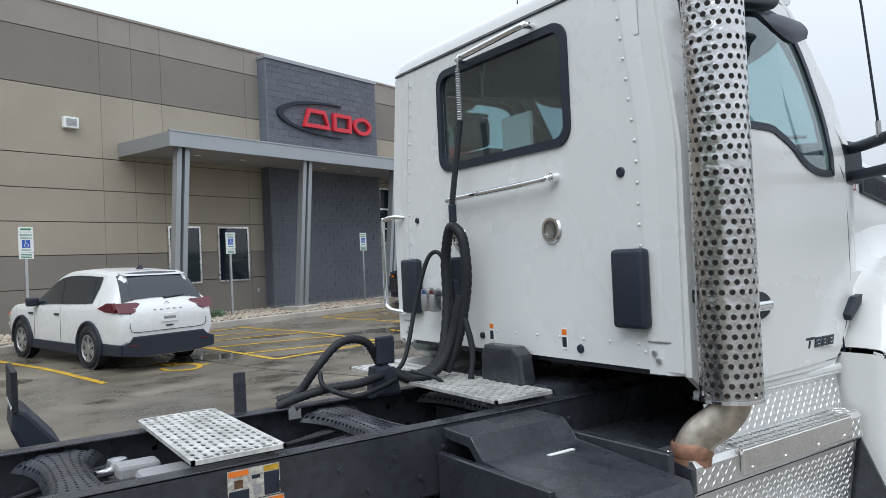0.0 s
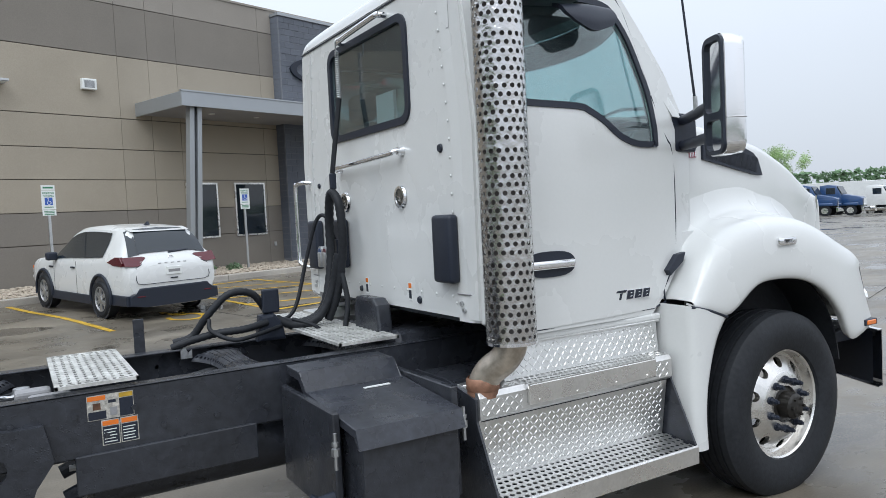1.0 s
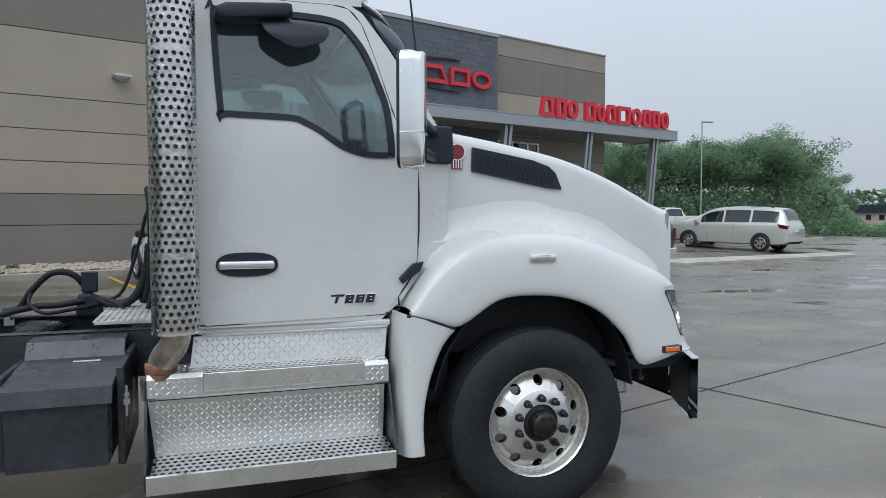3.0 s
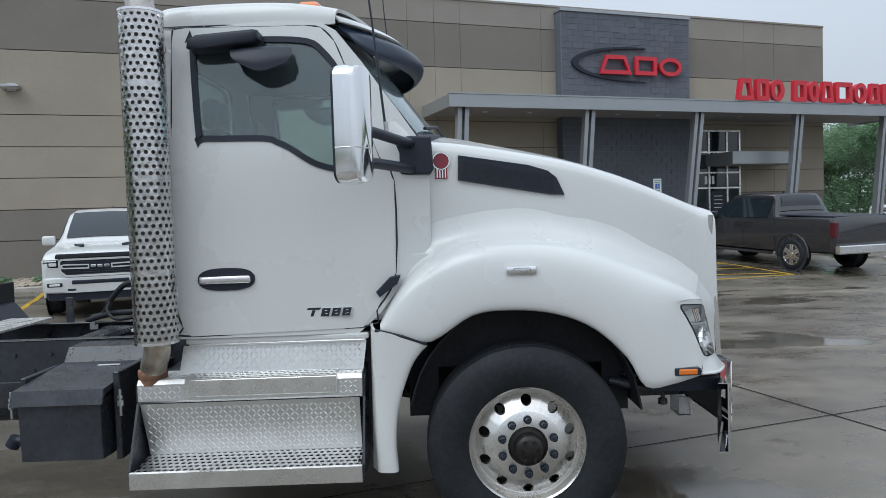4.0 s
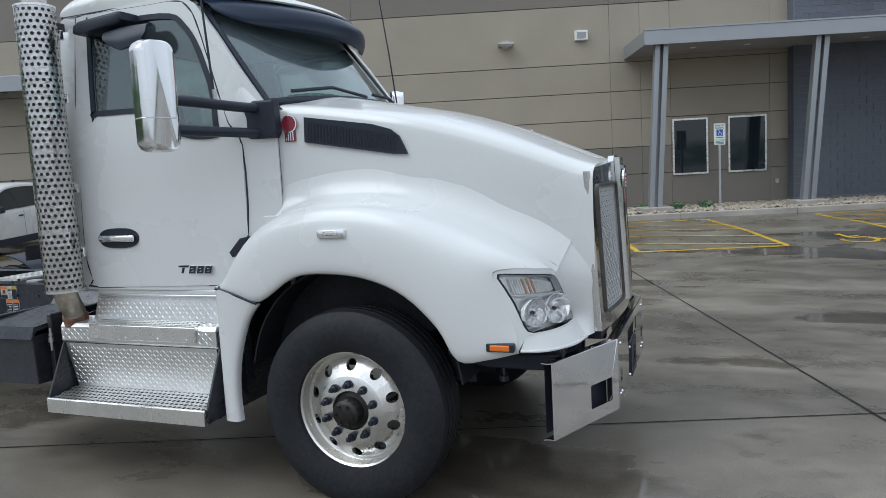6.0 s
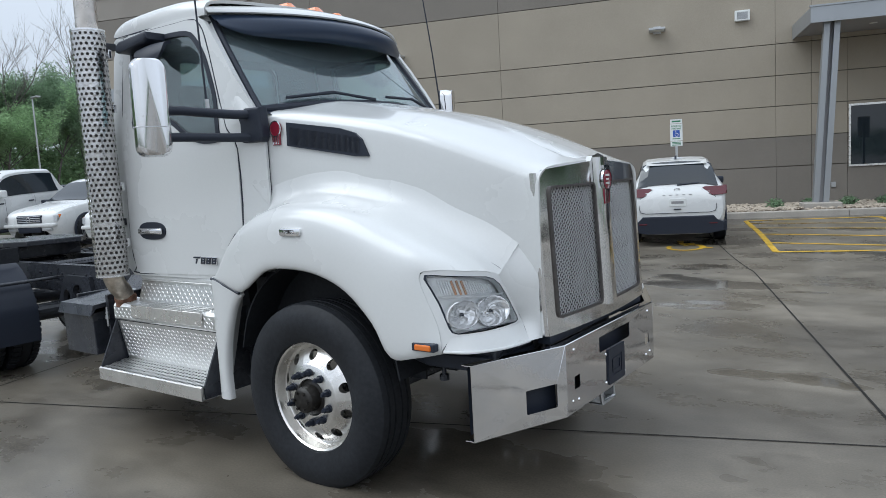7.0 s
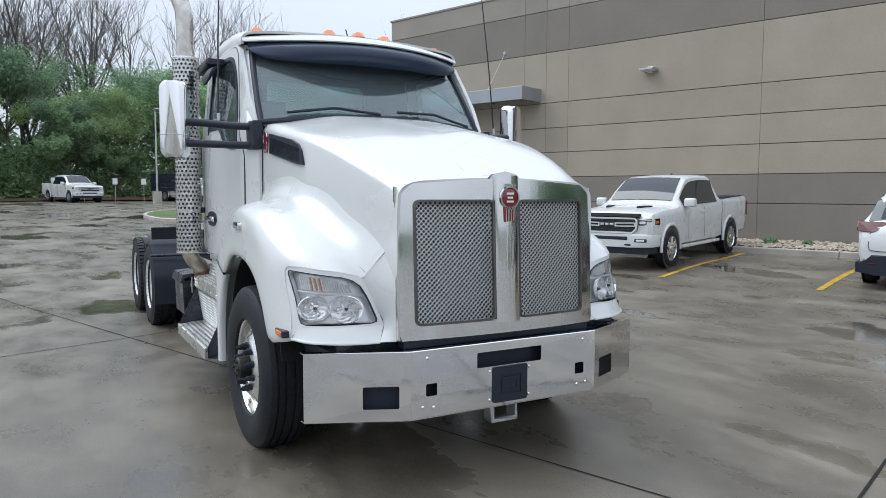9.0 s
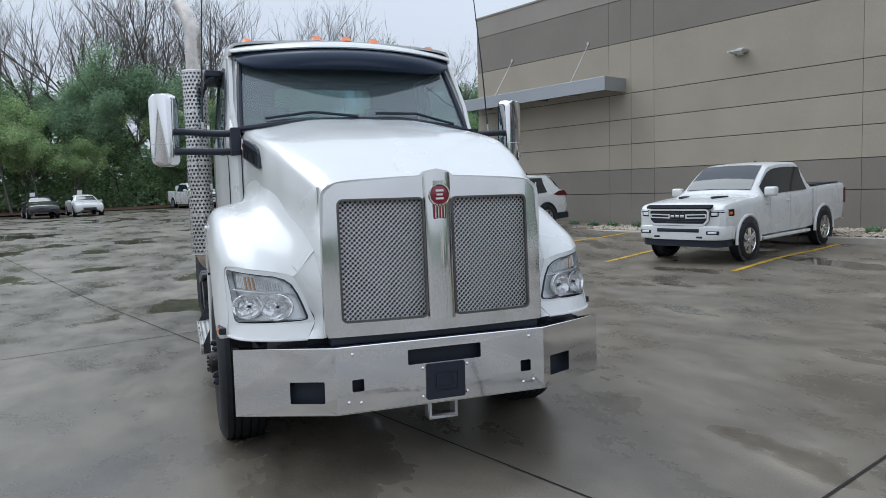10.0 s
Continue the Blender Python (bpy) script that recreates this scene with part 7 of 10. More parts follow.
# --- bumper ---
bump = new("bumper"); bump.parent = truck
tagged(bump, "mirror-polished steel bumper, bent back at both ends")
def bumper_at(u, z, back=0.0):
    """u: distance along the face from the middle."""
    a = abs(u)
    if a < 0.655:
        return (1.335 - back, u, z)
    d = a - 0.655
    return (1.335 - back - 0.41 * d, math.copysign(0.655 + 0.912 * d, u), z)
U = 1.24
face = [(-U, 0.43), (-0.655, 0.44), (0.655, 0.44), (U, 0.43), (U, 0.815), (0.655, 0.818), (-0.655, 0.818), (-U, 0.815)]
holes = [rounded(-0.23, 0.23, 0.675, 0.765, 0.008, 2), rounded(-0.565, -0.495, 0.555, 0.625, 0.008, 2), rounded(0.495, 0.565, 0.555, 0.625, 0.008, 2), rounded(-0.92, -0.72, 0.50, 0.625, 0.008, 2), rounded(0.72, 0.92, 0.50, 0.625, 0.008, 2)]
bm = loop_fill(face, holes)
for c in (-0.655, 0.655):
    bmesh.ops.bisect_plane(bm, geom=bm.verts[:] + bm.edges[:] + bm.faces[:], plane_co=(c, 0, 0), plane_no=(1, 0, 0))
for v in bm.verts:
    v.co = bumper_at(v.co.x, v.co.y)
thicken(part("bumper_face", bm, "bumper_chrome", bump), 0.006)
for z, k in ((0.815, -1), (0.433, 1)):
    rows = [[bumper_at(u, z, 0.0), bumper_at(u, z + k * 0.003, 0.02), bumper_at(u, z - k * 0.0, 0.05)] for u in (-U, -0.66, -0.65, 0.65, 0.66, U)]
    bm = bmesh.new()
    vs = [[bm.verts.new(p) for p in r] for r in rows]
    for p, q in zip(vs, vs[1:]):
        for j in range(2):
            bm.faces.new((p[j], p[j + 1], q[j + 1], q[j]))
    thicken(part("bumper_flange", bm, "chrome", bump), 0.005)
bm = bmesh.new()
for u0, u1 in ((-1.2, -0.66), (-0.64, 0.64), (0.66, 1.2)):
    vs = [bm.verts.new(bumper_at(u, z, 0.06)) for u, z in ((u0, 0.45), (u1, 0.45), (u1, 0.80), (u0, 0.80))]
    bm.faces.new(vs)
part("bumper_back", bm, "plastic", bump, "black backing behind bumper slots")
bm = loop_fill(rounded(-0.122, 0.122, 0.455, 0.67, 0.012, 2), (rounded(-0.075, 0.075, 0.50, 0.615, 0.005, 1),))
for v in bm.verts:
    v.co = (1.35, v.co.x, v.co.y)
thicken(part("plate_bracket", bm, "plastic", bump, "black number plate bracket without plate"), 0.012)
part("bracket_backing", boxed(1.3415, 1.3445, -0.115, 0.115, 0.462, 0.662), "plastic", bump)
bm = loop_fill(rounded(-0.06, 0.06, 0.515, 0.60, 0.005, 1), (rounded(-0.045, 0.045, 0.53, 0.585, 0.004, 1),))
for v in bm.verts:
    v.co = (1.35, v.co.x, v.co.y)
thicken(part("bracket_clip", bm, "plastic", bump), 0.006)
for u, z in ((-0.557, 0.77), (0.557, 0.77), (-0.585, 0.495), (-0.515, 0.487), (0.585, 0.495), (0.515, 0.487), (-0.14, 0.475), (0.14, 0.475), (-0.14, 0.645), (0.14, 0.645), (-1.0, 0.86), (1.0, 0.86)):
    if z < 0.8:
        x, y, _ = bumper_at(u, z)
        part("bolt", lathe(bmesh.new(), [(0.0, 0.012), (0.008, 0.01), (0.013, 0.0)], n=12, axis="x", centre=(x, y, z)), "chrome", bump, smooth=True)
bm = bmesh.new()
tube(bm, [(1.27, -0.085, 0.45), (1.285, -0.085, 0.33), (1.285, 0.085, 0.33), (1.27, 0.085, 0.45)], 0.014, n=6)
box(bm, 1.2, 1.29, -0.09, -0.075, 0.32, 0.45); box(bm, 1.2, 1.29, 0.075, 0.09, 0.32, 0.45); box(bm, 1.2, 1.29, -0.09, 0.09, 0.315, 0.328)
part("tow_loop", bm, "galv", bump, "grey steel tow loop under bumper")
part("air_dam", boxed(1.18, 1.255, -0.66, 0.66, 0.815, 0.87), "plastic", truck)

# --- mirrors ---
for sg, dx in ((-1, 0.0), (1, 0.0)):
    mx, my = -0.84, sg * 1.51
    mir = new("mirror"); mir.parent = truck
    tagged(mir, "tall chrome-backed side mirror on black arms")
    outline = rounded(-0.1, 0.1, 1.935, 2.505, 0.06, 6)
    swing = Matrix.Translation((mx, my, 0)) @ Matrix.Rotation(radians(25 * sg), 4, "Z") @ Matrix.Translation((-mx, -my, 0))
    bm = bmesh.new()
    shells = []
    for off, sc in ((-0.055, 0.94), (-0.05, 1.0), (0.0, 1.0), (0.035, 0.96), (0.052, 0.86), (0.058, 0.6)):
        shells.append([bm.verts.new((mx + off, my + y * sc, 2.22 + (z - 2.22) * (0.97 if sc < 0.9 else sc))) for y, z in outline])
    for p, q in zip(shells, shells[1:]):
        for k in range(len(outline)):
            bm.faces.new((p[k], p[(k + 1) % len(outline)], q[(k + 1) % len(outline)], q[k]))
    bm.faces.new(shells[-1])
    bm.transform(swing)
    part("mirror_shell", bm, "chrome_wet", mir, "chrome mirror shell with rain drops", smooth=True, angle=50)
    bm = loop_fill(rounded(-0.096, 0.096, 1.94, 2.5, 0.056, 6), (rounded(-0.075, 0.075, 2.14, 2.475, 0.03, 3), rounded(-0.075, 0.075, 1.96, 2.105, 0.03, 3)))
    for v in bm.verts:
        v.co = swing @ Vector((mx - 0.056, my + v.co.x, v.co.y))
    thicken(part("mirror_frame", bm, "plastic", mir, "dark mirror frame"), 0.02, 0)
    bm = boxed(mx - 0.05, mx - 0.046, my - 0.085, my + 0.085, 2.13, 2.485)
    box(bm, mx - 0.05, mx - 0.046, my - 0.085, my + 0.085, 1.95, 2.12)
    bm.transform(swing)
    part("mirror_glass", bm, "chrome", mir)
    bm = tube(bmesh.new(), [(mx + o, my + sg * yy, 2.108) for o, yy in ((-0.05, 0.101), (0.0, 0.102), (0.035, 0.097), (0.055, 0.085), (0.06, 0.05), (0.06, -0.06), (0.037, -0.097))], 0.0035, n=5)
    bm.transform(swing)
    part("shell_seam", bm, "galv", mir)
    for z0, z1 in ((2.175, 2.2), (2.035, 2.045)):
        bm = tube(bmesh.new(), curve([(-0.56, sg * 0.97, z0), (-0.62, sg * 1.1, z0), (-0.76, sg * 1.36, z1), (-0.81, sg * 1.46, z1)], 5), 0.028, n=10)
        part("mirror_arm", bm, "plastic", mir, "black mirror arm", smooth=True)
    bm = prism(bmesh.new(), [(-0.68, 2.0), (-0.48, 2.0), (-0.46, 2.03), (-0.47, 2.21), (-0.6, 2.215), (-0.68, 2.2)], "y", min(sg * 0.955, sg * 1.03), max(sg * 0.955, sg * 1.03), bevel=0.012)
    part("mirror_base", bm, "plastic", mir, "black mirror base plate")
    bm = tube(bmesh.new(), [(-0.70, sg * 1.22, 2.2), (-0.71, sg * 1.22, 2.28), (-0.76, sg * 1.2, 2.8), (-0.83, sg * 1.16, 3.45), (-0.86, sg * 1.14, 3.9)], 0.008, n=8, taper=0.45)
    ant = part("antenna", bm, "plastic", truck, "black whip antenna on mirror arm", smooth=True)
    part("antenna_foot", cylinder(bmesh.new(), (-0.70, sg * 1.22, 2.18), (-0.705, sg * 1.22, 2.27), 0.012, n=10), "galv", ant)

# --- exhaust stack ---
ex = new("exhaust_stack"); ex.parent = truck
tagged(ex, "chrome exhaust stack with perforated heat shield")
SX, SY = -1.955, -1.225
R = 0.112
wrap = lambda u, v: (SX + R * math.cos(u), SY + R * math.sin(u), v)
bm = bmesh.new()
LEVELS = (1.15, 1.52, 2.005, 2.49, 2.865)
for z0, z1 in zip(LEVELS, LEVELS[1:]):
    a, b = z0 + 0.009, z1 - 0.009
    perforated(bm, 0, 2 * math.pi, a, b, 20, round((b - a) / 0.0348), 0.0108 / R, 0.0108, wrap, sides=10, keep="wrap")
    for za, zb in ((z0, a), (b, z1)):
        lo = [bm.verts.new(wrap(2 * math.pi * i / 40, za)) for i in range(40)]
        hi = [bm.verts.new(wrap(2 * math.pi * i / 40, zb)) for i in range(40)]
        for i in range(40):
            bm.faces.new((lo[i], lo[(i + 1) % 40], hi[(i + 1) % 40], hi[i]))
part("heat_shield", bm, "shield", ex, "perforated chrome heat shield", smooth=True, angle=60)
# muffler coloured dark so the shield holes read as shaded
part("muffler", cylinder(bmesh.new(), (SX, SY, 1.17), (SX, SY, 2.85), 0.09, n=28), "sooty", ex, "dull muffler behind the shield, its shade put into the dark colour", smooth=True)
for z in (1.15, 2.865):
    part("shield_rim", lathe(bmesh.new(), [(R - 0.003, -0.006), (R + 0.003, -0.006), (R + 0.003, 0.006), (R - 0.003, 0.006)], n=40, axis="z", centre=(SX, SY, z), closed=True), "chrome", ex, smooth=True)
for z in (1.35, 1.75, 2.3, 2.68):
    part("shield_clip", boxed(SX + 0.06, SX + 0.09, SY + 0.085, SY + 0.11, z, z + 0.06, bevel=0.005), "chrome", ex)
bm = cylinder(bmesh.new(), (SX, SY, 2.8), (SX, SY, 3.05), 0.072, n=28)
part("stack_pipe", bm, "dull_pipe", ex, "dull steel exhaust pipe", smooth=True)
bm = tube(bmesh.new(), curve([(SX, SY, 3.0), (SX, SY, 3.22), (SX - 0.012, SY - 0.015, 3.32), (SX - 0.045, SY - 0.05, 3.42), (SX - 0.085, SY - 0.095, 3.5)], 4), 0.072, n=24, caps=False)
part("stack_tip", bm, "dull_pipe", ex, "curved chrome stack tip", smooth=True)
bm = tube(bmesh.new(), curve([(SX, SY, 1.2), (SX, SY, 1.135), (SX - 0.02, SY + 0.035, 1.07), (SX - 0.06, SY + 0.095, 1.01), (SX - 0.08, SY + 0.125, 0.95), (SX - 0.082, SY + 0.127, 0.90)], 6), 0.068, n=24)
el = part("exhaust_elbow", bm, "heat_pipe", ex, "heat-stained tan steel exhaust elbow", smooth=True)
bm = lathe(bmesh.new(), [(0.07, -0.03), (0.077, -0.02), (0.077, 0.02), (0.07, 0.03)], n=28, axis="z", centre=(SX - 0.08, SY + 0.125, 0.955))
part("band_clamp", bm, "rust", el, smooth=True)
part("lower_pipe", cylinder(bmesh.new(), (SX - 0.081, SY + 0.127, 0.90), (SX - 0.08, SY + 0.125, 0.965), 0.072, n=24), "rust", el, "rust-red lower pipe", smooth=True)
for z in (2.75, 1.5):
    part("stack_bracket", boxed(SX - 0.02, SX + 0.02, SY + 0.1, SY + 0.19, z, z + 0.05, bevel=0.004, seg=1), "black", ex)

# --- deck plates, post, hoses ---
def deck_plate(x0, x1, y0, y1, z, name="deck_plate"):
    n = int((y1 - y0) / 0.056)
    k = int((x1 - x0) / 0.034)
    bm = perforated(bmesh.new(), y0 + 0.01, y1 - 0.01, x0 + 0.01, x1 - 0.01, n, k, 0.0205, 0.0088, lambda u, v: (v, u, z))
    pl = thicken(part(name, bm, "deck", truck, "perforated aluminium deck plate"), 0.005)
    bm = bmesh.new()
    for a in ((x0, x0 + 0.012, y0, y1), (x1 - 0.012, x1, y0, y1), (x0, x1, y0, y0 + 0.012), (x0, x1, y1 - 0.012, y1)):
        box(bm, *a, z - 0.014, z + 0.001)
    part("plate_edge", bm, "deck", pl)
    return pl
deck_plate(-3.70, -3.375, -0.43, 0.43, 1.09)
deck_plate(-2.44, -2.105, -0.43, 0.43, 1.10)
deck_plate(-2.35, -1.75, 0.62, 1.12, 1.08)
part("steel_post", boxed(-3.28, -3.225, 0.43, 0.445, 1.0, 1.235, bevel=0.003, seg=1), "black", truck, "short upright steel bar on the rail")
lb = part("frame_label", boxed(-3.587, -3.405, -0.4325, -0.4305, 0.928, 1.034), "worn_label", truck, "weathered safety instruction label on rail")
for x0, x1, z0, z1, mt in ((-3.584, -3.515, 1.012, 1.031, "amber"), (-3.584, -3.515, 0.931, 0.965, "plastic"), (-3.565, -3.535, 0.972, 1.0, "mulch"), (-3.462, -3.408, 1.012, 1.031, "yellow"), (-3.462, -3.408, 0.931, 1.009, "plastic"), (-3.505, -3.475, 0.995, 1.008, "plastic"), (-3.5, -3.472, 0.94, 0.975, "trim_grey")):
    part("print", boxed(x0, x1, -0.4335, -0.4327, z0, z1), mt, lb)
for x0 in (-3.537, -3.463):
    lb = part("frame_label", boxed(x0, x0 + 0.071, -0.4325, -0.4305, 0.816, 0.924), "worn_label", truck, "weathered safety instruction label on rail")
    part("print", boxed(x0 + 0.004, x0 + 0.067, -0.4335, -0.4327, 0.90, 0.92), "amber", lb)
    part("print", boxed(x0 + 0.004, x0 + 0.067, -0.4335, -0.4327, 0.82, 0.896), "plastic", lb)
    for k in range(5):
        part("print", boxed(x0 + 0.009, x0 + 0.058 - 0.006 * (k % 2), -0.4338, -0.4336, 0.828 + 0.013 * k, 0.832 + 0.013 * k), "white_sign", lb)
# cab mount hump, gladhands and stray lines behind the cab
bm = prism(bmesh.new(), [(0.08, 1.05), (0.08, 1.22), (0.05, 1.275), (-0.17, 1.275), (-0.22, 1.24), (-0.25, 1.05)], "x", -2.13, -2.04, bevel=0.015)
part("cab_mount", bm, "black", truck, "black cab mount bracket")
for k, (y, mt) in enumerate(((0.52, "red"), (0.6, "car_blue"))):
    bm = cylinder(bmesh.new(), (-2.12, y, 1.52), (-2.075, y, 1.52), 0.034, n=16)
    box(bm, -2.13, -2.07, y - 0.025, y + 0.025, 1.42, 1.52, bevel=0.01)
    gh = part("gladhand", bm, "galv", truck, "grey air line coupling on its holder", smooth=True)
    part("seal", cylinder(bmesh.new(), (-2.124, y, 1.52), (-2.119, y, 1.52), 0.022, n=14), mt, gh)
part("line_clip", prism(bmesh.new(), [(-3.06, 1.0), (-3.0, 1.0), (-3.0, 1.045), (-3.02, 1.03), (-3.035, 1.06), (-3.06, 1.045)], "y", 0.335, 0.348), "galv", truck)
for k in range(4):
    y = -0.22 + 0.13 * k
    ps = curve([(-4.3, y, 0.9), (-3.95 + 0.05 * k, y + 0.05, 0.97), (-3.7, y - 0.06, 0.93), (-3.3, y + 0.08, 0.9), (-2.9, y - 0.03, 0.96)], 8)
    part("air_line", tube(bmesh.new(), ps, 0.008 + 0.003 * (k % 2), n=8), "rubber", truck, smooth=True)
part("relay_valve", lathe(bmesh.new(), [(0.0, 0.06), (0.035, 0.055), (0.045, 0.02), (0.045, -0.02), (0.06, -0.03), (0.06, -0.05), (0.0, -0.06)], n=20, axis="z", centre=(-3.82, 0.2, 0.94)), "galv", truck, "dull alloy relay valve", smooth=True)
part("valve_port", cylinder(bmesh.new(), (-3.86, 0.2, 0.95), (-3.92, 0.12, 0.97), 0.018, n=12), "chrome", truck, smooth=True)
# hose stand with coiled lines
hs = new("air_hoses"); hs.parent = truck
tagged(hs, "black spiral-wrapped air and power hoses hung behind the cab")
bm = prism(bmesh.new(), [(-2.64, 1.04), (-2.47, 1.04), (-2.49, 1.15), (-2.54, 1.2), (-2.62, 1.19)], "y", 0.29, 0.38, bevel=0.02)
box(bm, -2.6, -2.5, 0.3, 0.33, 1.2, 1.34, bevel=0.01)
part("hose_holder", bm, "plastic", hs, "black plastic hose holder")
def hose(pts, r, ripple=0.06, mat="rubber"):
    ps = curve(pts, 10)
    return part("hose", tube(bmesh.new(), ps, r, n=10, ripple=ripple), mat, hs, smooth=True)
hose([(-2.5, 0.36, 1.14), (-2.36, 0.32, 1.12), (-2.24, 0.28, 1.2), (-2.17, 0.3, 1.45), (-2.16, 0.31, 1.7), (-2.17, 0.25, 1.86), (-2.165, 0.2, 1.87), (-2.155, 0.15, 1.8), (-2.15, 0.14, 1.6), (-2.16, 0.18, 1.4), (-2.18, 0.22, 1.26), (-2.22, 0.26, 1.13)], 0.027)
hose([(-2.52, 0.33, 1.16), (-2.4, 0.28, 1.11), (-2.28, 0.24, 1.16), (-2.2, 0.22, 1.32), (-2.17, 0.17, 1.52)], 0.026)
hose([(-2.48, 0.4, 1.12), (-2.36, 0.44, 1.2), (-2.26, 0.46, 1.5), (-2.2, 0.42, 1.72), (-2.16, 0.36, 1.74), (-2.12, 0.34, 1.6)], 0.012, 0.0)
hose([(-2.56, 0.36, 1.2), (-2.65, 0.33, 1.32), (-2.78, 0.34, 1.33), (-2.9, 0.36, 1.22), (-2.98, 0.4, 1.11), (-3.08, 0.42, 1.08)], 0.021)
hose([(-2.58, 0.3, 1.15), (-2.72, 0.28, 1.13), (-2.86, 0.32, 1.12), (-3.0, 0.36, 1.09), (-3.1, 0.38, 1.06)], 0.021)
hose([(-2.5, 0.3, 1.12), (-2.66, 0.22, 1.1), (-2.8, 0.2, 1.09), (-2.9, 0.28, 1.14), (-2.9, 0.33, 1.2)], 0.012, 0.0)
hose([(-2.45, 0.24, 1.16), (-2.35, 0.16, 1.12), (-2.28, 0.14, 1.05)], 0.01, 0.0)
hose([(-2.16, 0.18, 1.45), (-2.15, 0.12, 1.25), (-2.18, 0.1, 1.1)], 0.016, 0.0)
bm = tube(bmesh.new(), [(-2.08, 0.22, 2.75), (-2.09, 0.23, 2.62)], 0.012, n=8)
part("hanger_spring", tube(bmesh.new(), [(-2.085 + 0.012 * math.cos(i * 1.1), 0.225 + 0.012 * math.sin(i * 1.1), 2.72 - 0.0022 * i) for i in range(130)], 0.003, n=5), "galv", hs)
bm.free()
part("hanger_strap", tube(bmesh.new(), [(-2.085, 0.225, 2.44), (-2.12, 0.235, 2.2), (-2.15, 0.24, 2.0)], 0.016, n=8), "rubber", hs)
part("hanger_hook", tube(bmesh.new(), curve([(-2.075, 0.2, 2.79), (-2.1, 0.2, 2.77), (-2.095, 0.21, 2.7), (-2.085, 0.225, 2.72)], 5), 0.005, n=6), "galv", hs)
part("hanger_clip", boxed(-2.17, -2.13, 0.225, 0.255, 1.9, 2.0, bevel=0.01), "plastic", hs)
bm = boxed(-2.09, -2.02, 0.34, 0.46, 1.42, 1.72, bevel=0.015)
part("gladhand_box", bm, "plastic", hs, "black junction box on cab back")
part("gladhand", boxed(-2.12, -2.08, 0.3, 0.36, 1.5, 1.6, bevel=0.012), "plastic", hs)

# ---------- parked vehicles ----------
def dense(stations):
    pts = curve([Vector(s) for s in stations], 6)
    return sorted([tuple(p) for p in pts], key=lambda p: p[0])


def car_wheel(parent, x, y, r, w, turn, rim_mat="alu", spokes=6):
    wh = new("wheel"); wh.parent = parent
    wh.matrix_basis = pose(x, y, r, 0, 0, turn)
    rr = r * 0.66
    h = w / 2
    part("tyre", lathe(bmesh.new(), [(rr - 0.01, -h + 0.03), (rr, -h), (r * 0.85, -h - 0.008), (r - 0.03, -h + 0.01), (r, -h + 0.05), (r, h - 0.05), (r - 0.03, h), (rr, h)], n=32), "rubber", wh, smooth=True, angle=40)
    rim = part("rim", lathe(bmesh.new(), [(rr, -h + 0.005), (rr - 0.02, -h), (rr - 0.03, -h + 0.03), (rr - 0.04, 0.0)], n=32), rim_mat, wh, smooth=True)
    bm = bmesh.new()
    for i in range(spokes):
        a = 2 * math.pi * i / spokes
        m = Matrix.Rotation(a, 4, "Y")
        for off in (-0.022, 0.022):
            b = box(bmesh.new(), off * (1.4 if r > 0.4 else 1) - (0.026 if r > 0.4 else 0.016), off * (1.4 if r > 0.4 else 1) + (0.026 if r > 0.4 else 0.016), -h + 0.01, -h + 0.035, 0.03, rr - 0.02)
            b.transform(m)
            tmp = bpy.data.meshes.new("t"); b.to_mesh(tmp); b.free(); bm.from_mesh(tmp); bpy.data.meshes.remove(tmp)
    cylinder(bm, (0, -h, 0), (0, -h + 0.04, 0), 0.06, n=16)
    part("spokes", bm, rim_mat, rim)
    part("brake_drum", cylinder(bmesh.new(), (0, -h + 0.05, 0), (0, -h + 0.06, 0), rr - 0.03, n=24), "black", rim)


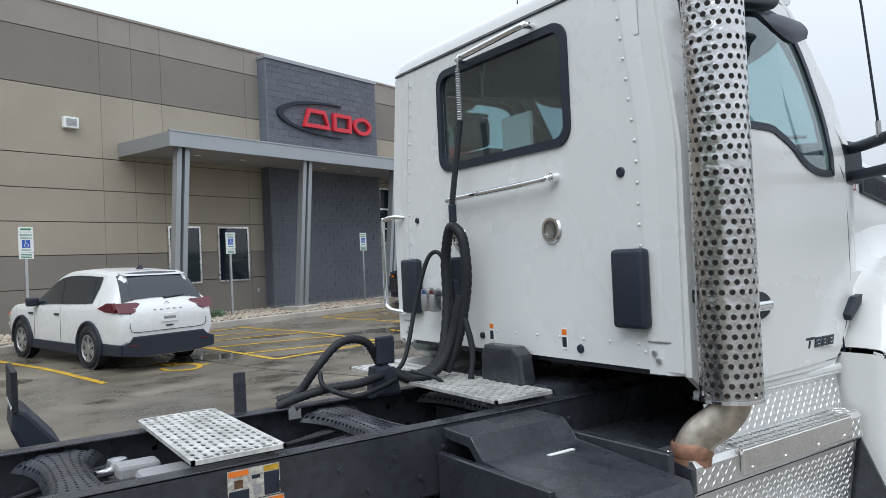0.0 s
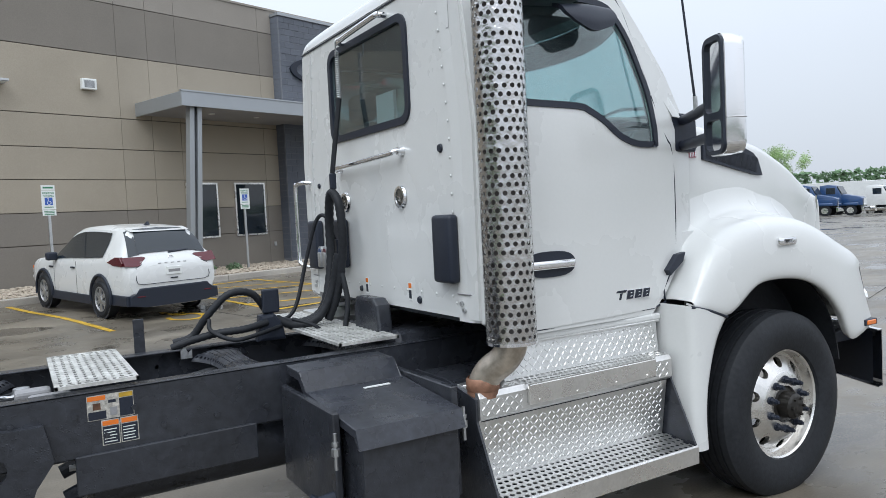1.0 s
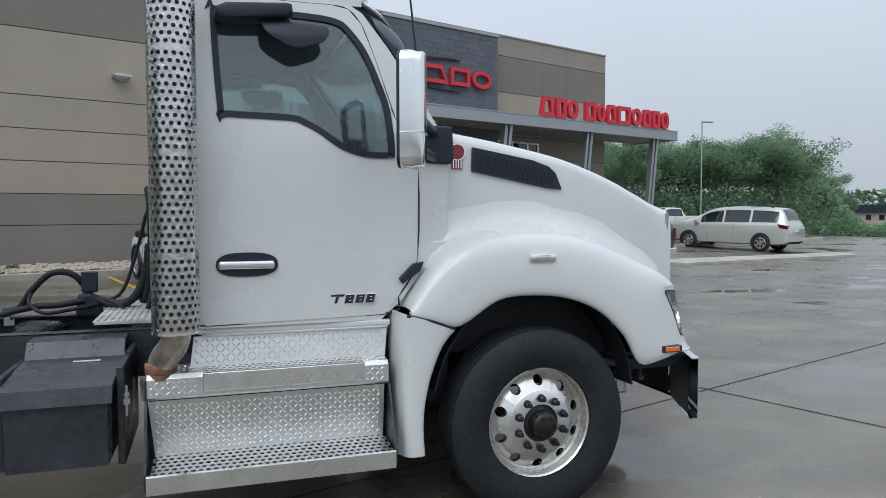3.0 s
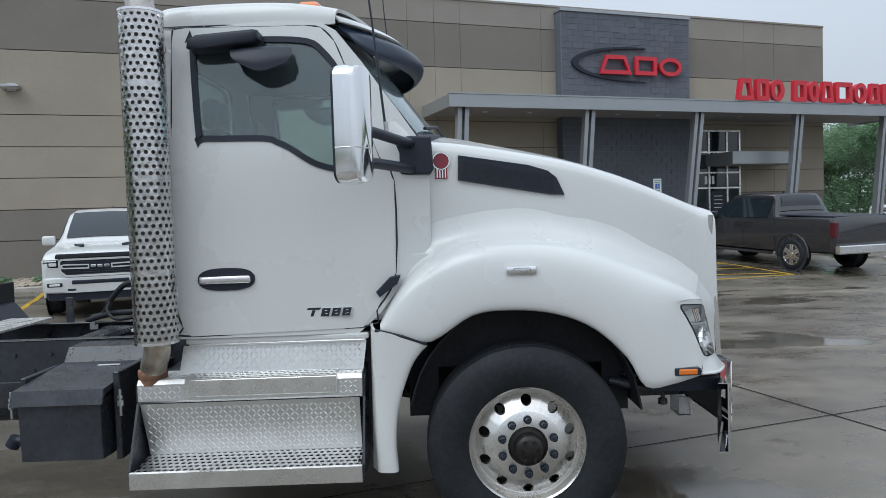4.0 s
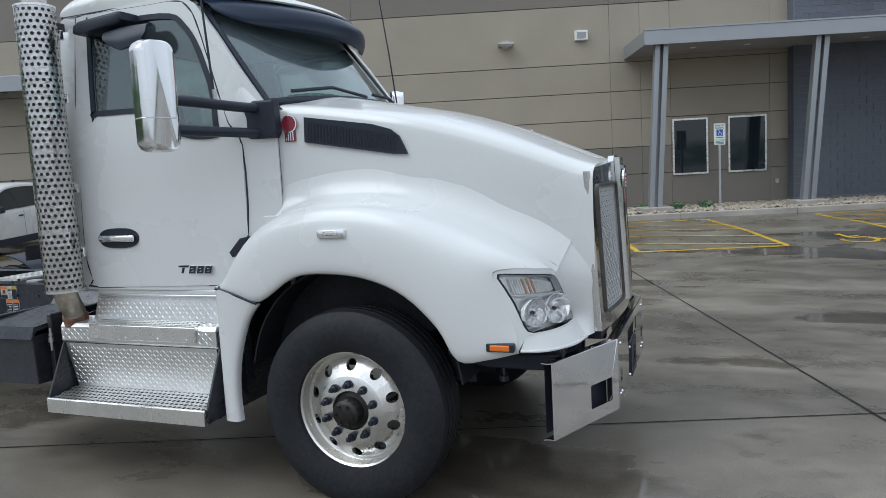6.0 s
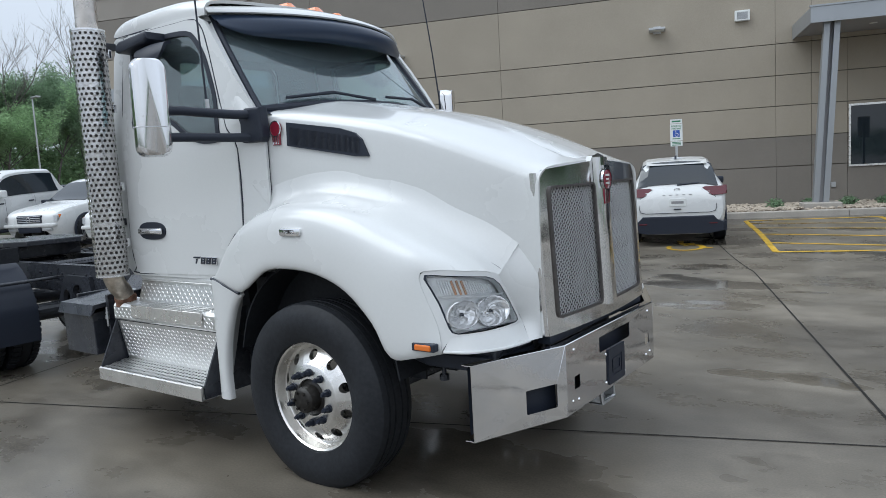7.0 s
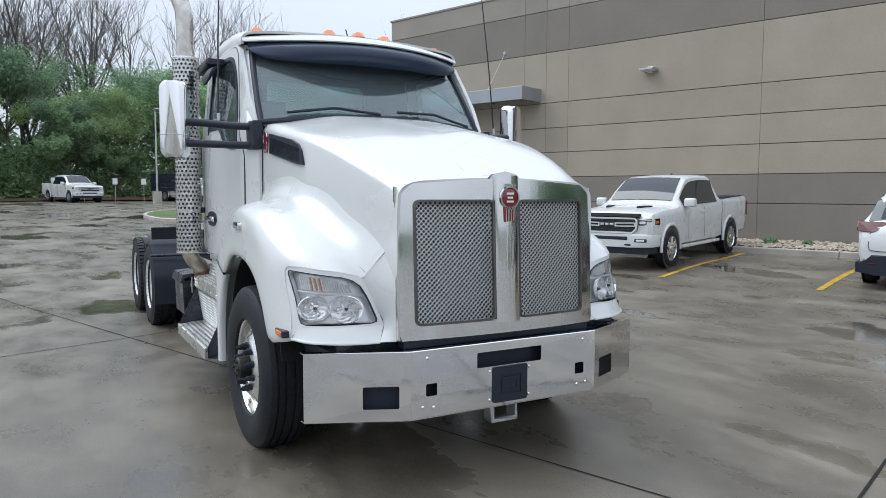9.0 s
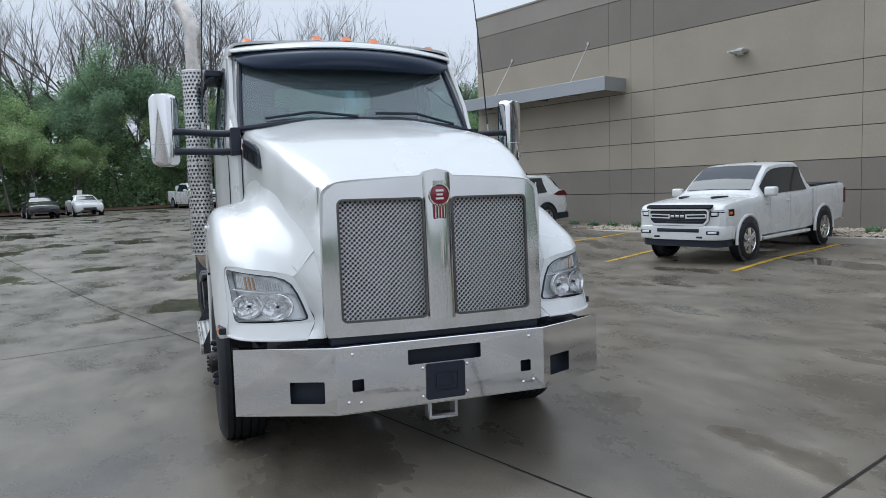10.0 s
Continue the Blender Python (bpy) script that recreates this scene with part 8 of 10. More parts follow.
def vehicle(name, label, m, paint, stations, axles, r, tyre_w, screens, glass, clad=None, rim="alu", spokes=6, group="", category="car", arch=None, doors=()):
    """A car body lofted from stations (x, underside, belt, top, half widths low, belt, top)."""
    car = thing(name, label, category, m, group=group)
    tab = dense(stations)
    X = [t[0] for t in tab]
    def st(x):
        return [float(np.interp(x, X, [t[k] for t in tab])) for k in range(1, 7)]
    def ring(x):
        zb, zl, zt, wl, wb, wt = st(x)
        e = max(0.0, zt - zl)
        return [(wl - 0.12, zb), (wl - 0.02, zb + 0.05), (wb, zb + (zl - zb) * 0.45), (wb, zl - 0.09), (wb - 0.025, zl), (wb - 0.035 - (wb - wt) * 0.5 * min(1, e * 3), zl + e * 0.5), (wt + 0.02, zt - min(0.05, e * 0.3)), (wt - 0.06, zt), (wt * 0.5, zt + 0.018), (0, zt + 0.024)]
    bm = bmesh.new()
    xs = np.linspace(X[0], X[-1], 64)
    rows = []
    for x in xs:
        h = ring(x)
        rows.append([bm.verts.new((x, y, z)) for y, z in h] + [bm.verts.new((x, -y, z)) for y, z in h[-2::-1]])
    for a, b in zip(rows, rows[1:]):
        for i in range(len(a) - 1):
            bm.faces.new((a[i], a[i + 1], b[i + 1], b[i]))
    bm.faces.new(rows[0]); bm.faces.new(rows[-1][::-1])
    part("body", bm, paint, car, smooth=True, angle=35)
    # glazing strips
    for sgn in (-1, 1):
        for x0, x1, lo, hi in glass:
            g = bmesh.new()
            cols = []
            for x in np.linspace(x0, x1, 10):
                h = ring(x)
                a, b = Vector((x, h[4][0], h[4][1])), Vector((x, h[6][0], h[6][1]))
                mid = Vector((x, h[5][0], h[5][1]))
                p, q = a.lerp(b, lo), a.lerp(b, hi)
                cols.append([g.verts.new((v.x, sgn * (v.y + 0.012), v.z + 0.004)) for v in (p, p.lerp(q, 0.5) + (mid - a.lerp(b, 0.5)) * 0.9, q)])
            for c, d in zip(cols, cols[1:]):
                for k in range(2):
                    g.faces.new((c[k], c[k + 1], d[k + 1], d[k]))
            thicken(part("side_window", g, "dark_glass", car, smooth=True), 0.006, 0)
    for k, (x0, x1, inset) in enumerate(screens):
        g = bmesh.new()
        cols = []
        for x in np.linspace(x0, x1, 9):
            h = ring(x)
            w = h[7][0] - inset
            nrm = 0.012
            cols.append([g.verts.new((x + (0.012 if x0 > 0 else -0.012), f * w, h[7][1] + 0.012 + 0.022 * (1 - f * f))) for f in (-1, -0.6, 0, 0.6, 1)])
        for c, d in zip(cols, cols[1:]):
            for j in range(4):
                g.faces.new((c[j], c[j + 1], d[j + 1], d[j]))
        thicken(part("windscreen" if x0 > 0 or k == 0 else "rear_screen", g, "dark_glass", car, smooth=True), 0.006, 0)
    for ax in axles:
        for sgn in (-1, 1):
            zb, zl, zt, wl, wb, wt = st(ax)
            ar = arch or r * 1.13
            bm = bmesh.new()
            lathe(bm, [(0.0, -0.0), (ar, 0.0), (ar + 0.0, -0.012)], n=36, centre=(ax, 0, r + 0.02))
            ob = part("wheel_arch", bm, "black", car)
            ob.matrix_basis = Matrix.Translation((0, sgn * (wb + 0.004), 0)) @ Matrix.Diagonal((1, -sgn, 1, 1))
            if clad:
                loop = [(ax + (ar + 0.02) * math.cos(t), sgn * (wb + 0.012), r + 0.02 + (ar + 0.02) * math.sin(t)) for t in np.linspace(radians(-12), radians(192), 24)]
                part("arch_trim", tube(bmesh.new(), loop, 0.03, n=6), clad, car, smooth=True)
            car_wheel(car, ax, sgn * (wb - tyre_w / 2 + 0.03), r, tyre_w, 180 if sgn > 0 else 0, rim, spokes)
    # door seams and handles
    for sgn in (-1, 1):
        for x in doors:
            zb, zl, zt, wl, wb, wt = st(x)
            part("door_seam", tube(bmesh.new(), [(x, sgn * (wb + 0.0), zb + 0.12), (x, sgn * (wb + 0.003), zb + (zl - zb) * 0.5), (x, sgn * (wb + 0.0), zl - 0.02)], 0.003, n=4), "plastic", car)
            part("door_handle", boxed(x + 0.05, x + 0.22, sgn * (wb + 0.01) - 0.012, sgn * (wb + 0.01) + 0.012, zl - 0.16, zl - 0.125, bevel=0.008), "plastic" if clad else paint, car)
    return car, st, ring


def blk(car, name, mat, *a, bevel=0.01, label=""):
    return part(name, boxed(*a, bevel=bevel), mat, car, label, smooth=bevel > 0.015)


def mirrors(car, x, z, w, mat, size=1.0):
    for sgn in (-1, 1):
        part("side_mirror", boxed(x - 0.08 * size, x + 0.08 * size, min(sgn * w, sgn * (w + 0.22 * size)), max(sgn * w, sgn * (w + 0.22 * size)), z, z + 0.17 * size, bevel=0.04 * size, seg=3), mat, car, smooth=True)


SUV = [(2.27, .46, .70, .78, .60, .66, .56), (2.16, .30, .86, .93, .78, .83, .68), (1.75, .25, .98, 1.04, .88, .90, .72), (1.05, .24, 1.02, 1.12, .90, .92, .74), (.60, .24, 1.03, 1.36, .90, .92, .70), (.15, .24, 1.04, 1.60, .90, .92, .66), (-.4, .24, 1.05, 1.68, .90, .92, .64), (-1.2, .24, 1.08, 1.67, .90, .92, .63), (-1.78, .27, 1.12, 1.62, .90, .92, .62), (-1.95, .3, 1.12, 1.50, .90, .915, .64), (-2.2, .36, 1.08, 1.14, .88, .90, .70), (-2.3, .40, 1.0, 1.06, .86, .88, .70), (-2.38, .46, .86, .92, .80, .84, .66)]
TRUCK = [(2.80, .62, 1.02, 1.07, .86, .93, .82), (2.74, .47, 1.10, 1.155, .96, 1.0, .87), (2.6, .44, 1.15, 1.21, .98, 1.02, .88), (2.2, .42, 1.19, 1.255, .98, 1.03, .88), (1.42, .42, 1.23, 1.30, 1.0, 1.03, .88), (1.32, .42, 1.235, 1.33, 1.0, 1.03, .86), (.98, .42, 1.25, 1.60, 1.0, 1.03, .82), (.62, .42, 1.26, 1.84, 1.0, 1.03, .77), (.45, .42, 1.265, 1.91, 1.0, 1.03, .755), (0, .42, 1.27, 1.955, 1.0, 1.03, .75), (-.75, .42, 1.28, 1.95, 1.0, 1.03, .75), (-.98, .42, 1.29, 1.91, 1.0, 1.03, .76), (-1.12, .43, 1.30, 1.62, 1.0, 1.03, .84), (-1.2, .43, 1.31, 1.40, 1.0, 1.03, .95), (-1.24, .44, 1.33, 1.36, 1.0, 1.03, .97), (-2.9, .5, 1.36, 1.39, 1.0, 1.03, .97), (-3.05, .58, 1.33, 1.36, .98, 1.01, .95), (-3.1, .66, 1.2, 1.24, .96, .99, .92)]
VAN = [(2.5, .45, .72, .8, .6, .7, .6), (2.38, .3, .9, .97, .8, .88, .7), (1.9, .26, 1.0, 1.1, .9, .95, .75), (1.2, .25, 1.05, 1.35, .93, .97, .72), (.5, .25, 1.06, 1.66, .93, .97, .70), (-.5, .25, 1.08, 1.76, .93, .97, .68), (-1.8, .26, 1.1, 1.74, .93, .97, .68), (-2.2, .28, 1.12, 1.62, .93, .965, .68), (-2.42, .32, 1.1, 1.2, .92, .95, .74), (-2.55, .42, .9, .96, .86, .9, .7)]
SEDAN = [(2.3, .45, .65, .7, .6, .68, .58), (2.15, .28, .78, .84, .8, .84, .7), (1.5, .24, .9, .97, .87, .89, .72), (.9, .23, .94, 1.06, .88, .9, .72), (.35, .23, .95, 1.32, .88, .9, .62), (-.3, .23, .96, 1.42, .88, .9, .58), (-1.0, .23, .97, 1.32, .88, .9, .6), (-1.5, .25, .98, 1.06, .88, .9, .68), (-2.1, .3, .96, 1.02, .86, .88, .68), (-2.3, .45, .8, .86, .78, .82, .62)]


def build_suv(m, name="suv", label="white compact suv with black lower cladding and dark red tail lamps", paint="white", sc=1.0, group="parked cars"):
    car, st, ring = vehicle(name, label, m, paint, SUV, (1.35, -1.35), 0.36, 0.23, ((1.02, 0.22, 0.03), (-1.8, -2.17, 0.05)), ((0.76, -1.42, 0.07, 0.92),), clad="plastic", rim="galv", doors=(0.8, -0.28))
    def on_gate(z):
        """Depth of the tailgate's skin at a height."""
        return lerp_table(z, (0.5, 0.7, 0.9, 1.0, 1.06, 1.14), (-2.392, -2.392, -2.372, -2.335, -2.29, -2.215))
    for sgn in (-1, 1):
        bm = prism(bmesh.new(), [(-1.66, 1.05), (-1.98, 1.15), (-2.18, 1.155), (-2.27, 1.05), (-2.24, 0.99), (-1.92, 1.0)], "y", min(sgn * 0.86, sgn * 0.927), max(sgn * 0.86, sgn * 0.927), bevel=0.01)
        part("tail_lamp", bm, "red", car, "dark red wraparound tail lamp")
        bm = prism(bmesh.new(), [(sgn * 0.9, 1.145), (sgn * 0.9, 0.995), (sgn * 0.70, 0.975), (sgn * 0.64, 0.985), (sgn * 0.47, 1.12), (sgn * 0.52, 1.145)], "x", -0.02, 0.08, bevel=0.006)
        for v in bm.verts:
            v.co.x += on_gate(v.co.z)
        part("tail_lamp", bm, "red", car)
        part("pillar_strip", patch([[(-1.79, sgn * 0.52, 1.632), (-1.79, sgn * 0.645, 1.59)], [(-1.98, sgn * 0.54, 1.475), (-1.98, sgn * 0.70, 1.43)], [(-2.19, sgn * 0.56, 1.178), (-2.19, sgn * 0.765, 1.15)]], 3, 1), "dark_glass", car)
        blk(car, "sill", "plastic", -1.0, 1.0, min(sgn * 0.86, sgn * 0.925), max(sgn * 0.86, sgn * 0.925), 0.23, 0.4)
        part("bumper_corner", prism(bmesh.new(), [(-1.74, 0.47), (-2.36, 0.46), (-2.37, 0.28), (-1.74, 0.26)], "y", min(sgn * 0.8, sgn * 0.915), max(sgn * 0.8, sgn * 0.915), bevel=0.02), "plastic", car)
        blk(car, "bumper_reflector", "red", -2.42, -2.40, sgn * 0.66 - 0.075, sgn * 0.66 + 0.075, 0.425, 0.448, bevel=0.004)
    part("rear_bumper", prism(bmesh.new(), [(-0.67, 0.585), (0.67, 0.585), (0.745, 0.475), (0.86, 0.455), (0.86, 0.28), (0.6, 0.24), (-0.6, 0.24), (-0.86, 0.28), (-0.86, 0.455), (-0.745, 0.475)], "x", -2.412, -2.2, bevel=0.02), "plastic", car, "black lower bumper")
    part("skid_plate", boxed(-2.39, -2.2, -0.45, 0.45, 0.225, 0.25, bevel=0.01), "trim_grey", car)
    gate = [(0.50, 1.10), (0.60, 1.0), (0.705, 0.955), (0.725, 0.74), (0.70, 0.675), (0.60, 0.65)]
    gate = gate + [(-y, z) for y, z in gate[::-1]]
    part("tailgate_seam", tube(bmesh.new(), [(on_gate(z) - 0.001, y, z) for y, z in gate], 0.006, n=5), "plastic", car)
    part("gate_crease", tube(bmesh.new(), [(on_gate(0.975) - 0.004, y, z) for y, z in ((-0.52, 0.945), (-0.42, 0.975), (0.42, 0.975), (0.52, 0.945))], 0.011, n=6), paint, car, smooth=True)
    # dark strip drawn under the crease as its shade
    part("crease_shadow_gap", tube(bmesh.new(), [(on_gate(0.96) - 0.004, -0.4, 0.96), (on_gate(0.96) - 0.004, 0.4, 0.96)], 0.006, n=5), "plastic", car)
    blk(car, "number_plate", "white_sign", -2.4, -2.36, -0.155, 0.155, 0.79, 0.935, bevel=0.003)
    blk(car, "plate_bars", "trim_grey", -2.403, -2.399, -0.115, 0.115, 0.835, 0.885, bevel=0.0)
    blk(car, "gate_latch", "plastic", -2.402, -2.38, -0.07, 0.07, 0.715, 0.735, bevel=0.004)
    part("round_badge", lathe(bmesh.new(), [(0.045, 0.0), (0.05, -0.012), (0.06, -0.012), (0.066, 0.0)], n=20, axis="x", centre=(-2.275, 0, 1.075)), "chrome", car)
    for k in range(5):
        blk(car, "badge_bar", "galv", -2.355, -2.333, -0.27 + 0.125 * k, -0.22 + 0.125 * k, 0.998, 1.016, bevel=0.003)
    part("rear_spoiler", prism(bmesh.new(), [(-1.7, 1.655), (-1.93, 1.605), (-1.94, 1.588), (-1.72, 1.615)], "y", -0.58, 0.58, bevel=0.006), paint, car)
    part("rear_wiper", tube(bmesh.new(), [(-2.19, 0.0, 1.19), (-2.175, -0.3, 1.21), (-2.165, -0.42, 1.215)], 0.018, n=6), "plastic", car)
    part("roof_fin", prism(bmesh.new(), [(-1.3, 1.69), (-1.45, 1.76), (-1.5, 1.69)], "y", -0.02, 0.02), "plastic", car)
    mirrors(car, 0.72, 1.02, 0.88, "plastic", 0.95)
    for sgn in (-1, 1):
        hl_ = part("head_lamp", prism(bmesh.new(), [(1.95, 0.76), (2.235, 0.70), (2.215, 0.84), (1.98, 0.93)], "y", min(sgn * 0.46, sgn * 0.835), max(sgn * 0.46, sgn * 0.835), bevel=0.03), "galv", car, "clear headlamp", smooth=True)
        part("turn_lens", boxed(2.0, 2.16, min(sgn * 0.80, sgn * 0.843), max(sgn * 0.80, sgn * 0.843), 0.78, 0.86, bevel=0.01), "amber", hl_)
        blk(car, "fog_lamp", "galv", 2.2, 2.3, sgn * 0.56 - 0.13, sgn * 0.56 + 0.13, 0.46, 0.53, bevel=0.015)
    blk(car, "grille", "plastic", 2.18, 2.29, -0.40, 0.40, 0.66, 0.86, bevel=0.03)
    for k in range(4):
        blk(car, "grille_bar", "chrome", 2.27, 2.3, -0.37, 0.37, 0.69 + 0.045 * k, 0.708 + 0.045 * k, bevel=0.004)
    part("badge_ring", lathe(bmesh.new(), [(0.05, 0.0), (0.05, 0.012), (0.065, 0.012), (0.068, 0.0)], n=18, axis="x", centre=(2.298, 0, 0.76)), "chrome", car)
    blk(car, "front_bumper", paint, 2.1, 2.335, -0.8, 0.8, 0.56, 0.65, bevel=0.03)
    blk(car, "bumper_intake", "plastic", 2.2, 2.318, -0.36, 0.36, 0.42, 0.56, bevel=0.02)
    return car


def thin_frame(loop, w, x0, x1):
    """A frame of width w round an outline in (y, z), between two depths."""
    bm = bmesh.new()
    inner = shrink(loop, w)
    n = len(loop)
    rings = [[bm.verts.new((x, y, z)) for y, z in lp] for lp, x in ((loop, x0), (loop, x1), (inner, x1), (inner, x0))]
    for p, q in zip(rings, rings[1:] + rings[:1]):
        for k in range(n):
            bm.faces.new((p[k], p[(k + 1) % n], q[(k + 1) % n], q[k]))
    return bm


def build_pickup(m, name="pickup", label="white crew cab pickup", paint="white", hood_scoops=True, group="parked cars", grille="plastic", rim="chrome", clad=None, bars=5):
    car, st, ring = vehicle(name, label, m, paint, TRUCK, (1.83, -1.84), 0.41, 0.28, ((1.22, 0.52, 0.02), (-1.0, -1.17, 0.1)), ((1.05, -0.95, 0.06, 0.9),), rim=rim, clad=clad, doors=(0.85, -0.1), spokes=6, category="pickup truck", arch=0.49)
    bright = "galv" if paint == "car_grey" else paint if grille == "plastic" else "chrome"
    face = [(-0.60, 0.775), (0.60, 0.775), (0.70, 0.87), (0.715, 1.06), (0.66, 1.11), (-0.66, 1.11), (-0.715, 1.06), (-0.70, 0.87)]
    part("grille", prism(bmesh.new(), face, "x", 2.70, 2.84, bevel=0.012), "plastic", car, "dark front grille")
    part("grille_frame", thin_frame(face, 0.035, 2.80, 2.862), bright, car, "painted grille surround")
    for sgn in (-1, 1):
        nostril = [(sgn * 0.19, 0.915), (sgn * 0.66, 0.925), (sgn * 0.67, 1.0), (sgn * 0.62, 1.012), (sgn * 0.19, 1.0)]
        part("grille_bar", thin_frame(nostril, 0.022, 2.835, 2.872), bright, car)
        for z in (0.81, 0.845, 0.88, 1.035, 1.065):
            blk(car, "grille_slat", "black", 2.835, 2.852, min(sgn * 0.02, sgn * 0.6), max(sgn * 0.02, sgn * 0.6), z, z + 0.014, bevel=0.004)
    for k in range(3):
        blk(car, "badge_bar", "chrome", 2.845, 2.88, -0.165 + 0.115 * k, -0.07 + 0.115 * k, 0.935, 0.99, bevel=0.012)
    if hood_scoops:
        part("bug_deflector", prism(bmesh.new(), [(2.73, 1.165), (2.80, 1.145), (2.85, 1.112), (2.875, 1.128), (2.845, 1.168), (2.76, 1.192)], "y", -0.76, 0.76, bevel=0.01), "smoked", car, "dark bug deflector on hood edge")
        for sgn in (-1, 1):
            part("hood_vent", prism(bmesh.new(), [(1.72, sgn * 0.40), (2.12, sgn * 0.34), (2.16, sgn * 0.40), (1.78, sgn * 0.56)], "z", 1.262, 1.322, bevel=0.01), "plastic", car)
            part("hood_bulge", patch([[(x, sgn * (0.12 + 0.42 * v), 1.30 - 0.03 * (2.3 - x) * 0 - (x - 1.45) * 0.075 + 0.028 * math.sin(math.pi * v) * min(1, (2.62 - x) * 2)) for v in (0, 0.25, 0.5, 0.75, 1)] for x in (1.45, 1.8, 2.2, 2.6)], 3, 3), paint, car, smooth=True)
    for sgn in (-1, 1):
        hl_ = part("head_lamp", prism(bmesh.new(), [(2.815, sgn * 0.725), (2.80, sgn * 0.90), (2.73, sgn * 0.985), (2.62, sgn * 1.02), (2.42, sgn * 1.035), (2.42, sgn * 0.9), (2.6, sgn * 0.72)], "z", 0.945, 1.09, bevel=0.018), "smoked", car, "dark headlight with bright strip", smooth=True)
        part("lamp_strip", tube(bmesh.new(), [(2.818, sgn * 0.75, 1.07), (2.80, sgn * 0.915, 1.065), (2.735, sgn * 0.99, 1.06), (2.64, sgn * 1.022, 1.06)], 0.012, n=6), "lamp_inner", hl_)
        part("lamp_bowl", prism(bmesh.new(), [(2.822, sgn * 0.75), (2.812, sgn * 0.88), (2.77, sgn * 0.88), (2.77, sgn * 0.75)], "z", 0.975, 1.035, bevel=0.01), "lamp_inner", hl_)
        part("turn_lens", prism(bmesh.new(), [(2.60, sgn * 1.0), (2.60, sgn * 1.033), (2.5, sgn * 1.041), (2.5, sgn * 1.0)], "z", 0.985, 1.04, bevel=0.004), "amber", hl_)
        part("fender_flare", tube(bmesh.new(), [(1.83 + 0.5 * math.cos(t), sgn * 1.03, 0.43 + 0.5 * math.sin(t)) for t in np.linspace(radians(-8), radians(188), 22)], 0.035, n=8), clad or paint, car, smooth=True)
        part("fender_flare", tube(bmesh.new(), [(-1.84 + 0.5 * math.cos(t), sgn * 1.03, 0.43 + 0.5 * math.sin(t)) for t in np.linspace(radians(-8), radians(188), 22)], 0.035, n=8), clad or paint, car, smooth=True)
        part("tailgate_seam", tube(bmesh.new(), [(-1.235, sgn * 1.032, 0.5), (-1.235, sgn * 1.032, 1.33)], 0.007, n=5), "plastic", car)
        fog = part("fog_lamp", prism(bmesh.new(), [(2.88, sgn * 0.66), (2.855, sgn * 0.92), (2.7, sgn * 0.92), (2.7, sgn * 0.66)], "z", 0.595, 0.675, bevel=0.02), "plastic", car)
        part("fog_glass", prism(bmesh.new(), [(2.886, sgn * 0.70), (2.866, sgn * 0.88), (2.8, sgn * 0.88), (2.8, sgn * 0.70)], "z", 0.615, 0.655, bevel=0.01), "lamp_inner", fog)
        blk(car, "bumper_slot", "plastic", 2.8, 2.882, sgn * 0.5 - 0.08, sgn * 0.5 + 0.08, 0.515, 0.565, bevel=0.018)
        part("tail_lamp", boxed(-3.12, -2.95, min(sgn * 0.9, sgn * 1.03), max(sgn * 0.9, sgn * 1.03), 0.9, 1.28, bevel=0.02), "red", car)
        part("side_step", boxed(-1.1, 1.15, min(sgn * 0.9, sgn * 1.04), max(sgn * 0.9, sgn * 1.04), 0.36, 0.43, bevel=0.02), "plastic" if clad else paint, car)
        part("mud_flap", boxed(1.36, 1.39, min(sgn * 0.8, sgn * 1.03), max(sgn * 0.8, sgn * 1.03), 0.3, 0.6), "rubber", car)
    nose = [(2.4, -1.03), (2.66, -1.03), (2.78, -0.98), (2.85, -0.88), (2.875, -0.6), (2.885, 0.0), (2.875, 0.6), (2.85, 0.88), (2.78, 0.98), (2.66, 1.03), (2.4, 1.03)]
    part("front_bumper", prism(bmesh.new(), nose, "z", 0.485, 0.765, bevel=0.035), paint, car, "painted front bumper", smooth=True)
    blk(car, "bumper_intake", "plastic", 2.84, 2.892, -0.5, 0.5, 0.635, 0.715, bevel=0.02)
    part("air_dam", prism(bmesh.new(), [(x - 0.05, y * 0.94) for x, y in nose], "z", 0.34, 0.485, bevel=0.02), "plastic", car)
    blk(car, "bed_cover", "plastic", -3.0, -1.26, -0.9, 0.9, 1.385, 1.42, bevel=0.01)
    part("rear_bumper", boxed(-3.22, -3.05, -0.95, 0.95, 0.5, 0.72, bevel=0.03), "chrome", car)
    for k in range(bars):
        blk(car, "side_badge", "plastic", 1.22 + 0.03 * k, 1.24 + 0.03 * k, -1.038, -1.03, 0.98, 1.01, bevel=0.0)
    part("roof_fin", prism(bmesh.new(), [(-0.4, 1.95), (-0.52, 2.02), (-0.56, 1.95)], "y", -0.02, 0.02), "plastic", car)
    mirrors(car, 1.02, 1.27, 1.0, paint, 1.15)
    return car


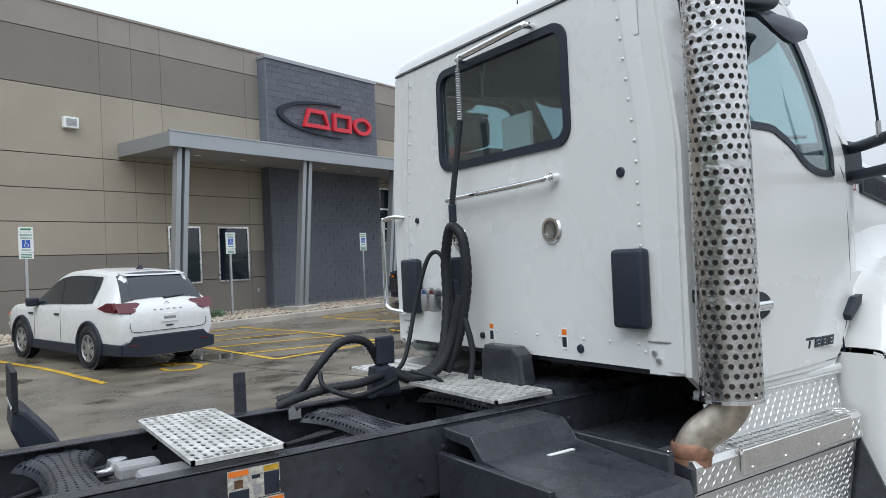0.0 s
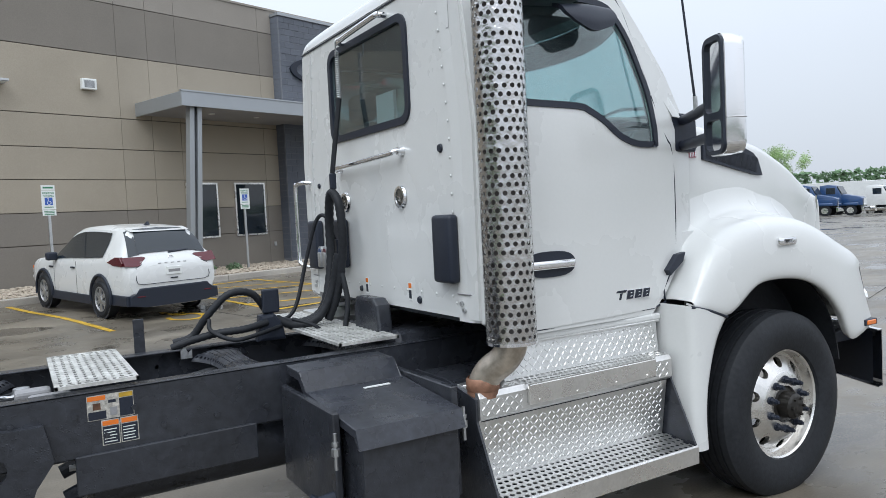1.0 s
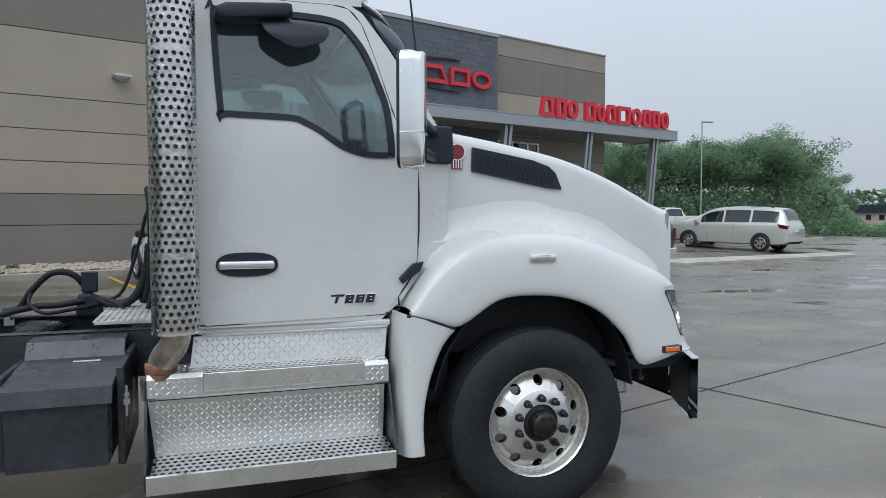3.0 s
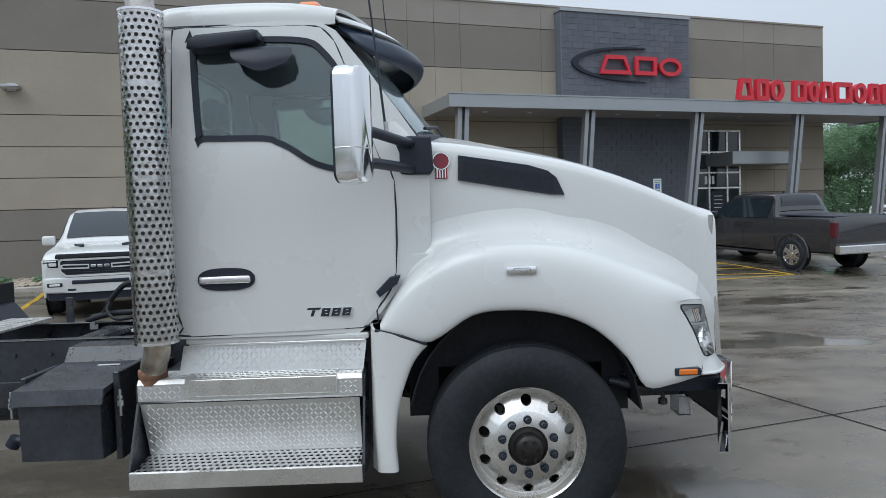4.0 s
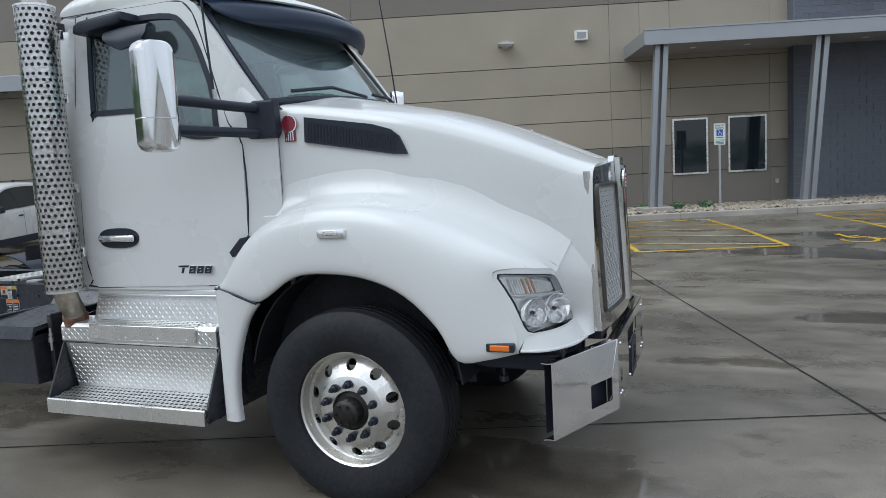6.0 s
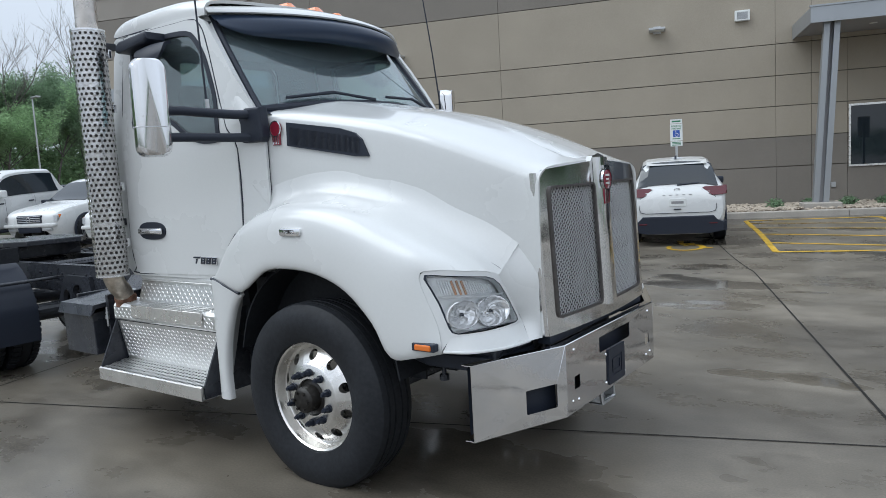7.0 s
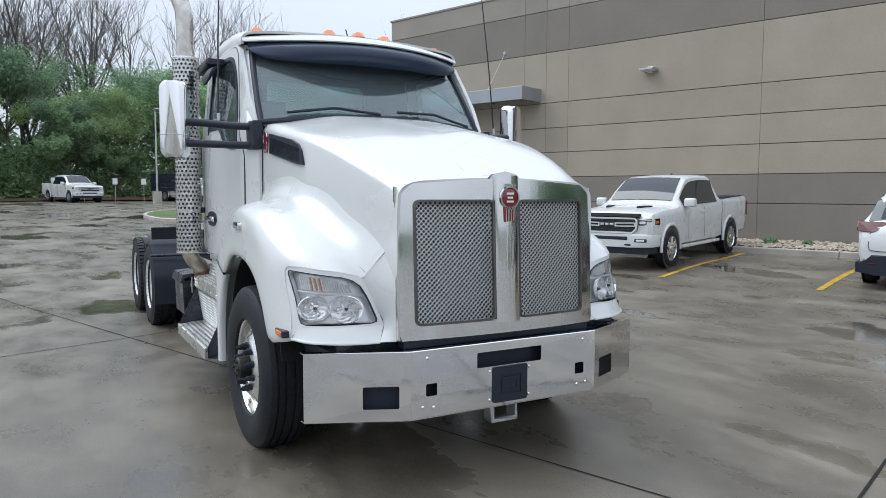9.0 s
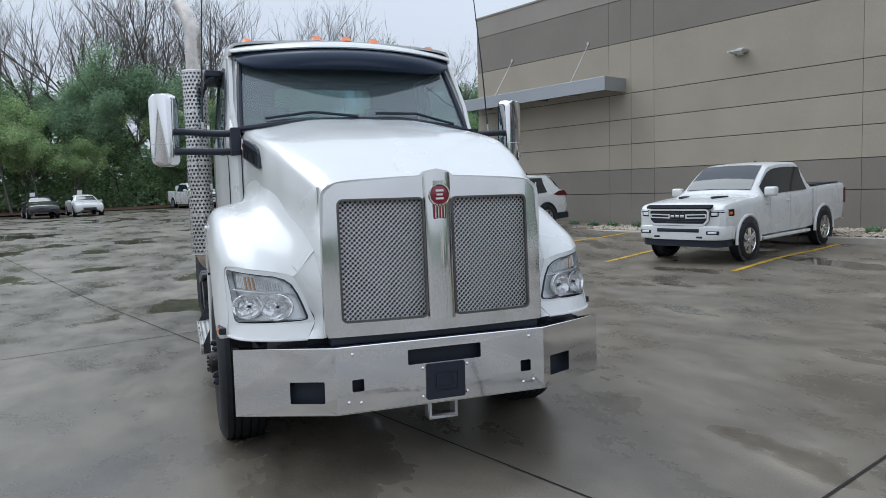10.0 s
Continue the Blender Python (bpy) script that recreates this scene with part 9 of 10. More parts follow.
def build_van(m, label, paint="silver", group="parked cars"):
    car, st, ring = vehicle("minivan", label, m, paint, VAN, (1.5, -1.5), 0.34, 0.22, ((1.55, 0.55, 0.04), (-2.15, -2.4, 0.05)), ((1.0, 0.1, 0.1, 0.86), (0.0, -1.0, 0.1, 0.86), (-1.1, -2.1, 0.12, 0.86)), rim="alu", doors=(0.7, -0.4), category="minivan")
    for sgn in (-1, 1):
        part("tail_lamp", prism(bmesh.new(), [(-2.1, 1.12), (-2.5, 1.06), (-2.52, 0.92), (-2.2, 0.95)], "y", min(sgn * 0.7, sgn * 0.975), max(sgn * 0.7, sgn * 0.975), bevel=0.02), "red", car)
        part("roof_rail", tube(bmesh.new(), [(0.0, sgn * 0.62, 1.74), (-0.1, sgn * 0.62, 1.8), (-1.7, sgn * 0.62, 1.79), (-1.85, sgn * 0.62, 1.74)], 0.018, n=6), "plastic", car)
    blk(car, "number_plate", "white_sign", -2.57, -2.55, -0.15, 0.15, 0.8, 0.92, bevel=0.0)
    mirrors(car, 1.15, 1.05, 0.92, paint)
    return car


def build_sedan(m, label, paint="white", group="parked cars"):
    car, st, ring = vehicle("sedan", label, m, paint, SEDAN, (1.38, -1.38), 0.33, 0.22, ((0.88, 0.38, 0.04), (-1.0, -1.46, 0.04)), ((0.62, -0.2, 0.1, 0.84), (-0.26, -1.0, 0.1, 0.84)), rim="galv", doors=(0.6, -0.2))
    blk(car, "grille", "plastic", 2.24, 2.31, -0.4, 0.4, 0.42, 0.6, bevel=0.02)
    for sgn in (-1, 1):
        blk(car, "head_lamp", "lens", 2.06, 2.22, sgn * 0.62 - 0.13, sgn * 0.62 + 0.13, 0.64, 0.76, bevel=0.02)
    mirrors(car, 0.6, 0.92, 0.86, paint, 0.9)
    return car


def on_lot(x, y, heading, sc=1.0):
    """A vehicle's pose: heading in degrees of its nose, resting on the lot."""
    e = 1.4
    c, s = math.cos(radians(heading)), math.sin(radians(heading))
    front, rear = ground_z(x + e * c, y + e * s), ground_z(x - e * c, y - e * s)
    pitch = math.degrees(math.atan2(front - rear, 2 * e))
    return pose(x, y, (front + rear) / 2, 0, -pitch, heading) @ Matrix.Diagonal((sc, sc, sc, 1))


def at_wall(s, n):
    return world_of(s, n)


IN = WALL_TURN + 90      # nose to the wall
OUT = WALL_TURN - 90
x, y = at_wall(-1.92, 6.25 - 1.35 * 0.92)
build_suv(on_lot(x, y, IN, 0.97) @ Matrix.Diagonal((0.945, 1, 1, 1)))
x, y = at_wall(-7.35, 6.6 - 1.83 * 0.97 - 0.12)
build_pickup(on_lot(x, y, OUT, 0.97) @ Matrix.Diagonal((0.95, 0.97, 1, 1)), label="white crew cab pickup with black grille and tonneau cover")
x, y = at_wall(9.45, 5.7)
build_pickup(on_lot(x, y, IN, 0.98), label="dark grey crew cab pickup parked nose to the wall", paint="car_grey", hood_scoops=False)
x, y = at_wall(-15.4, 4.7)
build_suv(on_lot(x, y, OUT, 1.0), label="white suv parked beyond the pickup")
# lot behind the truck
x, y = at_wall(-20.5, 5.3)
build_pickup(on_lot(x, y, OUT, 1.05), label="white heavy-duty crew cab pickup with chrome grille", grille="chrome", hood_scoops=False, rim="galv", clad="plastic")
x, y = at_wall(-18.0, 4.5)
build_suv(on_lot(x, y, OUT, 1.03), label="pearl white suv with upright grille")
build_pickup(on_lot(-52.2, -0.2, 20, 0.96), label="white work pickup with dark round door emblem by the woods", hood_scoops=False, rim="galv")
build_sedan(on_lot(-48.0, -9.9, 15), "black hatchback under the trees", "car_black")
build_sedan(on_lot(-49.0, -7.4, 15), "white sedan under the trees", "white")
build_pickup(on_lot(-38.8, 8.3, -20, 0.95), label="white pickup parked by the yard edge", hood_scoops=False)
# lot beyond the hood
build_van(on_lot(19.2, 19.9, 109 + 8), "silver minivan with red tail lamps on wet lot")
build_pickup(on_lot(31.5, 42, 190, 1.0), label="white pickup far across the lot", hood_scoops=False)
build_sedan(on_lot(33.5, 39.5, 190), "white sedan far across the lot")

# ---------- far trucks ----------
def rig(m, label, paint, sleeper=True):
    r = thing("parked_truck", label, "truck", m, group="far parked trucks")
    part("cab", prism(bmesh.new(), [(-0.2, 1.0), (1.5, 1.0), (1.55, 2.1), (1.15, 2.95), (0.5, 3.1), (-0.2, 3.0)], "y", -1.05, 1.05, bevel=0.08), paint, r, smooth=True)
    part("windscreen", prism(bmesh.new(), [(1.53, 2.15), (1.2, 2.85), (1.26, 2.9), (1.62, 2.15)], "y", -0.9, 0.9), "dark_glass", r)
    for sgn in (-1, 1):
        part("side_window", boxed(0.35, 1.1, sgn * 1.055 - 0.01, sgn * 1.055 + 0.01, 2.15, 2.75, bevel=0.004), "dark_glass", r)
    part("hood", prism(bmesh.new(), [(1.5, 0.95), (3.2, 0.95), (3.25, 1.6), (3.0, 1.8), (1.5, 2.15)], "y", -0.8, 0.8, bevel=0.1), paint, r, smooth=True)
    part("grille", boxed(3.2, 3.28, -0.55, 0.55, 0.8, 1.65, bevel=0.02), "chrome", r)
    part("bumper", boxed(3.2, 3.4, -1.15, 1.15, 0.4, 0.8, bevel=0.03), "chrome", r)
    if sleeper:
        part("sleeper", prism(bmesh.new(), [(-2.0, 1.0), (-0.2, 1.0), (-0.2, 3.1), (0.6, 3.3), (-0.4, 3.95), (-2.0, 3.95)], "y", -1.2, 1.2, bevel=0.1), paint, r, smooth=True)
    part("frame", boxed(-5.0, 3.0, -0.45, 0.45, 0.75, 1.05), "black", r)
    part("side_tank", cylinder(bmesh.new(), (-1.2, -0.95, 0.7), (0.6, -0.95, 0.7), 0.32, n=16), "alu", r, smooth=True)
    for x in (2.3, -3.3, -4.6):
        for sgn in (-1, 1):
            wh = part("wheel", cylinder(bmesh.new(), (x, sgn * 0.8, 0.5), (x, sgn * 1.1, 0.5), 0.5, n=24), "rubber", r)
            part("rim", cylinder(bmesh.new(), (x, sgn * 1.1, 0.5), (x, sgn * 1.115, 0.5), 0.29, n=20), "alu", wh)
    for sgn in (-1, 1):
        part("fender", boxed(1.75, 2.95, min(sgn * 0.75, sgn * 1.15), max(sgn * 0.75, sgn * 1.15), 0.95, 1.25, bevel=0.1, seg=3), paint, r, smooth=True)
    return r


def polar(t_eye, deg, dist):
    return t_eye[0] + dist * math.cos(radians(deg)), t_eye[1] + dist * math.sin(radians(deg))


EYE_A = (-3.9, -3.5)
# a row of tractors facing the lot, with a box trailer behind
for deg, dist, paint, sl, label in ((32.4, 84, "car_blue", False, "blue tractor truck with silver dump body"), (30.8, 86, "car_blue", False, "blue tractor truck beside another"), (28.0, 92, "white", False, "white tractor truck in a far row"), (27.3, 99, "white", False, "white day-cab tractor in a far row"), (24.9, 98, "white", True, "white sleeper tractor in a far row"), (24.2, 103, "white", True, "white sleeper tractor in a far row"), (23.5, 106, "red_paint", False, "dark red tractor in a far row"), (22.9, 110, "yellow_paint", True, "yellow sleeper tractor in a far row"), (22.2, 113, "yellow_paint", False, "yellow tractor truck in a far row"), (20.9, 114, "white", True, "white sleeper tractor in a far row")):
    x, y = polar(EYE_A, deg, dist)
    rig(pose(x, y, ground_z(x, y), 0, 0, -106 + deg) @ Matrix.Diagonal((1.15, 1.05, 1.05, 1)), label, paint, sl)
x, y = polar(EYE_A, 29.3, 102)
tr = thing("box_trailer", "long white box trailer behind blue trucks", "trailer", pose(x, y, ground_z(x, y), 0, 0, -58))
part("trailer_body", boxed(-6, 6, -1.3, 1.3, 1.1, 4.0, bevel=0.03), "white", tr)
part("trailer_frame", boxed(-5.8, 5.8, -0.6, 0.6, 0.85, 1.1), "black", tr)
for xx in (-4.6, -3.4):
    for sgn in (-1, 1):
        part("wheel", cylinder(bmesh.new(), (xx, sgn * 0.85, 0.5), (xx, sgn * 1.2, 0.5), 0.5, n=20), "rubber", tr)
x, y = polar(EYE_A, 33.6, 80)
dump = thing("dump_body", "silver dump body behind a blue cab", "truck body", pose(x, y, ground_z(x, y), 0, 0, -20))
part("body_shell", boxed(-2.4, 2.0, -1.2, 1.2, 1.2, 2.9, bevel=0.05), "galv", dump)
part("body_frame", boxed(-2.6, 2.4, -0.5, 0.5, 0.8, 1.2), "black", dump)
for xx in (-1.7, -0.4):
    wh = part("wheel", cylinder(bmesh.new(), (xx, -1.15, 0.55), (xx, 1.15, 0.55), 0.55, n=20), "rubber", dump)
    for sgn in (-1, 1):
        part("rim", cylinder(bmesh.new(), (xx, sgn * 1.15, 0.55), (xx, sgn * 1.17, 0.55), 0.33, n=18), "alu", wh)
# stake-bed truck at the wood edge
st_t = build_pickup(on_lot(-53.4, 8.0, 26), name="stake_truck", label="white pickup cab with dark stake-sided bed", hood_scoops=False, rim="galv", group="")
part("bed_floor", boxed(-3.5, -1.3, -1.12, 1.12, 1.43, 1.5), "plastic", st_t)
for sgn in (-1, 1):
    for k in range(5):
        part("stake_board", boxed(-3.5, -0.2, sgn * 1.14 - 0.02, sgn * 1.14 + 0.02, 0.8 + 0.27 * k, 1.05 + 0.27 * k), "plastic", st_t)
    for k in range(4):
        part("stake_post", boxed(-3.4 + 1.0 * k, -3.33 + 1.0 * k, sgn * 1.17 - 0.02, sgn * 1.17 + 0.02, 0.75, 2.2), "black", st_t)
for k in range(4):
    for x in (-3.5,):
        part("stake_board", boxed(x - 0.02, x + 0.02, -1.1, 1.1, 1.0 + 0.27 * k, 1.25 + 0.27 * k), "plastic", st_t)

# ---------- poles, far signs, islands ----------
def light_pole(x, y, h, arm):
    p = thing("light_pole", "grey lot light pole on concrete base", "light pole", pose(x, y, ground_z(x, y)), group="lot light poles")
    part("pole", cylinder(bmesh.new(), (0, 0, 0.5), (0, 0, h), 0.07, 0.05, n=12), "galv", p, smooth=True)
    part("base", cylinder(bmesh.new(), (0, 0, -0.2), (0, 0, 0.8), 0.3, n=16), "concrete", p)
    part("lamp_head", boxed(min(0, arm), max(0, arm), -0.15, 0.15, h - 0.05, h + 0.05, bevel=0.02), "galv", p)
light_pole(-46.5, 4.6, 6.2, 0.9)
light_pole(-49.0, 20.5, 7.6, 0.9)
for deg, dist, h in ((52.0, 62, 9.0), (36.8, 62, 5.6), (26.5, 116, 11.0), (23.1, 116, 10.0)):
    x, y = polar((-1.8, -4.9) if deg > 40 else EYE_A, deg, dist)
    light_pole(x, y, h, 1.0)
for y in (-14.3, -11.3, -8.2, -1.35, 0.6, 2.7, 4.7, 10.0):
    x = -54.2
    sp = thing("row_sign", "small white parking row sign on thin post", "sign", pose(x, y, ground_z(x, y), 0, 0, 90), group="row signs by the wood")
    part("post", cylinder(bmesh.new(), (0, 0, 0), (0, 0, 1.72), 0.03, n=8), "galv", sp)
    part("plate", boxed(-0.17, 0.17, -0.06, -0.035, 1.27, 1.72), "white_sign", sp)
bm = bmesh.new()
isl = [(-31.0, 3.2), (-28.5, 1.6), (-25.8, 1.6), (-24.2, 2.6), (-25.2, 5.0), (-30, 6.5)]
pts = curve([(x, y, 0) for x, y in isl], 5, True)
ring_o = [bm.verts.new((p.x, p.y, ground_z(p.x, p.y) - 0.05)) for p in pts]
ring_t = [bm.verts.new((p.x, p.y, ground_z(p.x, p.y) + 0.10)) for p in pts]
for i in range(len(pts)):
    j = (i + 1) % len(pts)
    bm.faces.new((ring_o[i], ring_o[j], ring_t[j], ring_t[i]))
bm.faces.new(ring_t)
tagged(part("island_kerb", bm, "concrete"), "pale kerb of a planted island", "kerb", kind="structure")
bm = bmesh.new()
cx = sum(p.x for p in pts) / len(pts); cy = sum(p.y for p in pts) / len(pts)
ring_g = [bm.verts.new((cx + (p.x - cx) * 0.93, cy + (p.y - cy) * 0.93, ground_z(p.x, p.y) + 0.105)) for p in pts]
mid = bm.verts.new((cx, cy, ground_z(cx, cy) + 0.16))
for i in range(len(pts)):
    bm.faces.new((ring_g[i], ring_g[(i + 1) % len(pts)], mid))
tagged(part("island_grass", bm, "grass"), "grassy planted island in the lot", "grass", kind="structure")
# low island under the minivan
bm = bmesh.new()
pts = [Vector((*world_of(s, n), 0)) for s, n in ((12.2, 7.2), (12.6, 6.7), (22.5, 7.7), (22.9, 8.2), (22.4, 8.6), (12.6, 7.7))]
lo_r = [bm.verts.new((p.x, p.y, ground_z(p.x, p.y) - 0.05)) for p in pts]
hi_r = [bm.verts.new((p.x, p.y, ground_z(p.x, p.y) + 0.08)) for p in pts]
for i in range(len(pts)):
    j = (i + 1) % len(pts)
    bm.faces.new((lo_r[i], lo_r[j], hi_r[j], hi_r[i]))
bm.faces.new(hi_r)
tagged(part("median_kerb", bm, "concrete"), "low concrete median in the lot", "kerb", kind="structure")
# wood floor and far bank
bm = bmesh.new()
vs = []
for k in range(13):
    y = -60 + 12 * k
    vs.append([bm.verts.new((x, y, ground_z(-55, y) + h)) for x, h in ((-54.5, 0.12), (-57, 0.25), (-70, 0.6), (-120, 2.0))])
for a, b in zip(vs, vs[1:]):
    for i in range(3):
        bm.faces.new((a[i], a[i + 1], b[i + 1], b[i]))
tagged(part("wood_floor", bm, "mulch"), "brown leaf litter under the wood edge", "ground", kind="structure")


# ---------- trees ----------
def limb_tree(seed, h, spread, levels=3, bare=False, r0=0.2):
    """Trunk and limbs; returns the wood mesh and the ends of the twigs."""
    rng = random.Random(seed)
    bm = bmesh.new()
    ends = []
    def grow(p, d, length, r, level):
        pts = [p]
        q, dd = p.copy(), d.copy()
        n = 4
        for i in range(n):
            dd = (dd + Vector((rng.gauss(0, 0.12), rng.gauss(0, 0.12), 0.05 if level else 0.0))).normalized()
            q = q + dd * length / n
            pts.append(q.copy())
        tube(bm, pts, r, n=6 if level < 2 else 4, caps=False, taper=0.5)
        if level == levels:
            ends.append(q)
            ends.append(pts[2])
            return
        kids = rng.randint(3, 5) if level else rng.randint(5, 8)
        for k in range(kids):
            t = rng.uniform(0.45 if level == 0 else 0.3, 1.0)
            i = min(n - 1, int(t * n))
            base = pts[i].lerp(pts[i + 1], t * n - i)
            a = rng.uniform(0, 6.28)
            up = dd * rng.uniform(0.5, 1.0) + Vector((math.cos(a), math.sin(a), 0.1)) * spread * rng.uniform(0.6, 1.1)
            grow(base, up.normalized(), length * rng.uniform(0.45, 0.7), r * (0.62 if bare else 0.5) * (1 - 0.35 * t), level + 1)
    grow(Vector((0, 0, -0.3)), Vector((rng.gauss(0, 0.04), rng.gauss(0, 0.04), 1)).normalized(), h * 0.62, r0, 0)
    return bm, ends


def tree(kind, seed, h, m, label, leaf="leaf", density=26, size=0.24, spread=0.8, crown_from=0.0):
    t = thing("tree", label, "tree", m, group="trees round the lot")
    wood, ends = limb_tree(seed, h, spread, 4 if kind == "bare" else 3, kind == "bare", h * (0.010 if kind == "bare" else 0.013))
    part("trunk", wood, "bark", t, smooth=True)
    if kind != "bare":
        rng = random.Random(seed + 1)
        bm = bmesh.new()
        verts, faces = [], []
        for e in ends:
            for i in range(density):
                c = e + Vector((rng.gauss(0, 1), rng.gauss(0, 1), rng.gauss(0, 1))).normalized() * (rng.random() ** 0.4) * h * 0.085
                if c.z < crown_from * h:
                    continue
                d = Vector((rng.gauss(0, 1), rng.gauss(0, 1), rng.gauss(0, 0.6))).normalized()
                a = d.orthogonal().normalized()
                a.rotate(Matrix.Rotation(rng.uniform(0, 6.28), 3, d))
                s = size * rng.uniform(0.5, 1.4)
                b = len(verts)
                verts += [c - d * s, c + a * s * 0.5, c + d * s, c - a * s * 0.5]
                faces.append((b, b + 1, b + 2, b + 3))
        bm.free()
        me = bpy.data.meshes.new("crown")
        me.from_pydata([tuple(v) for v in verts], [], faces)
        me.materials.append(M[leaf])
        cr = new("crown", me)
        cr.parent = t
    return t


PROTO = {
    "k": tree("leafy", 1, 11, pose(-69, 9, 1.0), "deep green deciduous tree in full leaf", "leaf_deep", 95, 0.115),
    "a": tree("leafy", 1, 11, pose(-64, -14, 1.0), "full green deciduous tree at the wood edge", "leaf", 95, 0.115),
    "b": tree("leafy", 2, 12, pose(-62, -3.5, 1.0), "tall green deciduous tree at the wood edge", "leaf_dark", 95, 0.115, 0.7),
    "c": tree("leafy", 3, 9, pose(-59.5, 1.0, 1.0), "pale spring-green tree at the wood edge", "leaf_pale", 80, 0.1, 0.9),
    "d": tree("leafy", 7, 14, pose(-66, 22, 1.0), "tall dark green tree in the wood", "leaf_dark", 75, 0.14, 0.55, 0.25),
    "e": tree("bare", 5, 21, pose(-66, -4.5, 1.0), "tall bare tree with fine twigs above the wood", spread=0.36),
    "f": tree("bare", 6, 19.5, pose(-68, 2.5, 1.0), "tall bare tree with fine twigs above the wood", spread=0.42),
    "g": tree("leafy", 8, 6, pose(-58.3, -1.0, 0.9), "low spreading green tree at the wood edge", "leaf", 70, 0.11, 1.1),
    "h": tree("bare", 9, 18, pose(-65, 8.0, 1.0), "tall thinly leaved tree above the wood", "leaf_pale", 12, 0.09, 0.4),
}
rng = random.Random(21)
for k in range(58):
    y = -34 + 78 * (k / 57) + rng.uniform(-0.8, 0.8)
    back = k % 3
    kind = rng.choice("abcg" if back == 0 else "abdbh" if back == 1 else "abdehf")
    if -14 < y < 4 and back == 2:
        kind = rng.choice("efeh")
    x = -59.5 - 4.2 * back + rng.uniform(-1.2, 1.2) - 0.02 * (y + 10) ** 2 * 0.12
    sc = rng.uniform(0.8, 1.1) * (0.8 if -22 < y < 6 and kind in "abd" else 1.0) * (0.86 if 6 < y < 30 and kind in "abd" else 1.0)
    copy_thing(PROTO[kind], pose(x, y, 1.0, 0, 0, rng.uniform(0, 360)) @ Matrix.Diagonal((sc, sc, sc * rng.uniform(0.9, 1.1), 1)))
for k in range(13):
    kind = "efh"[k % 3]
    y = -26 + 2.7 * k + rng.uniform(-0.9, 0.9)
    copy_thing(PROTO[kind], pose(-65.5 - rng.uniform(0, 5), y, 1.0, 0, 0, rng.uniform(0, 360)) @ Matrix.Scale(rng.uniform(0.85, 1.08), 4))
for k in range(16):
    deg = 38 + 1.55 * k + rng.uniform(-0.3, 0.3)
    dist = 66 + rng.uniform(-5, 7) + (6 if k % 2 else 0)
    x, y = polar((-1.8, -4.9), deg, dist)
    top = lerp_table(deg, (38, 41.2, 43, 45, 47.5, 50, 53, 60), (0.06, 0.1, 0.42, 0.66, 0.82, 0.8, 0.78, 0.75))
    kind = "kbk"[k % 3]
    sc = top * 11.0 * 0.92 / {"k": 11, "b": 12}[kind]
    copy_thing(PROTO[kind], pose(x, y, ground_z(x, y) - 0.1, 0, 0, rng.uniform(0, 360)) @ Matrix.Diagonal((sc * 1.15, sc * 1.15, sc, 1)))
x, y = polar(EYE_A, 33.2, 60)
copy_thing(PROTO["c"], pose(x, y, ground_z(x, y)) @ Matrix.Diagonal((0.55, 0.55, 0.62, 1)))
for deg, sc in ((24.2, 0.62), (21.0, 0.35), (19.5, 0.4), (29.5, 0.3)):
    x, y = polar(EYE_A, deg, 135)
    copy_thing(PROTO["b"], pose(x, y, ground_z(x, y)) @ Matrix.Diagonal((sc * 1.2, sc * 1.2, sc * 0.8, 1)))
for y, sc, kind in ((-13.2, 1.0, "c"), (-11.6, 0.7, "c"), (-14.6, 0.85, "c"), (-9.2, 0.6, "c")):
    copy_thing(PROTO[kind], pose(-57.0, y, 1.0, 0, 0, 40 * y) @ Matrix.Scale(sc, 4))
# undergrowth along both wood edges: one mass of leaf sprays
def brush(rng):
    y = rng.uniform(-40, 52)
    return (-57.5 - rng.random() ** 0.7 * 9 - 0.0024 * (y + 10) ** 2, y, 1.2 + rng.random() ** 1.5 * 4.2)
tagged(part("undergrowth", leaf_cloud(bmesh.new(), 26000, brush, 0.2, 5), "leaf"), "dense dark green undergrowth at the wood edge", "undergrowth", kind="stuff")
def deep_wood(rng):
    y = rng.uniform(-44, 56)
    return (-66 - rng.random() * 7 - 0.0024 * (y + 10) ** 2, y, 1.2 + rng.random() ** 1.1 * (8.2 + 2.0 * math.sin(y * 0.35) + 1.3 * math.sin(y * 0.9 + 1)))
tagged(part("undergrowth", leaf_cloud(bmesh.new(), 52000, deep_wood, 0.24, 15), "leaf_dark"), "deep green understorey inside the wood", "undergrowth", kind="stuff")
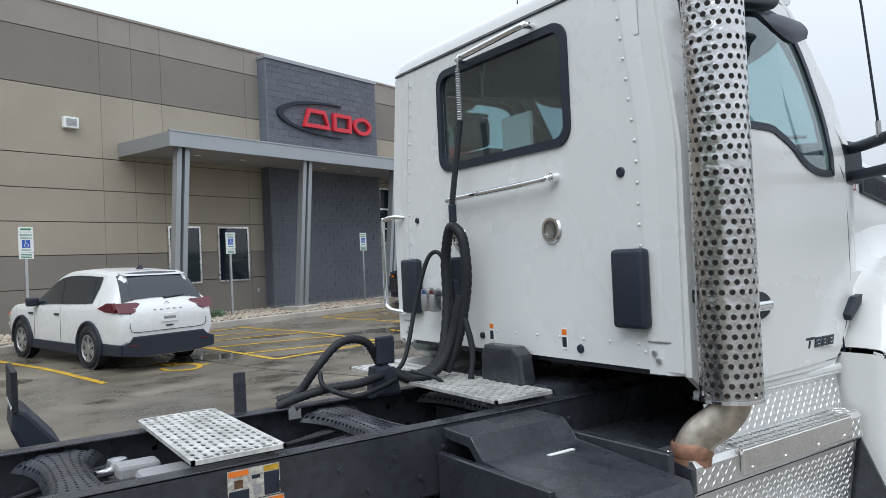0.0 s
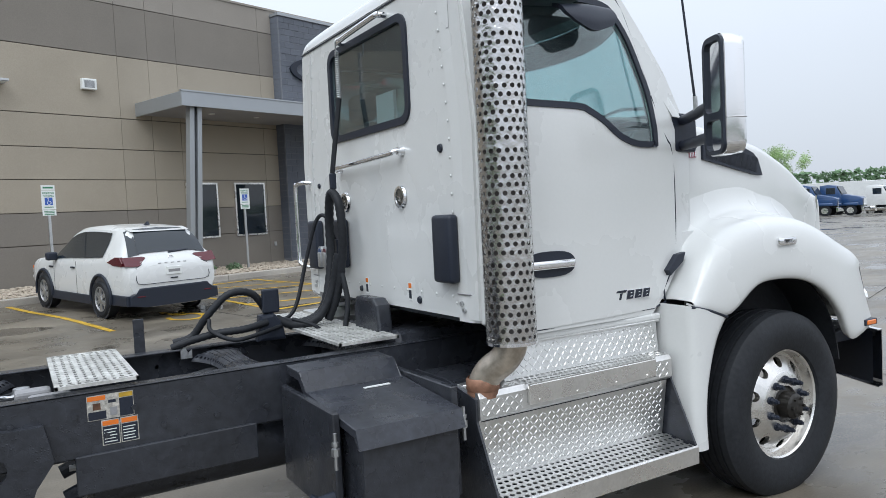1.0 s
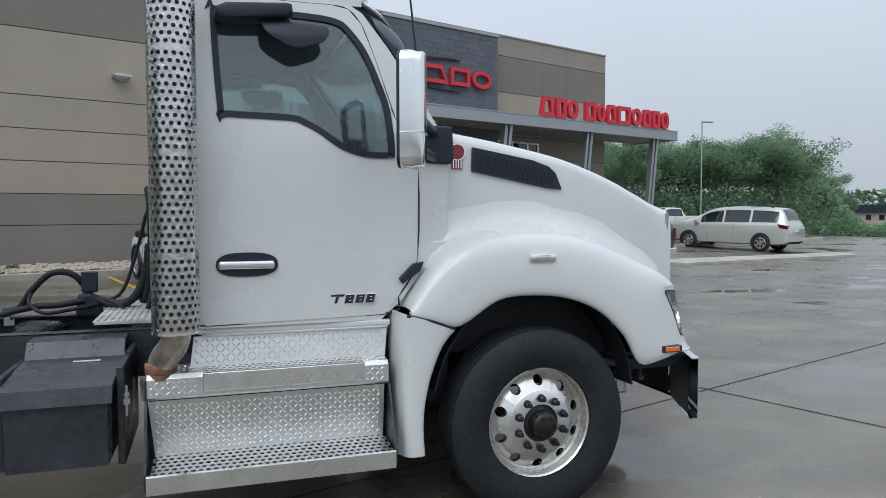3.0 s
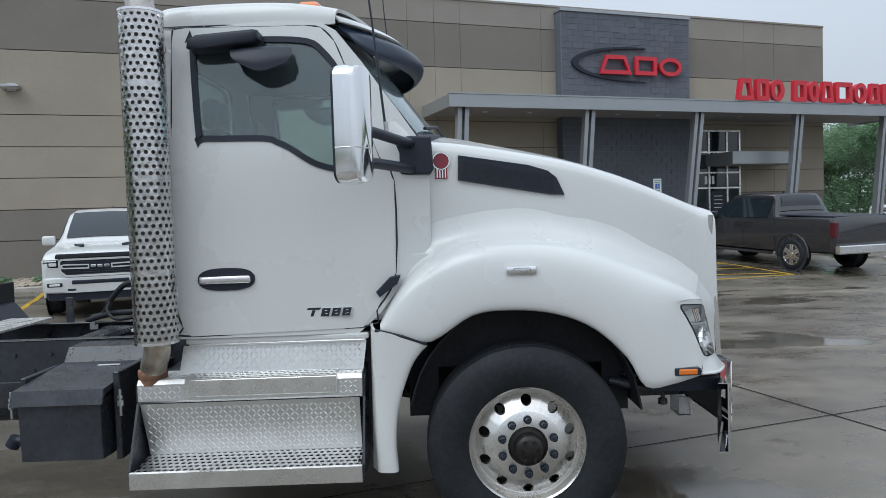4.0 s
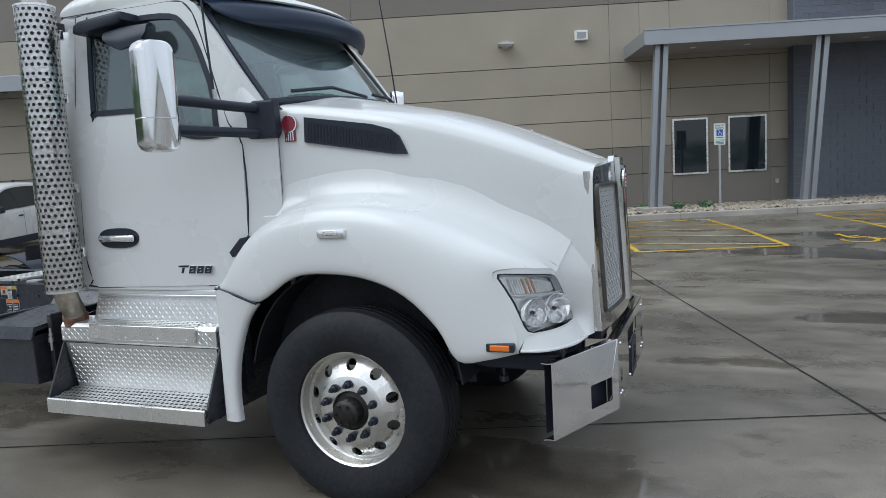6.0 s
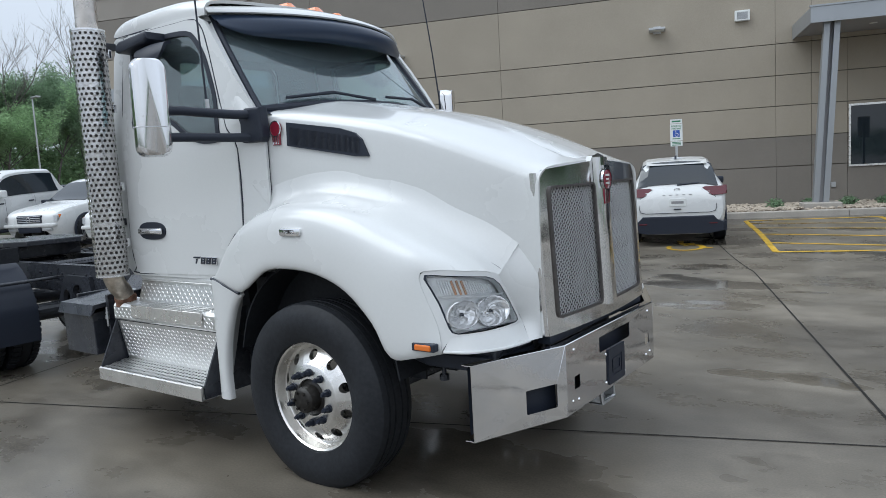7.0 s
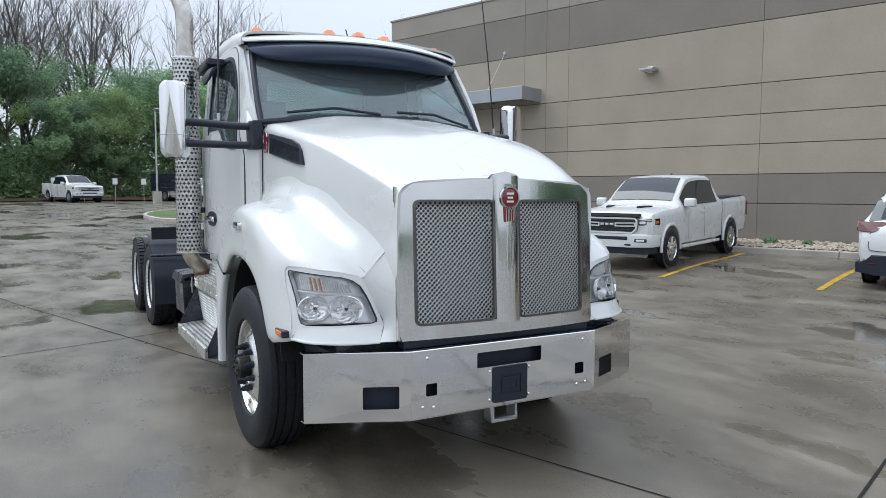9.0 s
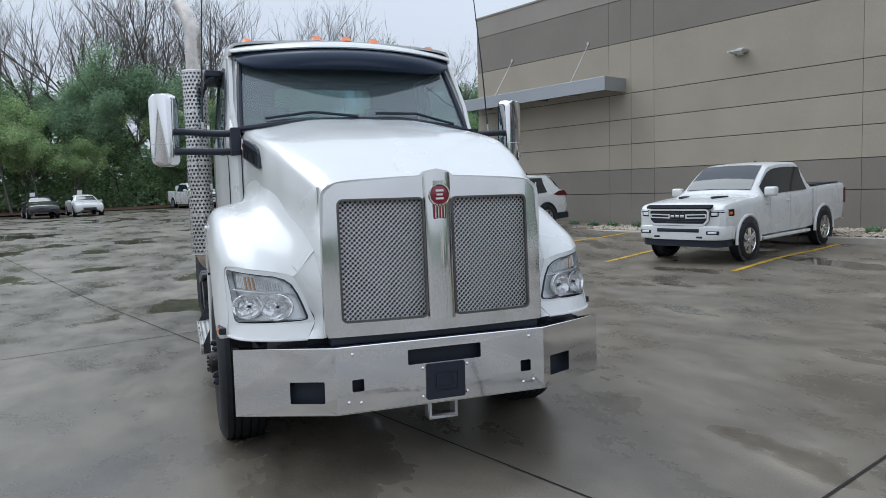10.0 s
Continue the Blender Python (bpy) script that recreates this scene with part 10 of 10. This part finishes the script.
# leaf layer added in front to catch sky light, standing in for haze
def leaf_veil(rng):
    y = rng.uniform(-42, 54)
    c = 6.6 + 2.4 * math.sin(y * 0.8 + 0.6) + 1.6 * math.sin(y * 0.31) + 0.8 * math.sin(y * 2.3)
    z = 1.3 + rng.random() ** 0.9 * max(4.0, c)
    return (-57.6 - rng.random() ** 0.8 * 4.5 - 0.25 * z - 0.0024 * (y + 10) ** 2, y, z)
tagged(part("undergrowth", leaf_cloud(bmesh.new(), 95000, leaf_veil, 0.13, 25), "leaf"), "mid-green leaf veil added to lighten the wood edge in place of haze", "undergrowth", kind="stuff")
def brush_b(rng):
    deg, dist = rng.uniform(36.3, 64), rng.uniform(64, 74)
    x, y = polar((-1.8, -4.9), deg, dist)
    top = lerp_table(deg, (37, 39.9, 40.3, 41.2, 42.5, 44), (1.5, 1.3, 0.8, 0.9, 2.6, 5.2))
    return (x, y, ground_z(x, y) + rng.random() ** 1.3 * top)
tagged(part("undergrowth", leaf_cloud(bmesh.new(), 34000, brush_b, 0.16, 6), "leaf_deep"), "dense green undergrowth across the lot", "undergrowth", kind="stuff")
# a low inn seen beyond the hedge, its ground floor below the lot
inn = thing("inn_building", "far pale inn with dark hip roof and small windows", "building", pose(136.3, 121.7, -5.9, 0, 0, 132))
part("wall", boxed(-14, 9, -6, 6, 0, 7.6), "tan", inn)
part("roof", prism(bmesh.new(), [(-14.8, 7.6), (9.8, 7.6), (7.0, 9.3), (-12.0, 9.3)], "y", -6.6, 6.6), "plastic", inn)
part("gable_wing", boxed(-19.5, -14, -6.6, 5, 0, 8.4), "white_sign", inn)
part("wing_roof", prism(bmesh.new(), [(-19.8, 8.4), (-13.7, 8.4), (-13.7, 8.7), (-16.7, 9.2), (-19.8, 8.7)], "y", -6.9, 5.3), "galv", inn)
for k in range(9):
    for z in (3.6, 6.0):
        for sgn in (-1, 1):
            w = part("window", boxed(-12.6 + 2.5 * k, -11.6 + 2.5 * k, sgn * 6.02 - 0.05, sgn * 6.02 + 0.05, z, z + 1.1), "dark_glass", inn)
# far tree line that closes the horizon
def horizon(rng):
    a = rng.uniform(0, 6.283)
    return (210 * math.cos(a), 210 * math.sin(a), rng.random() * 7.5)
tagged(part("backdrop", leaf_cloud(bmesh.new(), 50000, horizon, 0.9, 8), "leaf_dark"), "distant tree line along the horizon", "tree line", kind="stuff")
